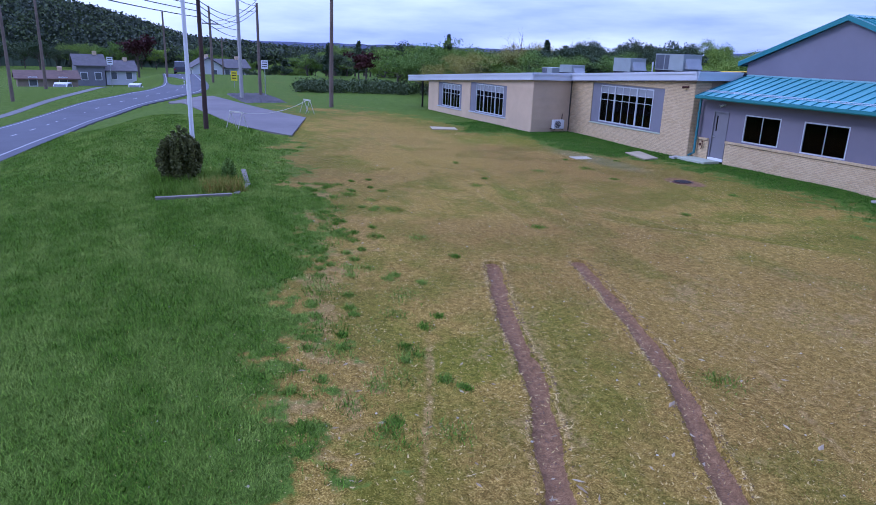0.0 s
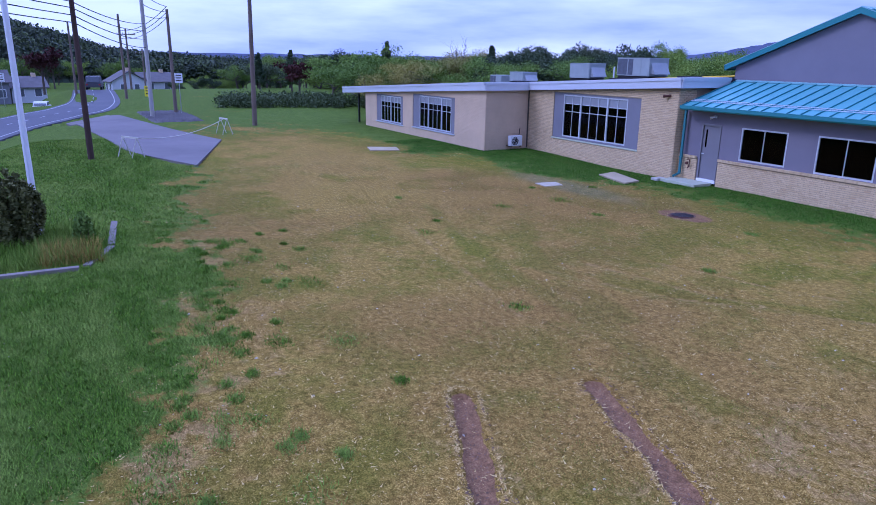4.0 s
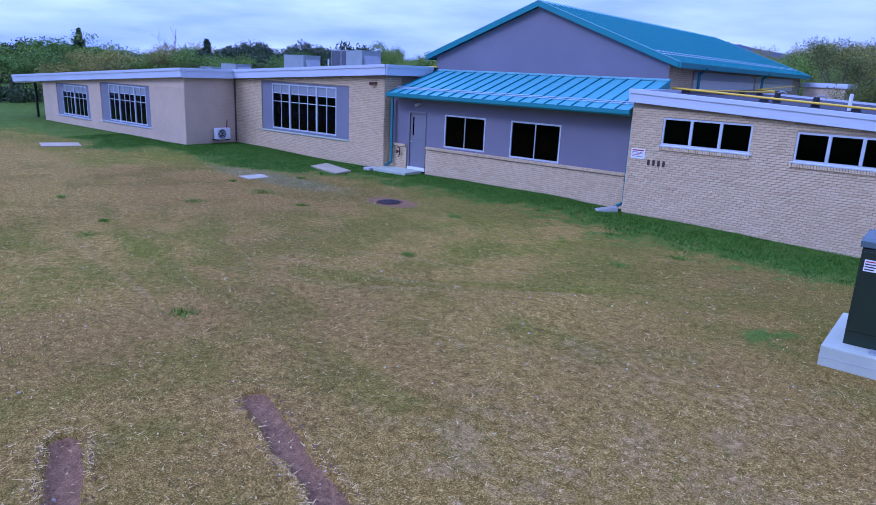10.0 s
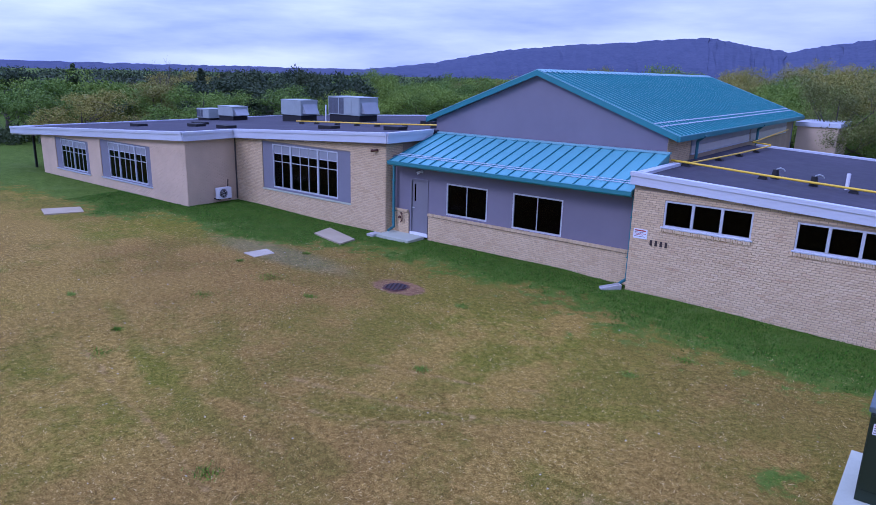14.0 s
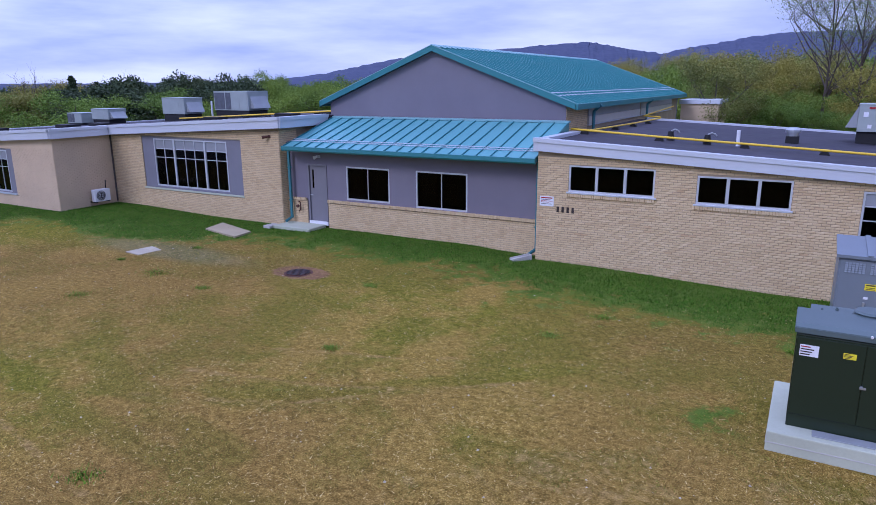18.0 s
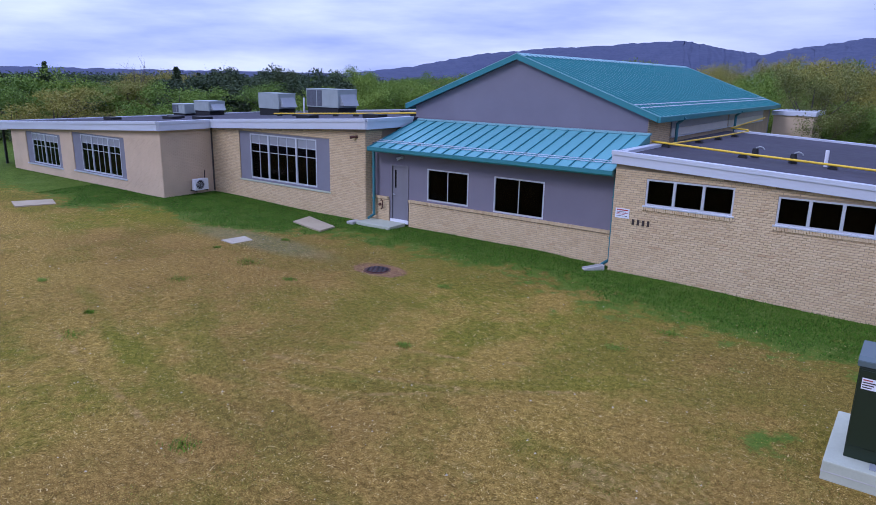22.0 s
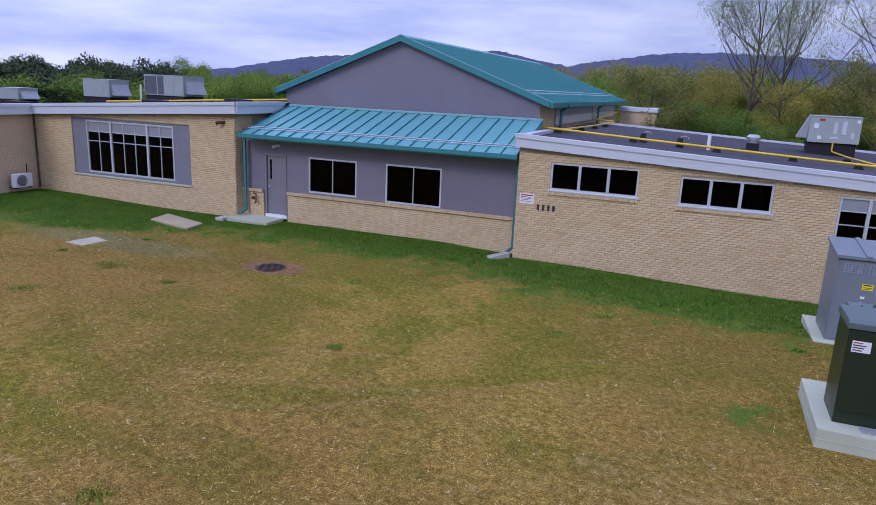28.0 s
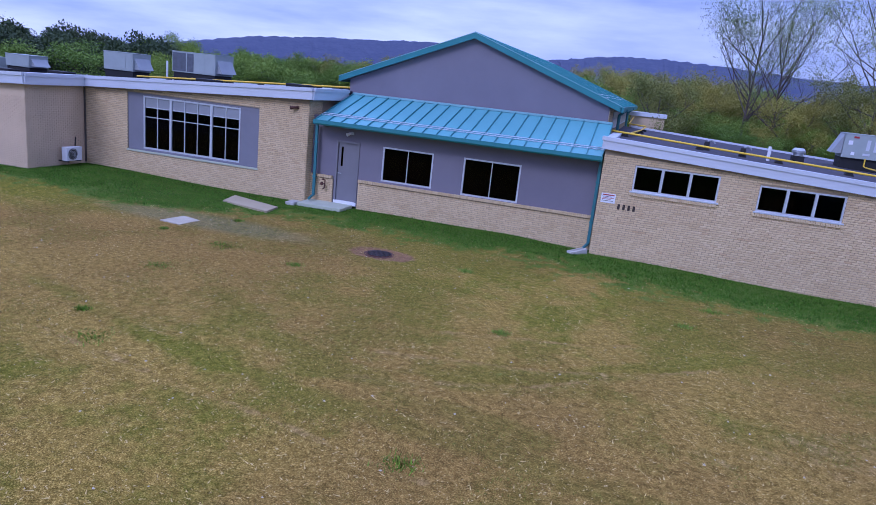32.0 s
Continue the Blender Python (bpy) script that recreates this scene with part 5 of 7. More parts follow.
brickwork(wall, 0.0, 1.6, -0.541, lambda u: wing_top(WX1) - 0.38, WX1, [], axis="y", sign=1, seed=12)
bm = bmesh.new()
box(bm, 0.3, WX1 - 0.3, WY1 - 0.3, WY1, -0.3, wing_top(WX1) - 0.36)
part("rear_wall", bm, BEIGE, wall)
# unseen dark wall, added behind the wing panes
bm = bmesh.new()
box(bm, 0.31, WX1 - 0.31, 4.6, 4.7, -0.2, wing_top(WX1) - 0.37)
single("wall_wing_inner", bm, ROOM, "added dark wall closing the unseen room behind the wing windows", "wall", kind="structure")
sill_b = bmesh.new()
box(sill_b, -0.027, 0.027, -0.055, 0.05, -0.095, 0.0, 0.004)
sill_mesh = mesh_of("sill_brick", sill_b, BRICK_ONE)
for n_, (w_, cols, rows_, pt) in enumerate(((A, (1, 0, 1, 0, 1), (1,), False), (B, (1, 0, 1, 0, 1), (1,), False), (C, (1, 0, 1), (1.05, 0.40, 0.36), True), (D, (1,), (1.05, 0.40, 0.36), True))):
    win = window("window_%d" % (6 + n_), w_[0], w_[1], w_[2], w_[3], 0.0, cols, "aluminium-framed strip window with dark panes" if n_ < 2 else "aluminium-framed window with dark panes and a pale top", rows=rows_, bar=0.05, pale_top=pt, sill=0.05)
    u = w_[0] - 0.04
    while u < w_[1] + 0.04:
        s = new("sill_brick", sill_mesh)
        s.parent = wall
        s.location = (u, 0.0, w_[2] - 0.052)
        u += 0.066
# recess beyond the wing
bm = bmesh.new()
wall_slab(bm, WX1, 21.8, -0.6, lambda u: wing_top(u) - 0.36, 1.6, 1.9, [])
single("wall_recess", bm, GREY, "grey painted wall set back beside the wing", "wall", kind="structure")

roof = base("roof_wing", "flat dark membrane roof with a white metal edge", "roof", kind="structure")
part("roof_deck", slanted(-0.05, 22.0, -0.1, WY1, wing_top, 0.08, 0.33), MEMBRANE, roof)
fascia_x(roof, -0.10, 22.0, -0.12, wing_top, 0.38)
fascia_y(roof, 22.0, -0.12, WY1, wing_top(22.0), 0.38)
fascia_y(roof, -0.06, -0.12, 0.06, wing_top(0), 0.38, -1)
fascia_x(roof, 0.3, 22.0, WY1, wing_top, 0.38, 1)
bm = bmesh.new()
prism(bm, [(0.0, 3.60), (0.28, 3.56), (0.28, 3.66), (0.0, 3.66)], 0.1, GY0 + 0.0)
part("roof_curb", bm, WHITE_METAL, roof)

# ---------------------------------------------------------------- things by the wing
def text_on(parent, words, size, m, material, name="lettering"):
    cu = bpy.data.curves.new(name, "FONT")
    cu.body, cu.size, cu.align_x, cu.align_y, cu.extrude = words, size, "CENTER", "CENTER", 0.001
    tmp = bpy.data.objects.new(name, cu)
    me = bpy.data.meshes.new_from_object(tmp)
    bpy.data.objects.remove(tmp)
    me.materials.append(material)
    o = new(name, me)
    o.parent = parent
    o.matrix_basis = m
    return o


bm = bmesh.new()
box(bm, 7.10, 8.80, -9.16, -7.20, -0.25, 0.31, 0.02)
single("equipment_pad", bm, PALE_CONCRETE, "pale concrete pad carrying the green transformer", "concrete pad")
bm = bmesh.new()
box(bm, 7.094, 8.806, -9.166, -7.194, 0.135, 0.147)
single("pad_joint", bm, CONCRETE, "thin weathered casting line round the concrete pad", "concrete pad")

xf = base("transformer", "dark green pad-mounted transformer cabinet with a grey lid", "transformer", 7.33, -8.83, 0.31)
XW, XD, XH = 1.42, 0.80, 1.47
bm = bmesh.new()
box(bm, 0, XW, 0.0, XD, 0, 0.20, 0.006)
part("skirt", bm, XF_GREEN, xf)
bm = bmesh.new()
prism(bm, [(0.0, 0.203), (0.0, XH - 0.04), (0.02, XH), (XD, XH), (XD, 0.203)], 0.0, XW, "x")
part("tank", bm, XF_GREEN, xf)
for x0, x1 in ((0.012, 0.862), (0.872, XW - 0.012)):
    bm = bmesh.new()
    box(bm, x0, x1, -0.022, -0.002, 0.215, XH - 0.06, 0.008)
    part("door", bm, XF_GREEN, xf)
bm = bmesh.new()
prism(bm, [(-0.05, XH), (-0.05, XH + 0.085), (0.06, XH + 0.125), (XD + 0.02, XH + 0.125), (XD + 0.02, XH)], -0.03, XW + 0.03, "x")
bmesh.ops.bevel(bm, geom=bm.edges[:], offset=0.008, segments=2, affect="EDGES")
part("lid", bm, XF_LID, xf, "grey-green weathered lid")
bm = bmesh.new()
box(bm, 0.15, XW - 0.02, XD + 0.025, XD + 0.50, 0.2, XH + 0.06, 0.01)
part("rear_tank", bm, XF_LID, xf, "grey-green rear tank cover")
bm = bmesh.new()
rod(bm, (0.93, XD + 0.13, XH + 0.06), (0.93, XD + 0.13, XH + 0.11), 0.235, seg=28)
rod(bm, (0.93, XD + 0.13, XH + 0.11), (0.93, XD + 0.13, XH + 0.15), 0.20, seg=28)
rod(bm, (0.93, XD + 0.13, XH + 0.15), (0.93, XD + 0.13, XH + 0.175), 0.225, 0.19, seg=28)
part("hatch_cover", bm, XF_LID, xf)
for lx, ly in ((0.30, XD + 0.16), (0.50, XD + 0.30), (1.22, XD + 0.16), (1.34, XD + 0.20)):
    bm = bmesh.new()
    rod(bm, (lx, ly, XH + 0.06), (lx, ly, XH + 0.085), 0.024, seg=10)
    box(bm, lx - 0.015, lx + 0.015, ly - 0.012, ly + 0.012, XH + 0.085, XH + 0.11, 0.004)
    part("lifting_lug", bm, XF_LID, xf)
for x0, z0, w_, h_, mat, nm in ((0.06, XH - 0.34, 0.24, 0.17, WHITE, "white_label"), (0.60, XH - 0.29, 0.16, 0.085, YELLOW_LABEL, "yellow_label")):
    bm = bmesh.new()
    box(bm, x0, x0 + w_, -0.027, -0.0235, z0, z0 + h_)
    lab = part(nm, bm, mat, xf)
    for r in range(4):
        bm = bmesh.new()
        box(bm, x0 + 0.012, x0 + w_ * (0.55 + 0.1 * (r % 3)), -0.0295, -0.0275, z0 + h_ * (0.12 + 0.22 * r), z0 + h_ * (0.22 + 0.22 * r))
        part("print_bar", bm, RED if (mat is WHITE and r == 3) else INK, lab)
text_on(xf, "500", 0.095, pose(1.22, -0.0245, XH - 0.22, 90, 0, 0), YELLOW_LABEL)
bm = bmesh.new()
rod(bm, (0.867, -0.02, 0.80), (0.867, -0.05, 0.80), 0.02)
box(bm, 0.842, 0.922, -0.062, -0.05, 0.78, 0.815, 0.004)
part("handle", bm, GALV, xf, "padlocked metal handle")
bm = bmesh.new()
rod(bm, (0.90, -0.05, XH + 0.09), (0.90, -0.075, XH + 0.085), 0.018, seg=10)
part("lid_bolt", bm, WHITE, xf)
bm = bmesh.new()
box(bm, 0.35, 1.40, -0.22, -0.025, 0.003, 0.02, 0.004)
part("front_plate", bm, GALV_DULL, xf)

bm = bmesh.new()
box(bm, 7.70, 9.20, -4.10, -2.15, -0.4, 0.02, 0.01)
single("cabinet_pad", bm, PALE_CONCRETE, "pale concrete pad under the grey cabinet", "concrete pad")
cab = base("switch_cabinet", "tall blue-grey electrical cabinet with louvres", "electrical cabinet", 7.93, -3.85, 0.021)
bm = bmesh.new()
prism(bm, [(0.0, 0.0), (0.0, 1.80), (1.30, 1.92), (1.30, 0.0)], 0.0, 1.02, "x")
part("body", bm, CAB_GREY, cab)
bm = bmesh.new()
prism(bm, [(-0.08, 1.80), (-0.08, 1.86), (1.36, 1.99), (1.36, 1.93)], -0.05, 0.525, "x")
part("roof_sheet", bm, CAB_GREY, cab)
bm = bmesh.new()
prism(bm, [(-0.08, 1.80), (-0.08, 1.86), (1.36, 1.99), (1.36, 1.93)], 0.535, 1.07, "x")
part("roof_sheet", bm, CAB_GREY, cab)
bm = bmesh.new()
prism(bm, [(-0.085, 1.86), (-0.085, 1.89), (1.365, 2.02), (1.365, 1.99)], 0.48, 0.58, "x")
part("roof_joint", bm, CAB_GREY, cab)
bm = bmesh.new()
box(bm, 0.03, 0.99, -0.022, -0.002, 0.06, 1.75, 0.008)
part("door", bm, CAB_GREY, cab)
louvre = bmesh.new()
prism(louvre, [(-0.026, 0.0), (-0.044, 0.0), (-0.026, 0.03)], 0.0, 0.045, "x")
lm = mesh_of("louvre", louvre, CAB_GREY)
for half in (0.12, 0.56):
    for i in range(5):
        for j in range(6):
            o = new("louvre", lm)
            o.parent = cab
            o.location = (half + j * 0.06, 0.004, 1.50 + i * 0.045)
bm = bmesh.new()
box(bm, 0.50, 0.70, -0.030, -0.0235, 1.17, 1.30)
lab = part("yellow_label", bm, YELLOW_LABEL, cab)
for z_ in (1.19, 1.22, 1.262):
    bm = bmesh.new()
    box(bm, 0.52, 0.68, -0.033, -0.0305, z_, z_ + (0.012 if z_ < 1.25 else 0.026))
    part("print_bar", bm, INK, lab)
bm = bmesh.new()
box(bm, 0.50, 0.58, -0.030, -0.0235, 0.98, 1.03)
part("white_label", bm, WHITE, cab)
bm = bmesh.new()
rod(bm, (0.52, -0.02, 0.90), (0.52, -0.06, 0.90), 0.02)
box(bm, 0.50, 0.54, -0.075, -0.06, 0.80, 0.92, 0.005)
part("handle", bm, GALV, cab)
meter = base("meter_box", "grey electricity meter box on the cabinet side", "electric meter", 8.95, -3.45, 0.72)
bm = bmesh.new()
box(bm, 0.003, 0.17, 0, 0.26, 0, 0.62, 0.01)
part("box", bm, CAB_GREY, meter)
bm = bmesh.new()
rod(bm, (0.17, 0.13, 0.45), (0.26, 0.13, 0.45), 0.085, seg=16)
part("glass_dome", bm, WHITE, meter)
bm = bmesh.new()
pipe(bm, [(0.08, 0.13, 0.0), (0.08, 0.13, -0.78)], 0.03)
part("conduit", bm, CAB_GREY, meter)

# sign and number on the wall
sign = base("wall_sign", "small white notice with red heading on tan brick", "sign", 0.10, -0.012, 1.62)
bm = bmesh.new()
box(bm, 0, 0.44, -0.012, 0, 0, 0.30, 0.003)
part("board", bm, WHITE, sign)
for k, (z_, w_, mt) in enumerate(((0.235, 0.36, RED), (0.19, 0.30, INK), (0.15, 0.36, RED), (0.11, 0.26, RED), (0.06, 0.34, INK))):
    bm = bmesh.new()
    box(bm, 0.04, 0.04 + w_, -0.0145, -0.0122, z_, z_ + (0.035 if k == 0 else 0.014))
    part("print_bar", bm, mt, sign)
num = base("wall_number", "row of dark metal numerals shown as plain bars", "number plate", 0.64, -0.012, 1.46)
for k in range(4):
    bm = bmesh.new()
    box(bm, k * 0.155, k * 0.155 + 0.075, -0.018, 0.0, 0, 0.17, 0.006)
    part("numeral_bar", bm, INK, num)
lampd = base("wall_lamp", "small grey floodlight under the eave above the door", "wall lamp", -8.75, Y_ENTRY, 2.66)
bm = bmesh.new()
box(bm, -0.06, 0.06, -0.05, 0, -0.05, 0.05, 0.01)
part("bracket", bm, GALV, lampd)
bm = bmesh.new()
rod(bm, (-0.05, -0.05, 0.0), (-0.15, -0.16, -0.06), 0.04, 0.065, 12)
part("lamp_head", bm, WHITE, lampd)
lampp = base("wall_lamp", "small rusty floodlight bracket on the tan brick pier", "wall lamp", -10.75, Y_CLASS, 3.35)
bm = bmesh.new()
box(bm, -0.05, 0.05, -0.05, 0, -0.05, 0.05, 0.01)
part("bracket", bm, RUST, lampp)
bm = bmesh.new()
rod(bm, (0.0, -0.05, 0.0), (-0.2, -0.2, -0.03), 0.04, 0.06, 12)
part("lamp_head", bm, RUST, lampp)
gas = base("gas_meter", "small rusty pipework fitting beside the grey door", "pipe fitting", -9.75, Y_ENTRY - 0.05, 0.85)
bm = bmesh.new()
pipe(bm, [(0, 0, 0.05), (0, -0.1, 0.05), (0.12, -0.12, 0.05), (0.12, -0.12, -0.22), (0.05, -0.12, -0.3)], 0.022)
part("pipework", bm, RUST, gas)
bm = bmesh.new()
rod(bm, (0.02, -0.12, -0.1), (0.02, -0.18, -0.1), 0.06, seg=12)
part("valve", bm, RUST, gas)

ac = base("heat_pump", "white outdoor heat pump unit bracketed to the bay wall", "air conditioner", X_JOG + 0.36, -0.95, 0.36, 90)
bm = bmesh.new()
box(bm, -0.36, 0.36, -0.13, 0.13, 0.0, 0.52, 0.02)
part("casing", bm, WHITE, ac)
bm = bmesh.new()
rod(bm, (-0.09, -0.13, 0.26), (-0.09, -0.15, 0.26), 0.21, seg=24)
part("fan_grille", bm, DARK_METAL, ac)
for r_ in (0.06, 0.12, 0.18):
    bm = bmesh.new()
    pts = [(-0.09 + r_ * math.cos(t), -0.155, 0.26 + r_ * math.sin(t)) for t in [k * math.pi / 10 for k in range(21)]]
    pipe(bm, pts, 0.006, 5)
    part("grille_ring", bm, WHITE, ac)
for x_ in (-0.28, 0.28):
    bm = bmesh.new()
    box(bm, x_ - 0.02, x_ + 0.02, -0.13, 0.36, -0.05, -0.002)
    part("wall_bracket", bm, DARK_METAL, ac)
bm = bmesh.new()
pipe(bm, [(X_JOG + 0.20, -0.58, 0.62), (X_JOG + 0.05, -0.48, 0.85), (X_JOG + 0.05, -0.45, 1.2)], 0.022)
single("refrigerant_pipe", bm, DARK_METAL, "dark insulated pipe rising up the brick wall", "pipe")
bm = bmesh.new()
rod(bm, (X_JOG + 0.06, Y_CLASS - 0.06, 0.2), (X_JOG + 0.06, Y_CLASS - 0.06, 3.3), 0.035)
single("corner_pipe", bm, BARK, "thin brown rain pipe in the wall corner", "pipe")

# slabs and drain in the lawn
def slab(name, pts, z0, z1, mat, label, category):
    bm = bmesh.new()
    lo = [bm.verts.new((x, y, z0)) for x, y in pts]
    hi = [bm.verts.new((x, y, z1)) for x, y in pts]
    bm.faces.new(hi)
    for k in range(len(pts)):
        bm.faces.new((lo[k], lo[(k + 1) % len(pts)], hi[(k + 1) % len(pts)], hi[k]))
    bmesh.ops.recalc_face_normals(bm, faces=bm.faces)
    bmesh.ops.bevel(bm, geom=list(hi[0].link_faces[0].edges), offset=0.008, segments=1, affect="EDGES")
    return single(name, bm, mat, label, category)


slab("stone_slab", [(-12.3, -1.97), (-10.3, -2.47), (-10.4, -1.58), (-12.55, -0.88)], -0.1, 0.06, STONE_SLAB, "tan concrete slab lying in green grass", "slab")
slab("stone_slab", [(-24.5, -7.2), (-23.2, -7.6), (-22.6, -6.2), (-23.8, -5.8)], -0.1, 0.06, STONE_SLAB, "pale slab lying in the lawn", "slab")
slab("stone_slab", [(-11.85, -5.7), (-11.1, -5.8), (-11.0, -5.0), (-11.7, -4.8)], -0.1, 0.05, FIELD_STONE, "small pale stone patch in the lawn", "slab")
drain = base("storm_drain", "rusty round storm drain grate sunk in the lawn", "drain", -5.25, -5.0, 0.0)
bm = bmesh.new()
rod(bm, (0, 0, -0.12), (0, 0, 0.03), 0.42, seg=28)
part("rim", bm, RUST, drain)
bm = bmesh.new()
rod(bm, (0, 0, 0.03), (0, 0, 0.045), 0.34, seg=28)
part("cover", bm, RUST, drain)
for k in range(-3, 4):
    bm = bmesh.new()
    hw = math.sqrt(0.33 ** 2 - (k * 0.09) ** 2)
    box(bm, -hw, hw, k * 0.09 - 0.02, k * 0.09 + 0.02, 0.0455, 0.056)
    part("bar", bm, DARK_METAL, drain)
sp = base("splash_block", "pale concrete splash block under the downspout", "splash block", -0.30, -0.28, -0.07, -42)
bm = bmesh.new()
prism(bm, [(-0.40, -0.05), (-0.40, 0.02), (0.25, 0.10), (0.25, -0.05)], -0.12, 0.12, "x")
prism(bm, [(-0.40, 0.021), (-0.40, 0.06), (0.25, 0.15), (0.25, 0.101)], -0.12, -0.085, "x")
prism(bm, [(-0.40, 0.021), (-0.40, 0.06), (0.25, 0.15), (0.25, 0.101)], 0.085, 0.12, "x")
box(bm, -0.084, 0.084, 0.21, 0.25, 0.09, 0.15)
part("trough", bm, CONCRETE, sp)
bm = bmesh.new()
box(bm, -10.62, -10.29, -0.7, -0.2, -0.05, 0.10, 0.02)
single("step_block", bm, CONCRETE, "grey concrete block beside the doorstep", "concrete block")

# ---------------------------------------------------------------- roof equipment
def rooftop_unit(name, x, y, z, w, d, h, turn, label, hood=True, coil=True, curb=0.18):
    u = base(name, label, "rooftop unit", x, y, z, turn)
    bm = bmesh.new()
    box(bm, -w / 2 + 0.05, w / 2 - 0.05, -d / 2 + 0.05, d / 2 - 0.05, -0.1, curb)
    part("curb", bm, BLACK, u)
    bm = bmesh.new()
    box(bm, -w / 2, w / 2, -d / 2, d / 2, curb, curb + h, 0.015)
    part("casing", bm, UNIT_GREY, u)
    bm = bmesh.new()
    box(bm, -w / 2 - 0.02, w / 2 + 0.02, -d / 2 - 0.02, d / 2 + 0.02, curb + h, curb + h + 0.03, 0.008)
    part("top_sheet", bm, UNIT_GREY, u)
    if coil:
        for a, b in ((-0.48, -0.18), (-0.15, 0.0)):
            bm = bmesh.new()
            box(bm, a * w, b * w, -d / 2 - 0.012, -d / 2 - 0.002, curb + 0.06, curb + h - 0.05)
            part("coil_panel", bm, COIL, u)
    for a, b in ((0.04, 0.25), (0.28, 0.47)):
        bm = bmesh.new()
        box(bm, a * w, b * w, -d / 2 - 0.012, -d / 2 - 0.002, curb + 0.05, curb + h - 0.05, 0.003)
        part("access_panel", bm, UNIT_GREY, u)
    if hood:
        bm = bmesh.new()
        prism(bm, [(0, curb + 0.75 * h), (0, curb + 0.12 * h), (0.32, curb + 0.12 * h)], -d * 0.4, d * 0.4)
        for v in bm.verts:
            v.co.x += w / 2
        part("intake_hood", bm, GALV_DULL, u)
    return u


rooftop_unit("rooftop_unit", -21.75, 9.8, left_top(-21.75) - 0.06, 2.6, 1.6, 1.02, 0, "large grey rooftop air handler with dark coil panels", curb=0.42)
rooftop_unit("rooftop_unit", -26.5, 9.7, left_top(-26.5) - 0.06, 1.9, 1.4, 0.92, 0, "grey rooftop air handler with an intake hood", coil=False, curb=0.40)
rooftop_unit("rooftop_unit", -35.8, 9.4, left_top(-35.8) - 0.06, 1.5, 1.3, 0.62, 0, "grey rooftop air handler with coil panels", hood=False)
rooftop_unit("rooftop_unit", -33.4, 9.6, left_top(-33.4) - 0.06, 1.7, 1.3, 0.64, 0, "small grey rooftop unit with a sloping hood", coil=False, curb=0.32)
rt = base("rooftop_unit", "grey-green packaged rooftop unit on a black curb", "rooftop unit", 9.2, 8.7, wing_top(9.2) + 0.14, -4)
bm = bmesh.new()
box(bm, -0.75, 0.8, -0.55, 0.6, -0.32, 0.22)
part("curb", bm, BLACK, rt)
bm = bmesh.new()
box(bm, -0.75, 0.85, -0.65, 0.65, 0.22, 1.12, 0.012)
part("casing", bm, UNIT_GREY, rt)
bm = bmesh.new()
box(bm, -0.77, 0.87, -0.67, 0.67, 1.12, 1.15, 0.006)
part("top_sheet", bm, UNIT_GREY, rt)
bm = bmesh.new()
prism(bm, [(-0.76, 1.10), (-0.76, 0.35), (-1.10, 0.35)], -0.55, 0.55)
part("intake_hood", bm, GALV_DULL, rt)
for x_, z_, w_, h_, mt in ((-0.46, 0.98, 0.18, 0.07, RED), (0.02, 0.55, 0.12, 0.40, ALU), (0.28, 0.52, 0.14, 0.46, ALU), (-0.60, 0.72, 0.14, 0.16, WHITE), (-0.05, 0.36, 0.24, 0.08, ALU), (0.58, 0.40, 0.10, 0.22, ALU), (0.70, 0.95, 0.1, 0.1, WHITE), (-0.45, 0.34, 0.12, 0.12, WHITE)):
    bm = bmesh.new()
    box(bm, x_, x_ + w_, -0.664, -0.652, z_, z_ + h_)
    part("access_panel" if mt is ALU else "label_plate", bm, mt, rt)

# yellow gas pipe on blocks
gp = base("gas_pipe", "yellow gas pipe on black roof blocks over the wing", "gas pipe", 0, 0, 0)
bm = bmesh.new()
pz = lambda x: wing_top(x) + 0.05
pipe(bm, [(-0.1, 3.3, pz(-0.1)), (3.0, 3.0, pz(3)), (6.0, 2.95, pz(6)), (9.3, 2.9, pz(9.3)), (11.4, 3.0, pz(11.4)), (14.0, 3.2, pz(14))], 0.035, 10)
part("main_pipe", bm, YELLOW, gp)
bm = bmesh.new()
pipe(bm, [(0.55, 3.24, pz(0.55)), (0.85, 8.0, pz(0.85)), (1.0, 12.6, pz(1.0)), (1.0, 12.6, pz(1.0) + 0.05), (0.2, 12.9, pz(1.0) + 0.08), (0.2, 20.0, 3.95)], 0.03, 8)
part("branch_pipe", bm, YELLOW, gp)
bm = bmesh.new()
pipe(bm, [(9.8, 2.9, pz(9.8)), (9.75, 3.2, pz(9.8) + 0.02), (9.3, 5.6, pz(9.3) + 0.03), (9.2, 7.6, pz(9.2) + 0.03), (9.2, 7.9, pz(9.2) + 0.06), (9.2, 7.9, pz(9.2) + 0.34)], 0.025, 8)
part("drop_pipe", bm, YELLOW, gp)
bm = bmesh.new()
prism(bm, [(-0.14, 0.0), (0.14, 0.0), (0.09, 0.10), (-0.09, 0.10)], -0.09, 0.09)
blk = mesh_of("support_block", bm, BLACK)
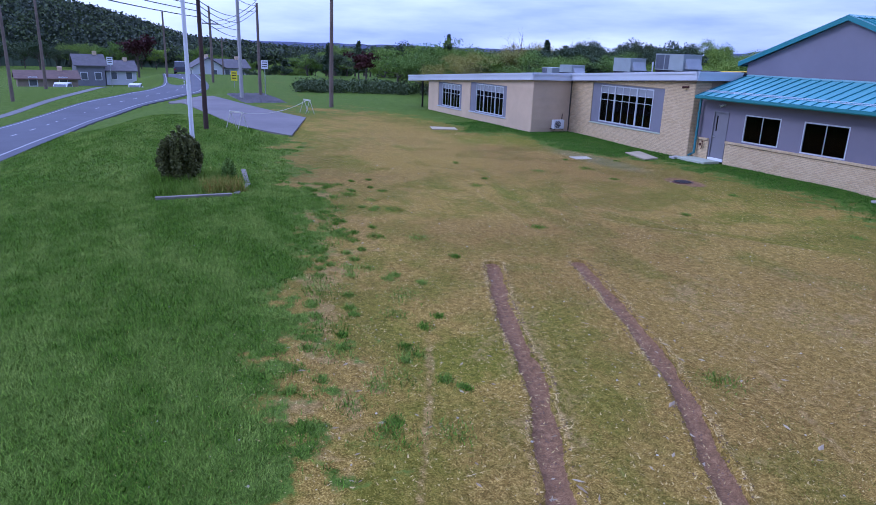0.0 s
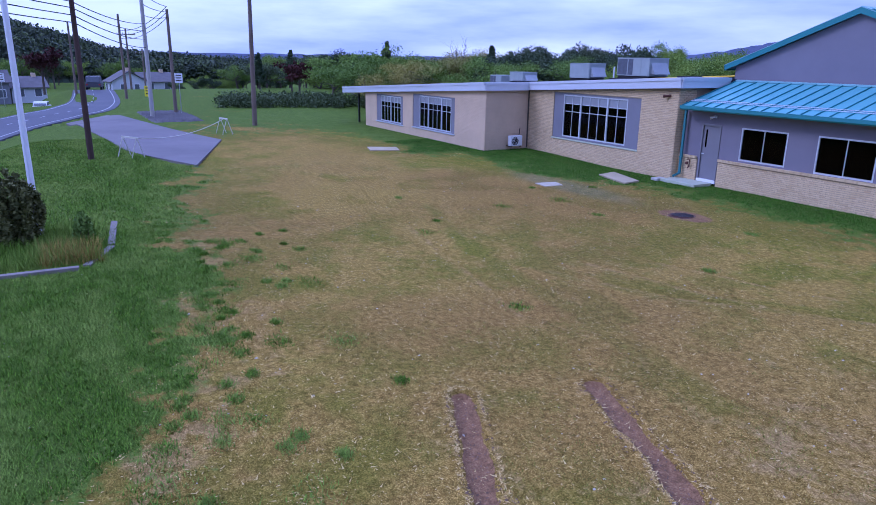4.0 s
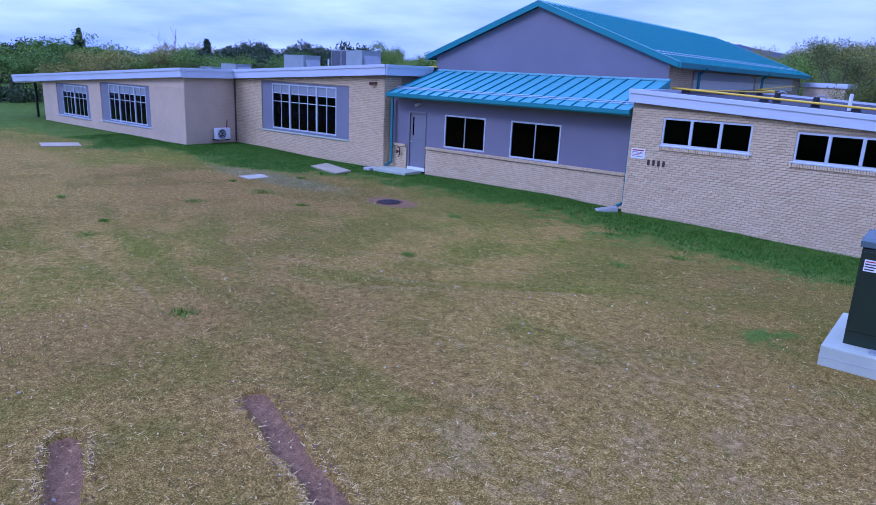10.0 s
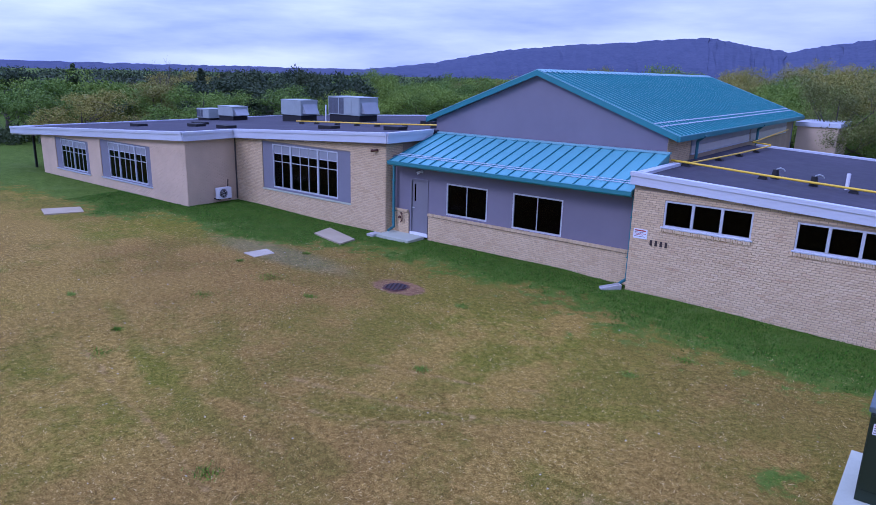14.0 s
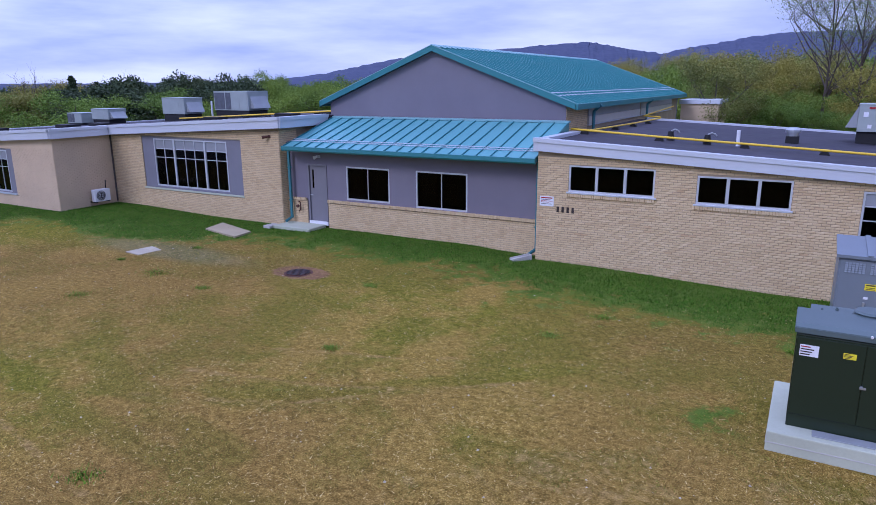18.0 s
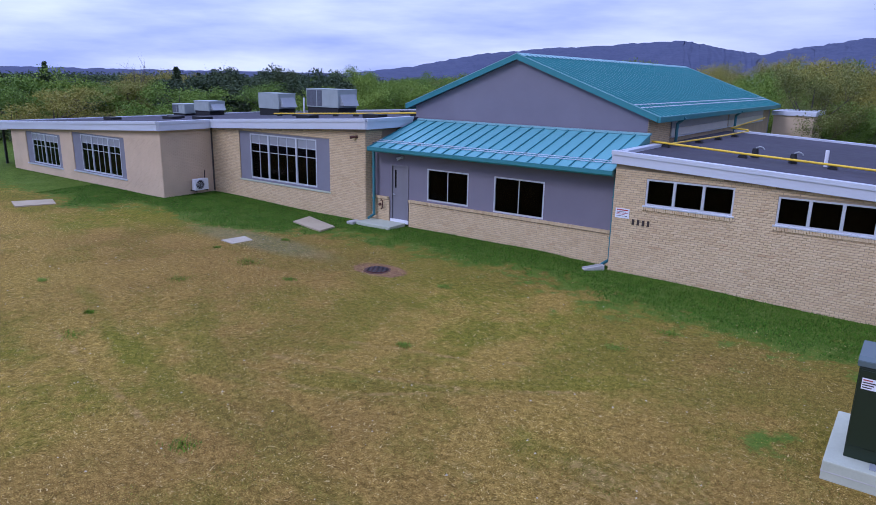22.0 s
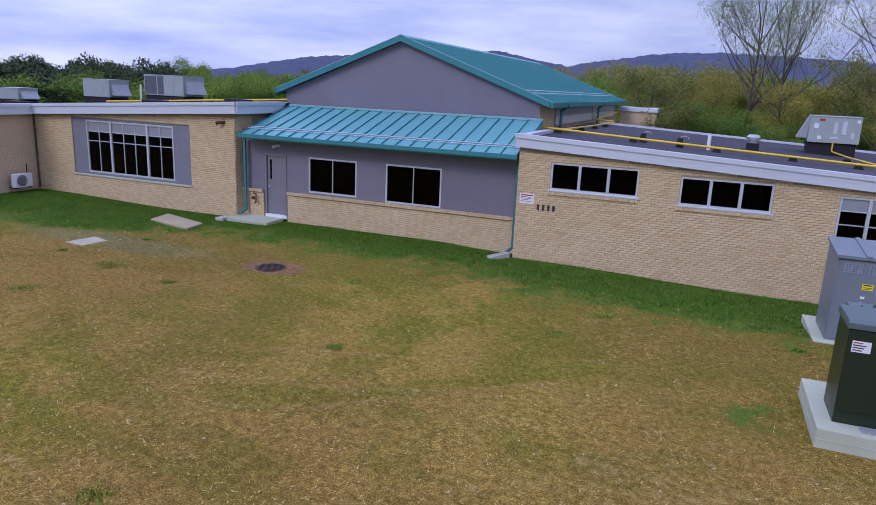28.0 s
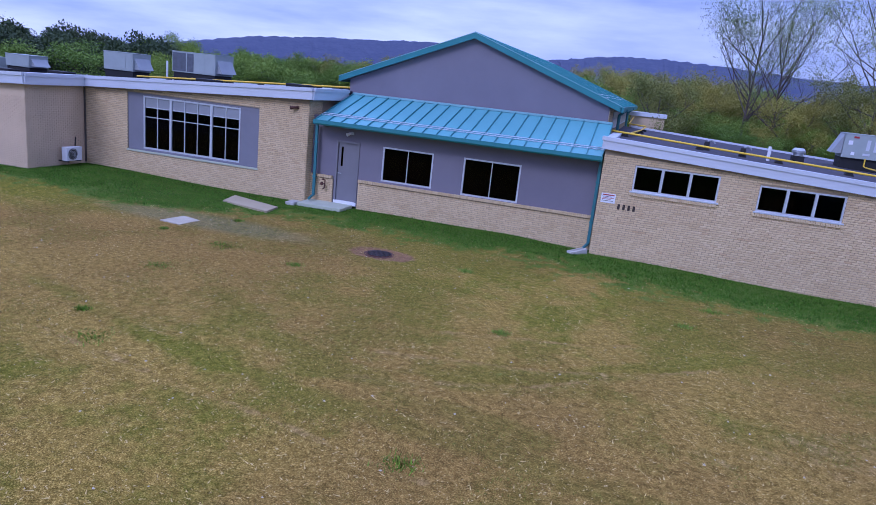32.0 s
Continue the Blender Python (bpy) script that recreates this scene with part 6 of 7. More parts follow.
for x_, y_ in ((0.4, 3.24), (2.9, 3.0), (5.4, 2.95), (7.5, 2.93), (9.2, 2.9), (11.0, 2.97), (0.72, 6.0), (0.85, 8.2), (0.95, 10.4), (9.3, 5.4)):
    o = new("support_block", blk)
    o.parent = gp
    o.location = (x_, y_, wing_top(x_) - 0.085)
gl = base("gas_pipe", "yellow gas pipe on black roof blocks beside the air handlers", "gas pipe", 0, 0, 0)
lz = lambda x: left_top(x) + 0.08
bm = bmesh.new()
pipe(bm, [(-10.6, 4.6, lz(-10.6)), (-15.0, 4.8, lz(-15)), (-20.0, 6.0, lz(-20)), (-23.2, 6.6, lz(-23.2))], 0.035, 10)
part("main_pipe", bm, YELLOW, gl)
for x_ in (-11.5, -13.3, -15.2, -17.0, -18.9, -21.0, -22.6):
    o = new("support_block", blk)
    o.parent = gl
    o.location = (x_, np.interp(-x_, [10.6, 15, 20, 23.2], [4.6, 4.8, 6.0, 6.6]), left_top(x_) - 0.065)
for x_, y_ in ((-12.2, 2.8), (-13.5, 9.5), (-16.2, 2.6), (-26.2, 2.0), (-30.5, 1.0), (-22.3, 1.2), (-28.6, 3.8), (-14.6, 8.3)):
    bm = bmesh.new()
    box(bm, x_ - 0.45, x_ + 0.45, y_ - 0.3, y_ + 0.3, left_top(x_) - 0.075, left_top(x_) + 0.1, 0.02)
    single("roof_curb", bm, BLACK, "low black rubber-wrapped roof curb", "roof curb")
for x_, y_ in ((3.15, 3.9), (4.3, 3.6)):
    v = base("roof_vent", "black pipe boot with a pale curved cap on the roof", "roof vent", x_, y_ - 0.4, wing_top(x_) - 0.085)
    bm = bmesh.new()
    rod(bm, (0, 0, 0), (0, 0, 0.30), 0.13, 0.08, 12)
    part("boot", bm, BLACK, v)
    bm = bmesh.new()
    pipe(bm, [(0, 0, 0.22), (0.03, 0, 0.32), (0.12, 0.02, 0.36), (0.22, 0.04, 0.32), (0.26, 0.05, 0.26)], 0.022, 8)
    part("gooseneck", bm, GALV_DULL, v)
bm = bmesh.new()
rod(bm, (5.15, 3.5, wing_top(5.15) - 0.09), (5.15, 3.5, wing_top(5.15) + 0.40), 0.055, seg=14)
single("vent_pipe", bm, WHITE, "white plastic vent pipe standing on the roof", "vent pipe")
bm = bmesh.new()
rod(bm, (11.3, 5.4, wing_top(11.3) - 0.09), (11.3, 5.4, wing_top(11.3) + 0.40), 0.045, seg=14)
single("vent_pipe", bm, WHITE, "white plastic vent pipe standing on the roof", "vent pipe")
bm = bmesh.new()
rod(bm, (-23.6, 9.3, left_top(-23.6) - 0.07), (-23.6, 9.3, left_top(-23.6) + 0.95), 0.05, seg=14)
single("vent_pipe", bm, WHITE, "tall white vent pipe between the air handlers", "vent pipe")
fan = base("exhaust_fan", "galvanised mushroom exhaust fan on a black curb", "exhaust fan", 6.55, 6.2, wing_top(6.55) - 0.085)
bm = bmesh.new()
box(bm, -0.2, 0.2, -0.2, 0.2, 0, 0.24, 0.01)
part("curb", bm, BLACK, fan)
bm = bmesh.new()
rod(bm, (0, 0, 0.24), (0, 0, 0.36), 0.17, seg=20)
part("throat", bm, GALV, fan)
bm = bmesh.new()
rod(bm, (0, 0, 0.36), (0, 0, 0.44), 0.235, seg=20)
rod(bm, (0, 0, 0.44), (0, 0, 0.52), 0.225, 0.16, seg=20)
part("hood", bm, GALV, fan)

# ---------------------------------------------------------------- flagpole bed and poles
fp = base("flagpole", "tall white-painted flagpole standing in a planted bed", "flagpole", -10.85, -22.5, 0)
bm = bmesh.new()
rod(bm, (0, 0, -0.3), (0, 0, 10.5), 0.085, 0.05, 16)
part("shaft", bm, WHITE, fp)
bm = bmesh.new()
box(bm, -0.03, 0.03, -0.13, -0.08, 1.3, 1.5, 0.01)
rod(bm, (0, -0.12, 1.28), (0, -0.12, 1.55), 0.012)
part("cleat", bm, DARK_METAL, fp)
bm = bmesh.new()
pipe(bm, [(0.1, -0.06, 1.4), (0.11, -0.06, 10.3)], 0.006, 5)
part("halyard", bm, WHITE, fp)


def timber(name, a, b, w, h, label):
    d = Vector((b[0] - a[0], b[1] - a[1], 0))
    t = base(name, label, "timber edging", a[0], a[1], 0.0, math.degrees(math.atan2(d.y, d.x)), group="timbers round the bed")
    bm = bmesh.new()
    box(bm, 0, d.length, -w / 2, w / 2, -0.1, h, 0.015)
    part("beam", bm, TIMBER, t)
    return t


timber("timber_edging", (-7.45, -24.0), (-7.4, -21.75), 0.16, 0.13, "weathered grey timber edging the flagpole bed")
timber("timber_edging", (-7.6, -21.6), (-9.1, -20.95), 0.17, 0.09, "weathered grey timber edging the flagpole bed")
timber("timber_edging", (-9.3, -20.95), (-11.9, -20.65), 0.17, 0.08, "weathered grey timber edging the flagpole bed")
BED = lambda X, Y: smooth(0, 0.4, -7.65 - X) * smooth(0, 0.4, X + 11.9) * smooth(0, 0.4, -21.05 - Y) * smooth(0, 0.4, Y + 24.2)
blades("bed_grass", 14000, (-12.0, -7.6, -24.2, -20.8), BED, 0.12, 0.42, 0.010, 0.5, GRASS_GREEN, "tall uncut grass in the flagpole bed", 21)
blades("bed_straw", 2500, (-9.3, -7.7, -22.5, -21.2), BED, 0.15, 0.40, 0.010, 0.7, GRASS_DRY, "dry tan ornamental grass in the flagpole bed", 22)


def leaf_cloud(name, pts, size, material, seed, flat=0.6):
    """Many small leaves as folded quads round the given points."""
    rnd = np.random.RandomState(seed)
    n = len(pts)
    P = np.asarray(pts)
    a = rnd.rand(n, 3) - 0.5
    a /= np.linalg.norm(a, axis=1, keepdims=True)
    b = np.cross(a, rnd.rand(n, 3) - 0.5)
    b /= np.linalg.norm(b, axis=1, keepdims=True)
    s = size * (0.5 + rnd.rand(n, 1))
    v = np.stack([P - a * s, P + b * s * flat, P + a * s, P - b * s * flat], 1).reshape(-1, 3)
    me = bpy.data.meshes.new(name)
    me.vertices.add(4 * n)
    me.vertices.foreach_set("co", v.astype(np.float32).ravel())
    me.loops.add(4 * n)
    me.loops.foreach_set("vertex_index", np.arange(4 * n, dtype=np.int32))
    me.polygons.add(n)
    me.polygons.foreach_set("loop_start", np.arange(0, 4 * n, 4, dtype=np.int32))
    me.polygons.foreach_set("loop_total", np.full(n, 4, dtype=np.int32))
    me.update(calc_edges=True)
    me.materials.append(material)
    return me


def ball_points(rnd, n, centre, radius, hollow=0.5):
    d = rnd.randn(n, 3)
    d /= np.linalg.norm(d, axis=1, keepdims=True)
    r = (hollow + (1 - hollow) * rnd.rand(n, 1)) ** 0.7
    return np.asarray(centre) + d * r * np.asarray(radius)


def bush(name, x, y, w, h, n, material, label, seed, size=0.05):
    """Upright stems that fan out of one foot, leafy sprays round each, narrow below and widest above the middle."""
    rnd = np.random.RandomState(seed)
    b = base(name, label, "bush", x, y, 0)
    pts = []
    for k in range(30):
        a, t = k * 2.4 + 0.5 * rnd.rand(), math.sqrt((k + 0.5) / 30)
        lean = 0.44 * w * t
        top = h * (1.0 - 0.38 * t * t) * (0.88 + 0.18 * rnd.rand())
        foot = Vector((0.12 * w * t * math.cos(a), 0.12 * w * t * math.sin(a), -0.05))
        tip = Vector((lean * math.cos(a), lean * math.sin(a), top))
        if k % 3 == 0:
            bm = bmesh.new()
            rod(bm, foot, foot.lerp(tip, 0.85), 0.018, 0.006, 5)
            part("stem", bm, BARK, b)
        for j in range(7):
            v = 0.22 + 0.78 * j / 6
            c = foot.lerp(tip, v) + Vector((math.cos(a), math.sin(a), 0)) * (0.16 * w * t * math.sin(v * math.pi))
            r = w * (0.115 - 0.055 * v)
            pts.append(ball_points(rnd, n // 210, c, (r, r, h * 0.085), 0.1))
    o = new("foliage", leaf_cloud("foliage", np.concatenate(pts), size, material, seed))
    o.parent = b
    return b


bush("bush", -10.2, -23.0, 1.5, 1.8, 12000, LEAF_BUSH, "dense dark green evergreen bush in the flagpole bed", 31)
bush("bush", -9.6, -21.5, 0.5, 0.85, 1500, LEAF_SPRING, "small green bush in the flagpole bed", 32, 0.04)


def utility_pole(x, y, h, r, mat, label, arm=True, lean=0.0):
    p = base("utility_pole", label, "utility pole", x, y, float(bank(x, y)))
    bm = bmesh.new()
    rod(bm, (0, 0, -0.4), (lean, 0, h), r, r * 0.7, 12)
    part("shaft", bm, mat, p)
    if arm:
        bm = bmesh.new()
        box(bm, -0.06, 0.06, -1.2, 1.2, h - 0.8, h - 0.68)
        part("crossarm", bm, WOOD_POLE, p)
        for k in (-1.1, -0.4, 0.4, 1.1):
            bm = bmesh.new()
            rod(bm, (0, k, h - 0.68), (0, k, h - 0.5), 0.05, 0.03, 8)
            part("insulator", bm, GALV, p)
    return p


utility_pole(-25.4, -20.4, 7.0, 0.14, DARK_POLE, "dark brown wooden utility pole in the lawn", arm=False)
utility_pole(-47.6, -14.8, 10.8, 0.17, PALE_POLE, "tall pale grey utility pole beside the driveway", arm=False)
utility_pole(-51.3, -12.5, 8.1, 0.15, WOOD_POLE, "brown wooden utility pole beside the gravel", arm=False)
utility_pole(-38.6, -9.4, 9.0, 0.17, WOOD_POLE, "weathered leaning wooden pole on the lawn", arm=False, lean=0.5)
for x_, y_, h_ in ((-72, -14.1, 8.6), (-85.1, -18.3, 8.2), (-59.7, -30.6, 8.2), (-51.9, -32.5, 7.8), (-40.8, -35.2, 8.2), (-97.9, -10.8, 8.2), (-120.9, -6.1, 8.2)):
    utility_pole(x_, y_, h_, 0.15, WOOD_POLE, "distant wooden utility pole along the road", arm=x_ < -90)


def wire(a, b, sag, r=0.024):
    bm = bmesh.new()
    pts = []
    for k in range(13):
        t = k / 12
        p = Vector(a).lerp(Vector(b), t)
        p.z -= sag * 4 * t * (1 - t)
        pts.append(p)
    pipe(bm, pts, r, 4)
    return single("overhead_wire", bm, BLACK, "thin black overhead utility wire between poles", "cable", group="overhead wires")


for dz in (0.0, 0.25, 0.55, 0.85):
    wire((-47.6, -14.8, 6.8 - dz * 2), (-25.4, -20.4, 6.75 - dz), 0.25)
    wire((-25.4, -20.4, 6.75 - dz), (14, -36, 8.6 - dz), 0.5)
for dz in (0.0, 0.8, 1.6):
    wire((-47.6, -14.8, 9.0 - dz), (-51.3, -12.5, 8.3 - dz * 0.5), 0.15)
    wire((-51.3, -12.5, 8.3 - dz * 0.5), (-72, -14.1, 7.0 - dz * 0.5), 0.6)
wire((-38.4, -9.4, 9.3), (-47.6, -14.8, 10.4), 0.5)

# barricades, signs
for x_, y_, tn in ((-25.6, -18.7, 30), (-34.1, -12.5, 10)):
    b = base("barricade", "small weathered A-frame barricade at the driveway end", "barricade", x_, y_, 0, tn)
    for s in (-0.5, 0.5):
        for q in (-0.3, 0.3):
            bm = bmesh.new()
            rod(bm, (s + q * 0.3, q, -0.05), (s, 0, 0.95), 0.022, seg=6)
            part("leg", bm, CREAM, b)
    bm = bmesh.new()
    box(bm, -0.6, 0.6, -0.02, 0.02, 0.88, 0.96)
    part("rail", bm, CREAM, b)
bm = bmesh.new()
pipe(bm, [(-25.6 - 8.5 * k / 10, -18.7 + 6.2 * k / 10, 0.9 - 1.6 * (k / 10) * (1 - k / 10)) for k in range(11)], 0.02, 5)
single("barrier_tape", bm, CREAM, "pale barrier rope sagging between the barricades", "rope")


def road_sign(x, y, h, mat, label, diamond=False, board=(0.6, 0.75)):
    s = base("road_sign", label, "road sign", x, y, 0, 70)
    bm = bmesh.new()
    rod(bm, (0, 0, -0.2), (0, 0, h), 0.03, seg=8)
    part("post", bm, GALV, s)
    bm = bmesh.new()
    w_, h_ = board
    box(bm, -w_ / 2, w_ / 2, -0.05, -0.03, h - h_, h)
    o = part("board", bm, mat, s)
    for k in range(3):
        bm = bmesh.new()
        box(bm, -w_ * 0.35, w_ * 0.35, -0.056, -0.051, h - h_ * (0.25 + 0.27 * k), h - h_ * (0.15 + 0.27 * k))
        part("print_bar", bm, INK, o)
    return s


road_sign(-63.1, -13, 1.7, YELLOW_LABEL, "yellow and black chevron sign beside the road", board=(0.65, 1.0))
road_sign(-49.8, -12.3, 3.2, WHITE, "white route sign on a thin post")
road_sign(-65.4, -25, 2.8, WHITE, "white road sign on a thin post")

# ---------------------------------------------------------------- houses across the road
def house(x, y, w, d, h, rise, turn, wall_mat, roof_mat, storeys, label):
    hs = base("house", label, "house", x, y, float(bank(x, y)), turn)
    bm = bmesh.new()
    prism(bm, [(-d / 2, -0.5), (d / 2, -0.5), (d / 2, h), (0, h + rise), (-d / 2, h)], -w / 2, w / 2, "x")
    part("wall", bm, wall_mat, hs)
    for s in (-1, 1):
        bm = bmesh.new()
        e = d / 2 + 0.4
        k = rise / (d / 2)
        prism(bm, [(0, h + rise + 0.05), (s * e, h - 0.4 * k + 0.05), (s * e, h - 0.4 * k + 0.2), (0, h + rise + 0.2)], -w / 2 - 0.4, w / 2 + 0.4, "x")
        part("roof", bm, roof_mat, hs)
    n = max(2, int(w / 2.6))
    for st in range(storeys):
        for k in range(n):
            cx = -w / 2 + (k + 0.5) * w / n
            z0 = 0.9 + st * 2.8
            win = base("window", "", "", 0, 0, 0)
            win.parent = hs
            bm = bmesh.new()
            box(bm, cx - 0.55, cx + 0.55, -d / 2 - 0.06, -d / 2 - 0.003, z0, z0 + 1.3)
            f = part("window_frame", bm, WHITE, hs)
            bpy.data.objects.remove(win)
            bm = bmesh.new()
            box(bm, cx - 0.45, cx + 0.45, -d / 2 - 0.075, -d / 2 - 0.062, z0 + 0.1, z0 + 1.2)
            part("pane", bm, COIL, f)
    for st in range(storeys):
        for cy in (-d * 0.2, d * 0.2):
            z0 = 0.9 + st * 2.8
            bm = bmesh.new()
            box(bm, w / 2 + 0.003, w / 2 + 0.06, cy - 0.5, cy + 0.5, z0, z0 + 1.3)
            f = part("window_frame", bm, WHITE, hs)
            bm = bmesh.new()
            box(bm, w / 2 + 0.062, w / 2 + 0.075, cy - 0.4, cy + 0.4, z0 + 0.1, z0 + 1.2)
            part("pane", bm, COIL, f)
    bm = bmesh.new()
    box(bm, w * 0.2, w * 0.2 + 0.6, -0.3, 0.3, h + rise * 0.3, h + rise + 0.7)
    part("chimney", bm, BEIGE, hs)
    return hs


SHINGLE = plain("grey_shingles", (0.13, 0.12, 0.125), 0.9, var=0.2)
BROWN_SHINGLE = plain("brown_shingles", (0.13, 0.085, 0.07), 0.9, var=0.2)
TAN_SIDING = plain("tan_siding", (0.26, 0.205, 0.16), 0.8, var=0.1)
GREY_SIDING = plain("grey_siding", (0.20, 0.20, 0.23), 0.8, var=0.1)
SIDING = plain("white_siding", (0.58, 0.59, 0.62), 0.7, var=0.05)
house(-99.5, -33.5, 7.4, 5.7, 1.9, 0.9, 98, TAN_SIDING, BROWN_SHINGLE, 1, "low tan ranch house with a brown roof")
house(-116.1, -28.5, 4.2, 4.7, 3.3, 1.5, 100, GREY_SIDING, SHINGLE, 1, "grey two-storey house with a porch roof")
house(-119, -24.0, 4.8, 5.4, 2.4, 1.4, 100, SIDING, SHINGLE, 1, "white clapboard house with a grey roof")
house(-130.5, -8.2, 4.5, 6.0, 2.6, 1.7, 10, SIDING, SHINGLE, 1, "white gabled house at the road's end")
house(-136, -2.7, 6.0, 6.0, 2.4, 1.5, 100, SIDING, SHINGLE, 1, "white farmhouse with a grey gable roof")


def car(x, y, turn, length, width, height, paint, label, boot):
    """A car with its nose along its own x: body, glazed cabin, wheels, lamps."""
    c = base("car", label, "car", x, y, float(bank(x, y)) + 0.03, turn)
    L, W = length / 2, width / 2
    bm = bmesh.new()
    prism(bm, [(-L, 0.35), (-L, 0.85), (-L + 0.1, 0.95), (L - 0.9, 0.95), (L - 0.1, 0.80), (L, 0.6), (L, 0.35)], -W, W)
    bmesh.ops.bevel(bm, geom=bm.edges[:], offset=0.04, segments=2, affect="EDGES")
    part("body", bm, paint, c)
    bm = bmesh.new()
    prism(bm, [(-L + 0.05 + boot, 0.952), (-L + 0.3 + boot, height), (L - 1.9, height), (L - 1.1, 0.952)], -W + 0.12, W - 0.12)
    part("cabin", bm, paint, c)
    for s_ in (-1, 1):
        bm = bmesh.new()
        prism(bm, [(-L + 0.3 + boot, 1.02), (-L + 0.42 + boot, height - 0.1), (L - 1.95, height - 0.1), (L - 1.4, 1.02)], s_ * (W - 0.11) - 0.01, s_ * (W - 0.11) + 0.01)
        part("side_window", bm, COIL, c)
        for fx in (-L + 0.85, L - 0.85):
            bm = bmesh.new()
            rod(bm, (fx, s_ * (W - 0.22), 0.34), (fx, s_ * (W + 0.01), 0.34), 0.34, seg=18)
            tyre = part("wheel", bm, BLACK, c)
            bm = bmesh.new()
            rod(bm, (fx, s_ * (W + 0.011), 0.34), (fx, s_ * (W + 0.02), 0.34), 0.20, seg=14)
            part("rim", bm, GALV, tyre)
        for fx, mt, nm in ((-L, RED, "tail_lamp"), (L, WHITE, "headlamp")):
            bm = bmesh.new()
            box(bm, fx - 0.02, fx + 0.02, s_ * (W - 0.2) - 0.12, s_ * (W - 0.2) + 0.12, 0.62, 0.78, 0.01)
            part(nm, bm, mt, c)
    for x0, x1, nm in ((-L + 0.06 + boot, -L + 0.28 + boot, "rear_window"), (L - 1.10, L - 1.88, "windscreen")):
        bm = bmesh.new()
        k = 0.015 if x1 < x0 else -0.015
        prism(bm, [(x0 + k, 1.0), (x1 + k, height - 0.06), (x1 + 2 * k, height - 0.06), (x0 + 2 * k, 1.0)], -W + 0.2, W - 0.2)
        part(nm, bm, COIL, c)
    return c


CAR_GREY = plain("car_grey_paint", (0.10, 0.10, 0.115), 0.3, 0.4, var=0.05)
car(-95, -15.6, 172, 4.8, 1.9, 1.75, CAR_GREY, "grey estate car driving away along the road", 0.0)
car(-91, -22.2, -8, 4.4, 1.75, 1.45, WHITE, "white saloon car parked on the grass by the road", 0.7)
car(-84, -30.6, -20, 4.8, 1.85, 1.65, WHITE, "white pickup truck parked in front of the tan house", 1.5)

# ---------------------------------------------------------------- trees
def tree_thing(name, x, y, h, spread, n, leaf, size, label, seed, bare=0.25, trunk_r=0.16, forks=7, leafy=1.0, rise=1.0, twigs=2):
    rnd = np.random.RandomState(seed)
    t = base(name, label, "tree", x, y, 0)
    bm = bmesh.new()
    top = Vector((0.04 * h * rnd.randn(), 0.04 * h * rnd.randn(), h * 0.62))
    knots = [Vector((0, 0, -0.4)), Vector((0.3 * top.x, 0.3 * top.y, h * bare)), top]
    rod(bm, knots[0], knots[1], trunk_r, trunk_r * 0.8, 8)
    rod(bm, knots[1], knots[2], trunk_r * 0.8, trunk_r * 0.35, 7)
    ends = []
    for k in range(forks):
        s = knots[1].lerp(knots[2], rnd.rand() * 0.9)
        a = k * 2.4 + rnd.rand()
        L = spread * (0.55 + 0.45 * rnd.rand())
        e = s + Vector((L * math.cos(a), L * math.sin(a), rise * h * (0.14 + 0.26 * rnd.rand())))
        m = s.lerp(e, 0.5) + Vector((0.08 * L * rnd.randn(), 0.08 * L * rnd.randn(), -0.05 * h * rnd.rand()))
        rod(bm, s, m, trunk_r * 0.42, trunk_r * 0.28, 6)
        rod(bm, m, e, trunk_r * 0.28, trunk_r * 0.10, 5)
        ends += [e, m.lerp(e, 0.5)]
        for q in range(4):
            b = m.lerp(e, 0.2 + 0.8 * rnd.rand())
            c = b + Vector((0.45 * L * (rnd.rand() - 0.5) * 2, 0.45 * L * (rnd.rand() - 0.5) * 2, 0.12 * h * (0.4 + rnd.rand())))
            rod(bm, b, c, trunk_r * 0.14, trunk_r * 0.04, 4)
            ends.append(c)
            for w_ in range(twigs):
                d = c + Vector((0.2 * L * rnd.randn(), 0.2 * L * rnd.randn(), 0.05 * h * (0.5 + rnd.rand())))
                rod(bm, b.lerp(c, 0.6), d, trunk_r * 0.06, trunk_r * 0.02, 3)
                ends.append(d)
    ends.append(top + Vector((0, 0, 0.2 * h)))
    rod(bm, top, ends[-1], trunk_r * 0.35, 0.02, 5)
    part("trunk", bm, BARK, t)
    if n:
        pts = [ball_points(rnd, max(3, int(n / len(ends))), e, (spread * 0.22 * leafy, spread * 0.22 * leafy, h * 0.07 * leafy), 0.1) for e in ends]
        o = new("crown", leaf_cloud("crown", np.concatenate(pts), size, leaf, seed))
        o.parent = t
    return t


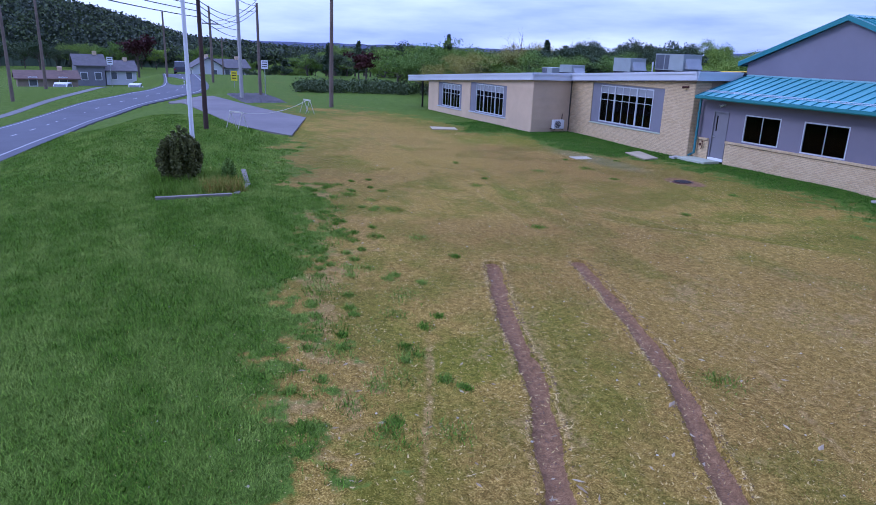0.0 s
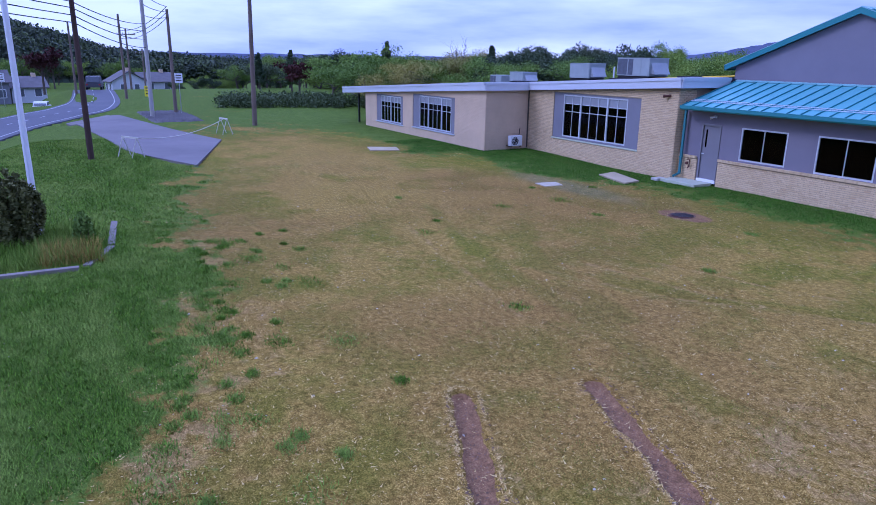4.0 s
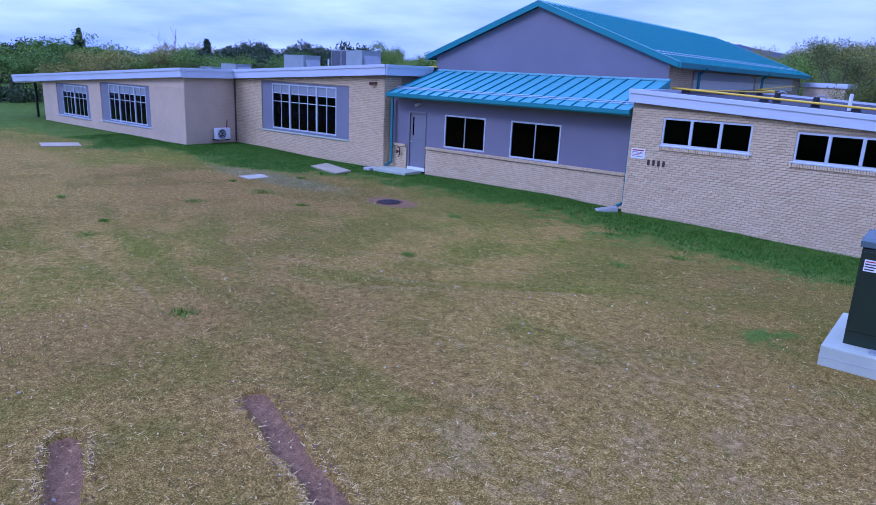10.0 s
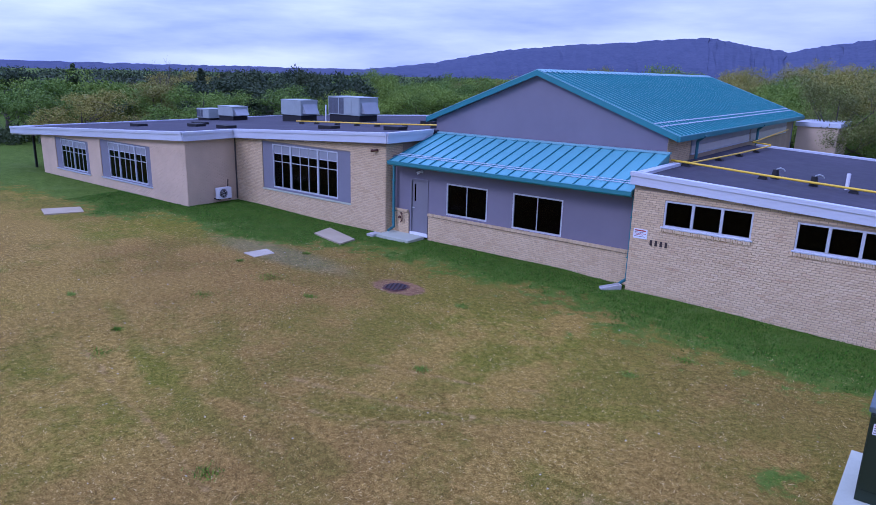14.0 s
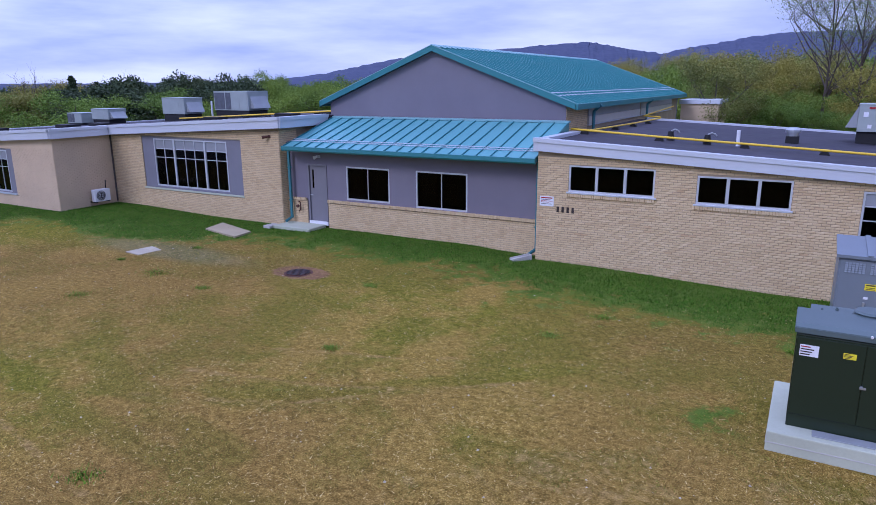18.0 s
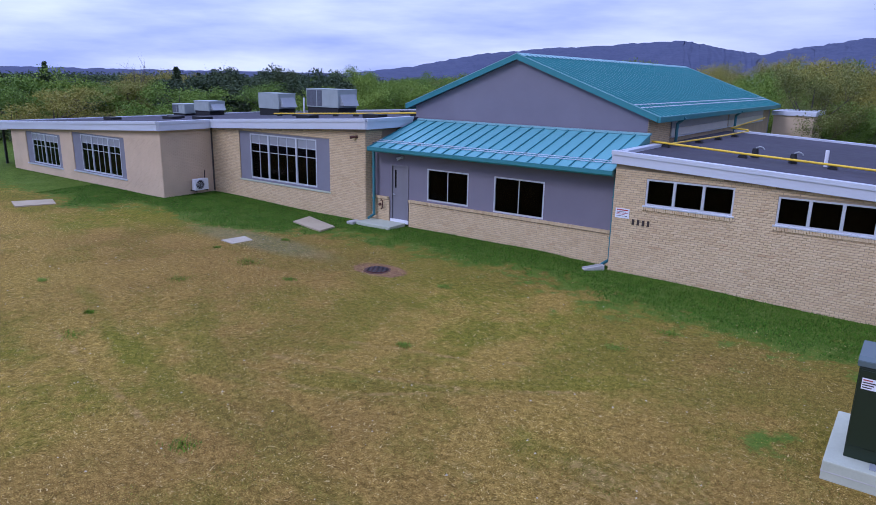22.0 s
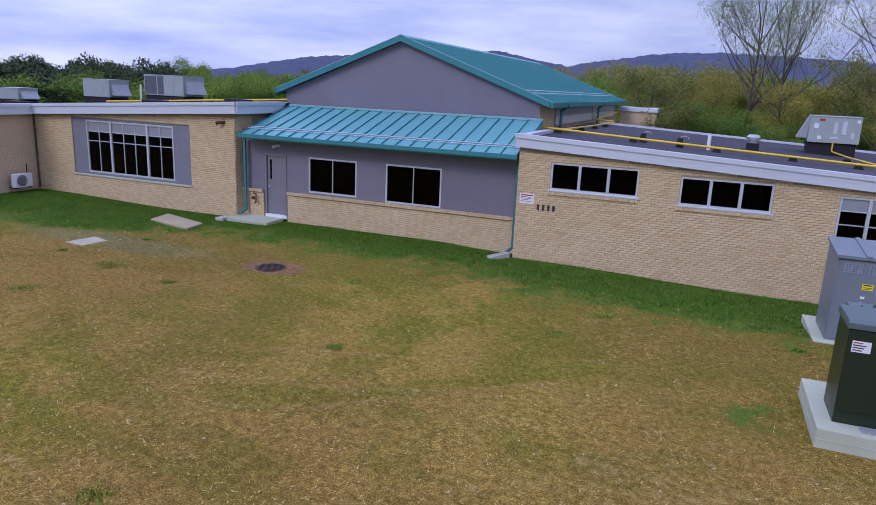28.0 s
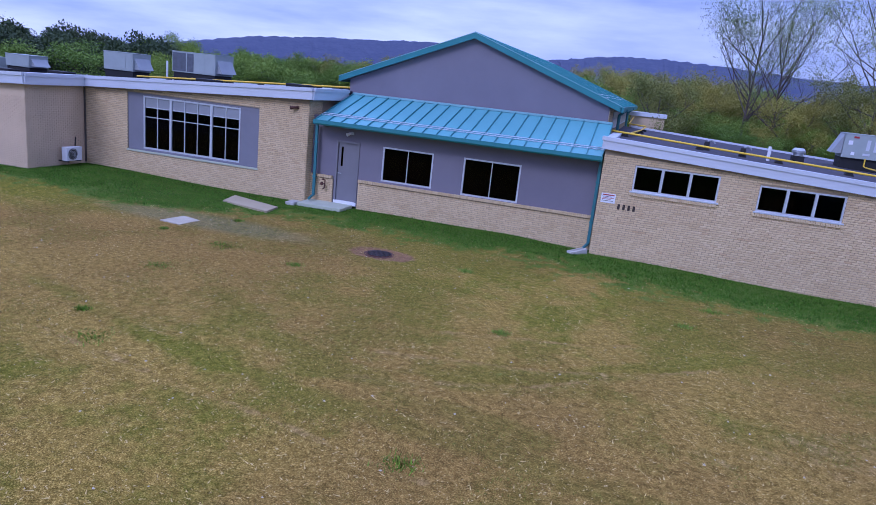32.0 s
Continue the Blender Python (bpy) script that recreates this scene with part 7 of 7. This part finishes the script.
def pine_thing(x, y, h, n, label, seed, wide=0.2):
    rnd = np.random.RandomState(seed)
    t = base("pine_tree", label, "tree", x, y, 0)
    bm = bmesh.new()
    rod(bm, (0, 0, -0.4), (0, 0, h), 0.15, 0.02, 7)
    pts = []
    lv = 26
    for k in range(lv):
        z = h * (0.2 + 0.78 * k / lv)
        for q in range(4):
            r = h * wide * (1 - k / lv) ** 0.9 * (0.45 + 0.75 * rnd.rand()) + 0.1
            a = rnd.rand() * 6.28
            e = Vector((r * math.cos(a), r * math.sin(a), z - 0.10 * r + 0.25 * rnd.rand()))
            rod(bm, (0, 0, z), e, 0.03, 0.008, 4)
            for s in (0.45, 0.75, 1.0):
                pts.append(ball_points(rnd, max(2, n // (lv * 12)), Vector((0, 0, z)).lerp(e, s), (0.26 * r + 0.08, 0.26 * r + 0.08, 0.14 + 0.06 * r), 0.1))
    part("trunk", bm, BARK, t)
    o = new("crown", leaf_cloud("crown", np.concatenate(pts), 0.13, LEAF_DARK, seed))
    o.parent = t
    return t


def from_eye(az, d):
    """A plan place d metres off, az degrees to the right of straight ahead of the lawn's middle."""
    return 7.3 + d * math.sin(radians(az)), -19.0 + d * math.cos(radians(az))


rt_ = random.Random(77)
spring = [tree_thing("tree", *from_eye(-43 + 5 * k, 74), 6.2, 3.0, 19000, LEAF_SPRING, 0.050, "leafy spring-green deciduous tree behind the school", 100 + k, leafy=1.15, bare=0.18) for k in range(3)]
gold = [tree_thing("tree", *from_eye(-12 + 4 * k, 76), 7.8, 2.9, 17000, LEAF_GOLD, 0.050, "yellow-green budding deciduous tree behind the school", 120 + k, leafy=1.15, bare=0.18) for k in range(2)]
broad = [tree_thing("pine_tree", *from_eye(-52 + 3 * k, 78), 5.4, 2.8, 7000, LEAF_DARK, 0.09, "dark broad-crowned pine behind the flat roof", 140 + k, leafy=1.3, bare=0.35) for k in range(2)]
AZ = [-110, -78, -72, -66, -60, -52, -46, -40, -30, -16, -8, 0, 8, 25]
EL = [0.0, 0.0, -0.1, -0.1, 0.0, 0.2, 0.4, 0.6, 1.0, 1.5, 1.8, 1.6, 1.5, 1.5]
for k in range(165):
    az = -78 + 106 * (k + rt_.random()) / 165
    d = 58 + 42 * rt_.random() + (45 if az < -68 else 0)
    top = 5.0 + d * math.tan(radians(np.interp(az, AZ, EL) - 1.3 + 1.2 * rt_.random() ** 1.5))
    kind = rt_.random()
    if (-56 < az < -46 and kind < 0.55) or (az < -66 and kind < 0.7):
        src, ref = broad[k % 2], 5.4
    elif (az > -24 and kind < 0.28) or kind < 0.10:
        src, ref = gold[k % 2], 7.8
    else:
        src, ref = spring[k % 3], 6.2
    x, y = from_eye(az, d)
    copy_thing(src, pose(x, y, -0.34 * top, 0, 0, 360 * rt_.random()) @ Matrix.Diagonal((1.1 + 0.4 * rt_.random(), 1.2, 1.34 * top / (ref * 0.93), 1)))
for k in range(40):
    az = -9 + 30 * (k + rt_.random()) / 40
    x, y = from_eye(az, 46 + 16 * rt_.random())
    copy_thing((gold if rt_.random() < 0.2 else spring)[k % 2], pose(x, y, 0, 0, 0, 360 * rt_.random()) @ Matrix.Scale(0.52 + 0.42 * rt_.random(), 4))
for az, d, h, sp, n, sd in ((0.0, 50, 15.4, 4.1, 3900, 201), (2.4, 49.5, 14.7, 3.7, 3700, 202), (9.4, 51, 15.6, 5.2, 4100, 203)):
    tree_thing("tree", *from_eye(az, d), h * 0.93, sp, int(n * 4.2), LEAF_BUD, 0.036, "tall open tree with sparse budding leaves", sd, bare=0.27, trunk_r=0.115, forks=18, leafy=0.9, rise=1.0, twigs=4)
for az, d, h, sd in ((-67, 72, 5.2, 301), (-70.5, 75, 4.8, 302), (-62.5, 74, 4.7, 303), (-65, 70, 4.6, 304), (-68.5, 68, 4.6, 305)):
    tree_thing("tree", *from_eye(az, d), h, 3.4, 7000, LEAF_SPRING, 0.09, "broad spring-green tree beyond the school's end", sd, leafy=1.6, bare=0.15)
for az, d, h, sd in ((-59.5, 76, 6.6, 311), (-58.3, 78, 6.8, 312), (-54.2, 80, 6.4, 313)):
    tree_thing("bare_tree", *from_eye(az, d), h, 1.6, 0, LEAF_SPRING, 0.1, "bare grey leafless tree behind the roof", sd, trunk_r=0.10)
for az, d, h, sd in ((-66.0, 74, 6.4, 321), (-57.0, 80, 6.2, 322), (-55.4, 82, 5.6, 323), (-73.5, 95, 5.4, 324), (-76.0, 100, 5.0, 325)):
    pine_thing(*from_eye(az, d), h, 3400, "tall dark spruce rising over the treeline", sd)
tree_thing("tree", *from_eye(-73, 88), 3.6, 2.2, 2600, LEAF_RED, 0.15, "dark red-leaved ornamental tree", 331, leafy=1.5)
tree_thing("tree", -89.7, -21.6, 4.6, 2.2, 1800, LEAF_RED, 0.16, "dark red-leaved ornamental tree by a house", 332, leafy=1.5)
for k in range(26):
    x, y = from_eye(-84 + 16 * rt_.random(), 120 + 50 * rt_.random())
    copy_thing((broad if rt_.random() < 0.6 else spring)[k % 2], pose(x, y + 3, float(bank(x, y + 3)) - 0.4, 0, 0, 360 * rt_.random()) @ Matrix.Scale(0.45 + 0.3 * rt_.random(), 4))
for k in range(30):
    a, d = -106 + 24 * rt_.random(), 165 + 40 * rt_.random()
    x, y = 12 + d * math.sin(radians(a)), -25 + d * math.cos(radians(a))
    copy_thing((spring if rt_.random() < 0.3 else broad)[k % 2], pose(x, y, float(bank(x, y)) - 0.3, 0, 0, 360 * rt_.random()) @ Matrix.Scale(0.8 + 0.4 * rt_.random(), 4))


# ---------------------------------------------------------------- hills
def ridge(name, line, depth, material, label, seed, rough, lumps=1.0):
    """A wooded ridge: crest points (x, y, height) with slopes in front and behind."""
    rnd = np.random.RandomState(seed)
    n, m = 260, 14
    L = np.linspace(0, 1, len(line))
    s = np.linspace(0, 1, n)
    cx, cy, ch = (np.interp(s, L, [p[k] for p in line]) for k in range(3))
    tx, ty = np.gradient(cx), np.gradient(cy)
    ln = np.hypot(tx, ty)
    nx, ny = ty / ln, -tx / ln
    verts = []
    for k in range(n):
        for j in range(m + 1):
            v = j / m
            off = (v - 0.5) * 2 * depth
            prof = math.cos((v - 0.5) * math.pi) ** 0.8
            z = ch[k] * prof + rough * (rnd.rand() - 0.3) * (0.3 + 0.7 * prof) - 4 * (1 - prof)
            verts.append((cx[k] + nx[k] * off + rough * 0.5 * rnd.randn(), cy[k] + ny[k] * off + rough * 0.5 * rnd.randn(), z))
    faces = [(k * (m + 1) + j, (k + 1) * (m + 1) + j, (k + 1) * (m + 1) + j + 1, k * (m + 1) + j + 1) for k in range(n - 1) for j in range(m)]
    me = raw_mesh(name, verts, faces, material)
    return tagged(new(name, me), label, "hill", kind="structure")


def crest(eye, d, table):
    return [(eye[0] + d * math.sin(radians(a)), eye[1] + d * math.cos(radians(a)), 5.0 + d * math.tan(radians(e))) for a, e in table]


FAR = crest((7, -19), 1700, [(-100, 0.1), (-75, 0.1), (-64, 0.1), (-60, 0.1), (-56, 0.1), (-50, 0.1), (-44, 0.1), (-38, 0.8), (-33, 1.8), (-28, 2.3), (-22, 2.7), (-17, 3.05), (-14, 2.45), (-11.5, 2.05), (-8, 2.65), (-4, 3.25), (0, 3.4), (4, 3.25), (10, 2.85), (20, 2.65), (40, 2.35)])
ridge("backdrop_ridge", FAR, 420, FAR_RIDGE, "far wooded mountain ridge with distance haze in its blue colour", 1, 4)
HILL = crest((12, -25), 250, [(-131.2, 3.4), (-105.2, 3.6), (-98.2, 3), (-94.2, 2.15), (-92, 2), (-90.2, 1.55), (-88.5, 1.15), (-86.9, 0.7), (-84.9, 0.05), (-81.2, -0.3), (-78.2, -0.5), (-75.2, -0.8), (-71.2, -1.1), (-61.2, -1.2), (-46.2, -1.1)])
ridge("hill_woods", HILL, 45, NEAR_HILL, "dark wooded hillside beyond the road", 2, 1.6)


def hill_clumps(name, line, count, material, label, seed, spread, leaf=0.34, each=44, wide=1.0):
    """Clumps of leaves over the near slope of a hill."""
    rnd = np.random.RandomState(seed)
    L = np.linspace(0, 1, len(line))
    pts = []
    for k in range(count):
        s = rnd.rand()
        x, y, z = (np.interp(s, L, [p[q] for p in line]) for q in range(3))
        off = rnd.rand()
        prof = math.cos(off * math.pi / 2) ** 0.8
        d = Vector((12 - x, -25 - y, 0)).normalized()
        c = (x + d.x * spread * off, y + d.y * spread * off, max(0.5, z * prof - 0.5))
        r = wide * (1.6 + 1.4 * rnd.rand())
        pts.append(ball_points(rnd, each, c, (r, r, r), 0.3))
    me = leaf_cloud(name, np.concatenate(pts), leaf, material, seed, 0.8)
    return tagged(new(name, me), label, "woods", kind="stuff")


hill_clumps("hedgerow", crest((12, -25), 76, [(-76, -3.7), (-73, -3.5), (-70, -3.35), (-67, -3.2), (-62, -3.2)]), 150, LEAF_HEDGE, "low dull green hedgerow at the lawn's far edge", 43, 7, 0.09, 110, 0.36)
hill_clumps("distant_woods", crest((7, -19), 300, [(-84, -0.45), (-66, -0.35), (-52, -0.3), (-34, -0.3)]), 900, LEAF_HEDGE, "hazy distant woods beyond the fields", 44, 40, 0.3, 50, 1.15)
hill_clumps("hillside_trees", HILL, 2300, LEAF_HILL, "dark mixed woods covering the hillside", 41, 42)
hill_clumps("hillside_trees", HILL, 1500, LEAF_HEDGE, "dull green woods covering the hillside", 42, 42)

lay_brickwork()
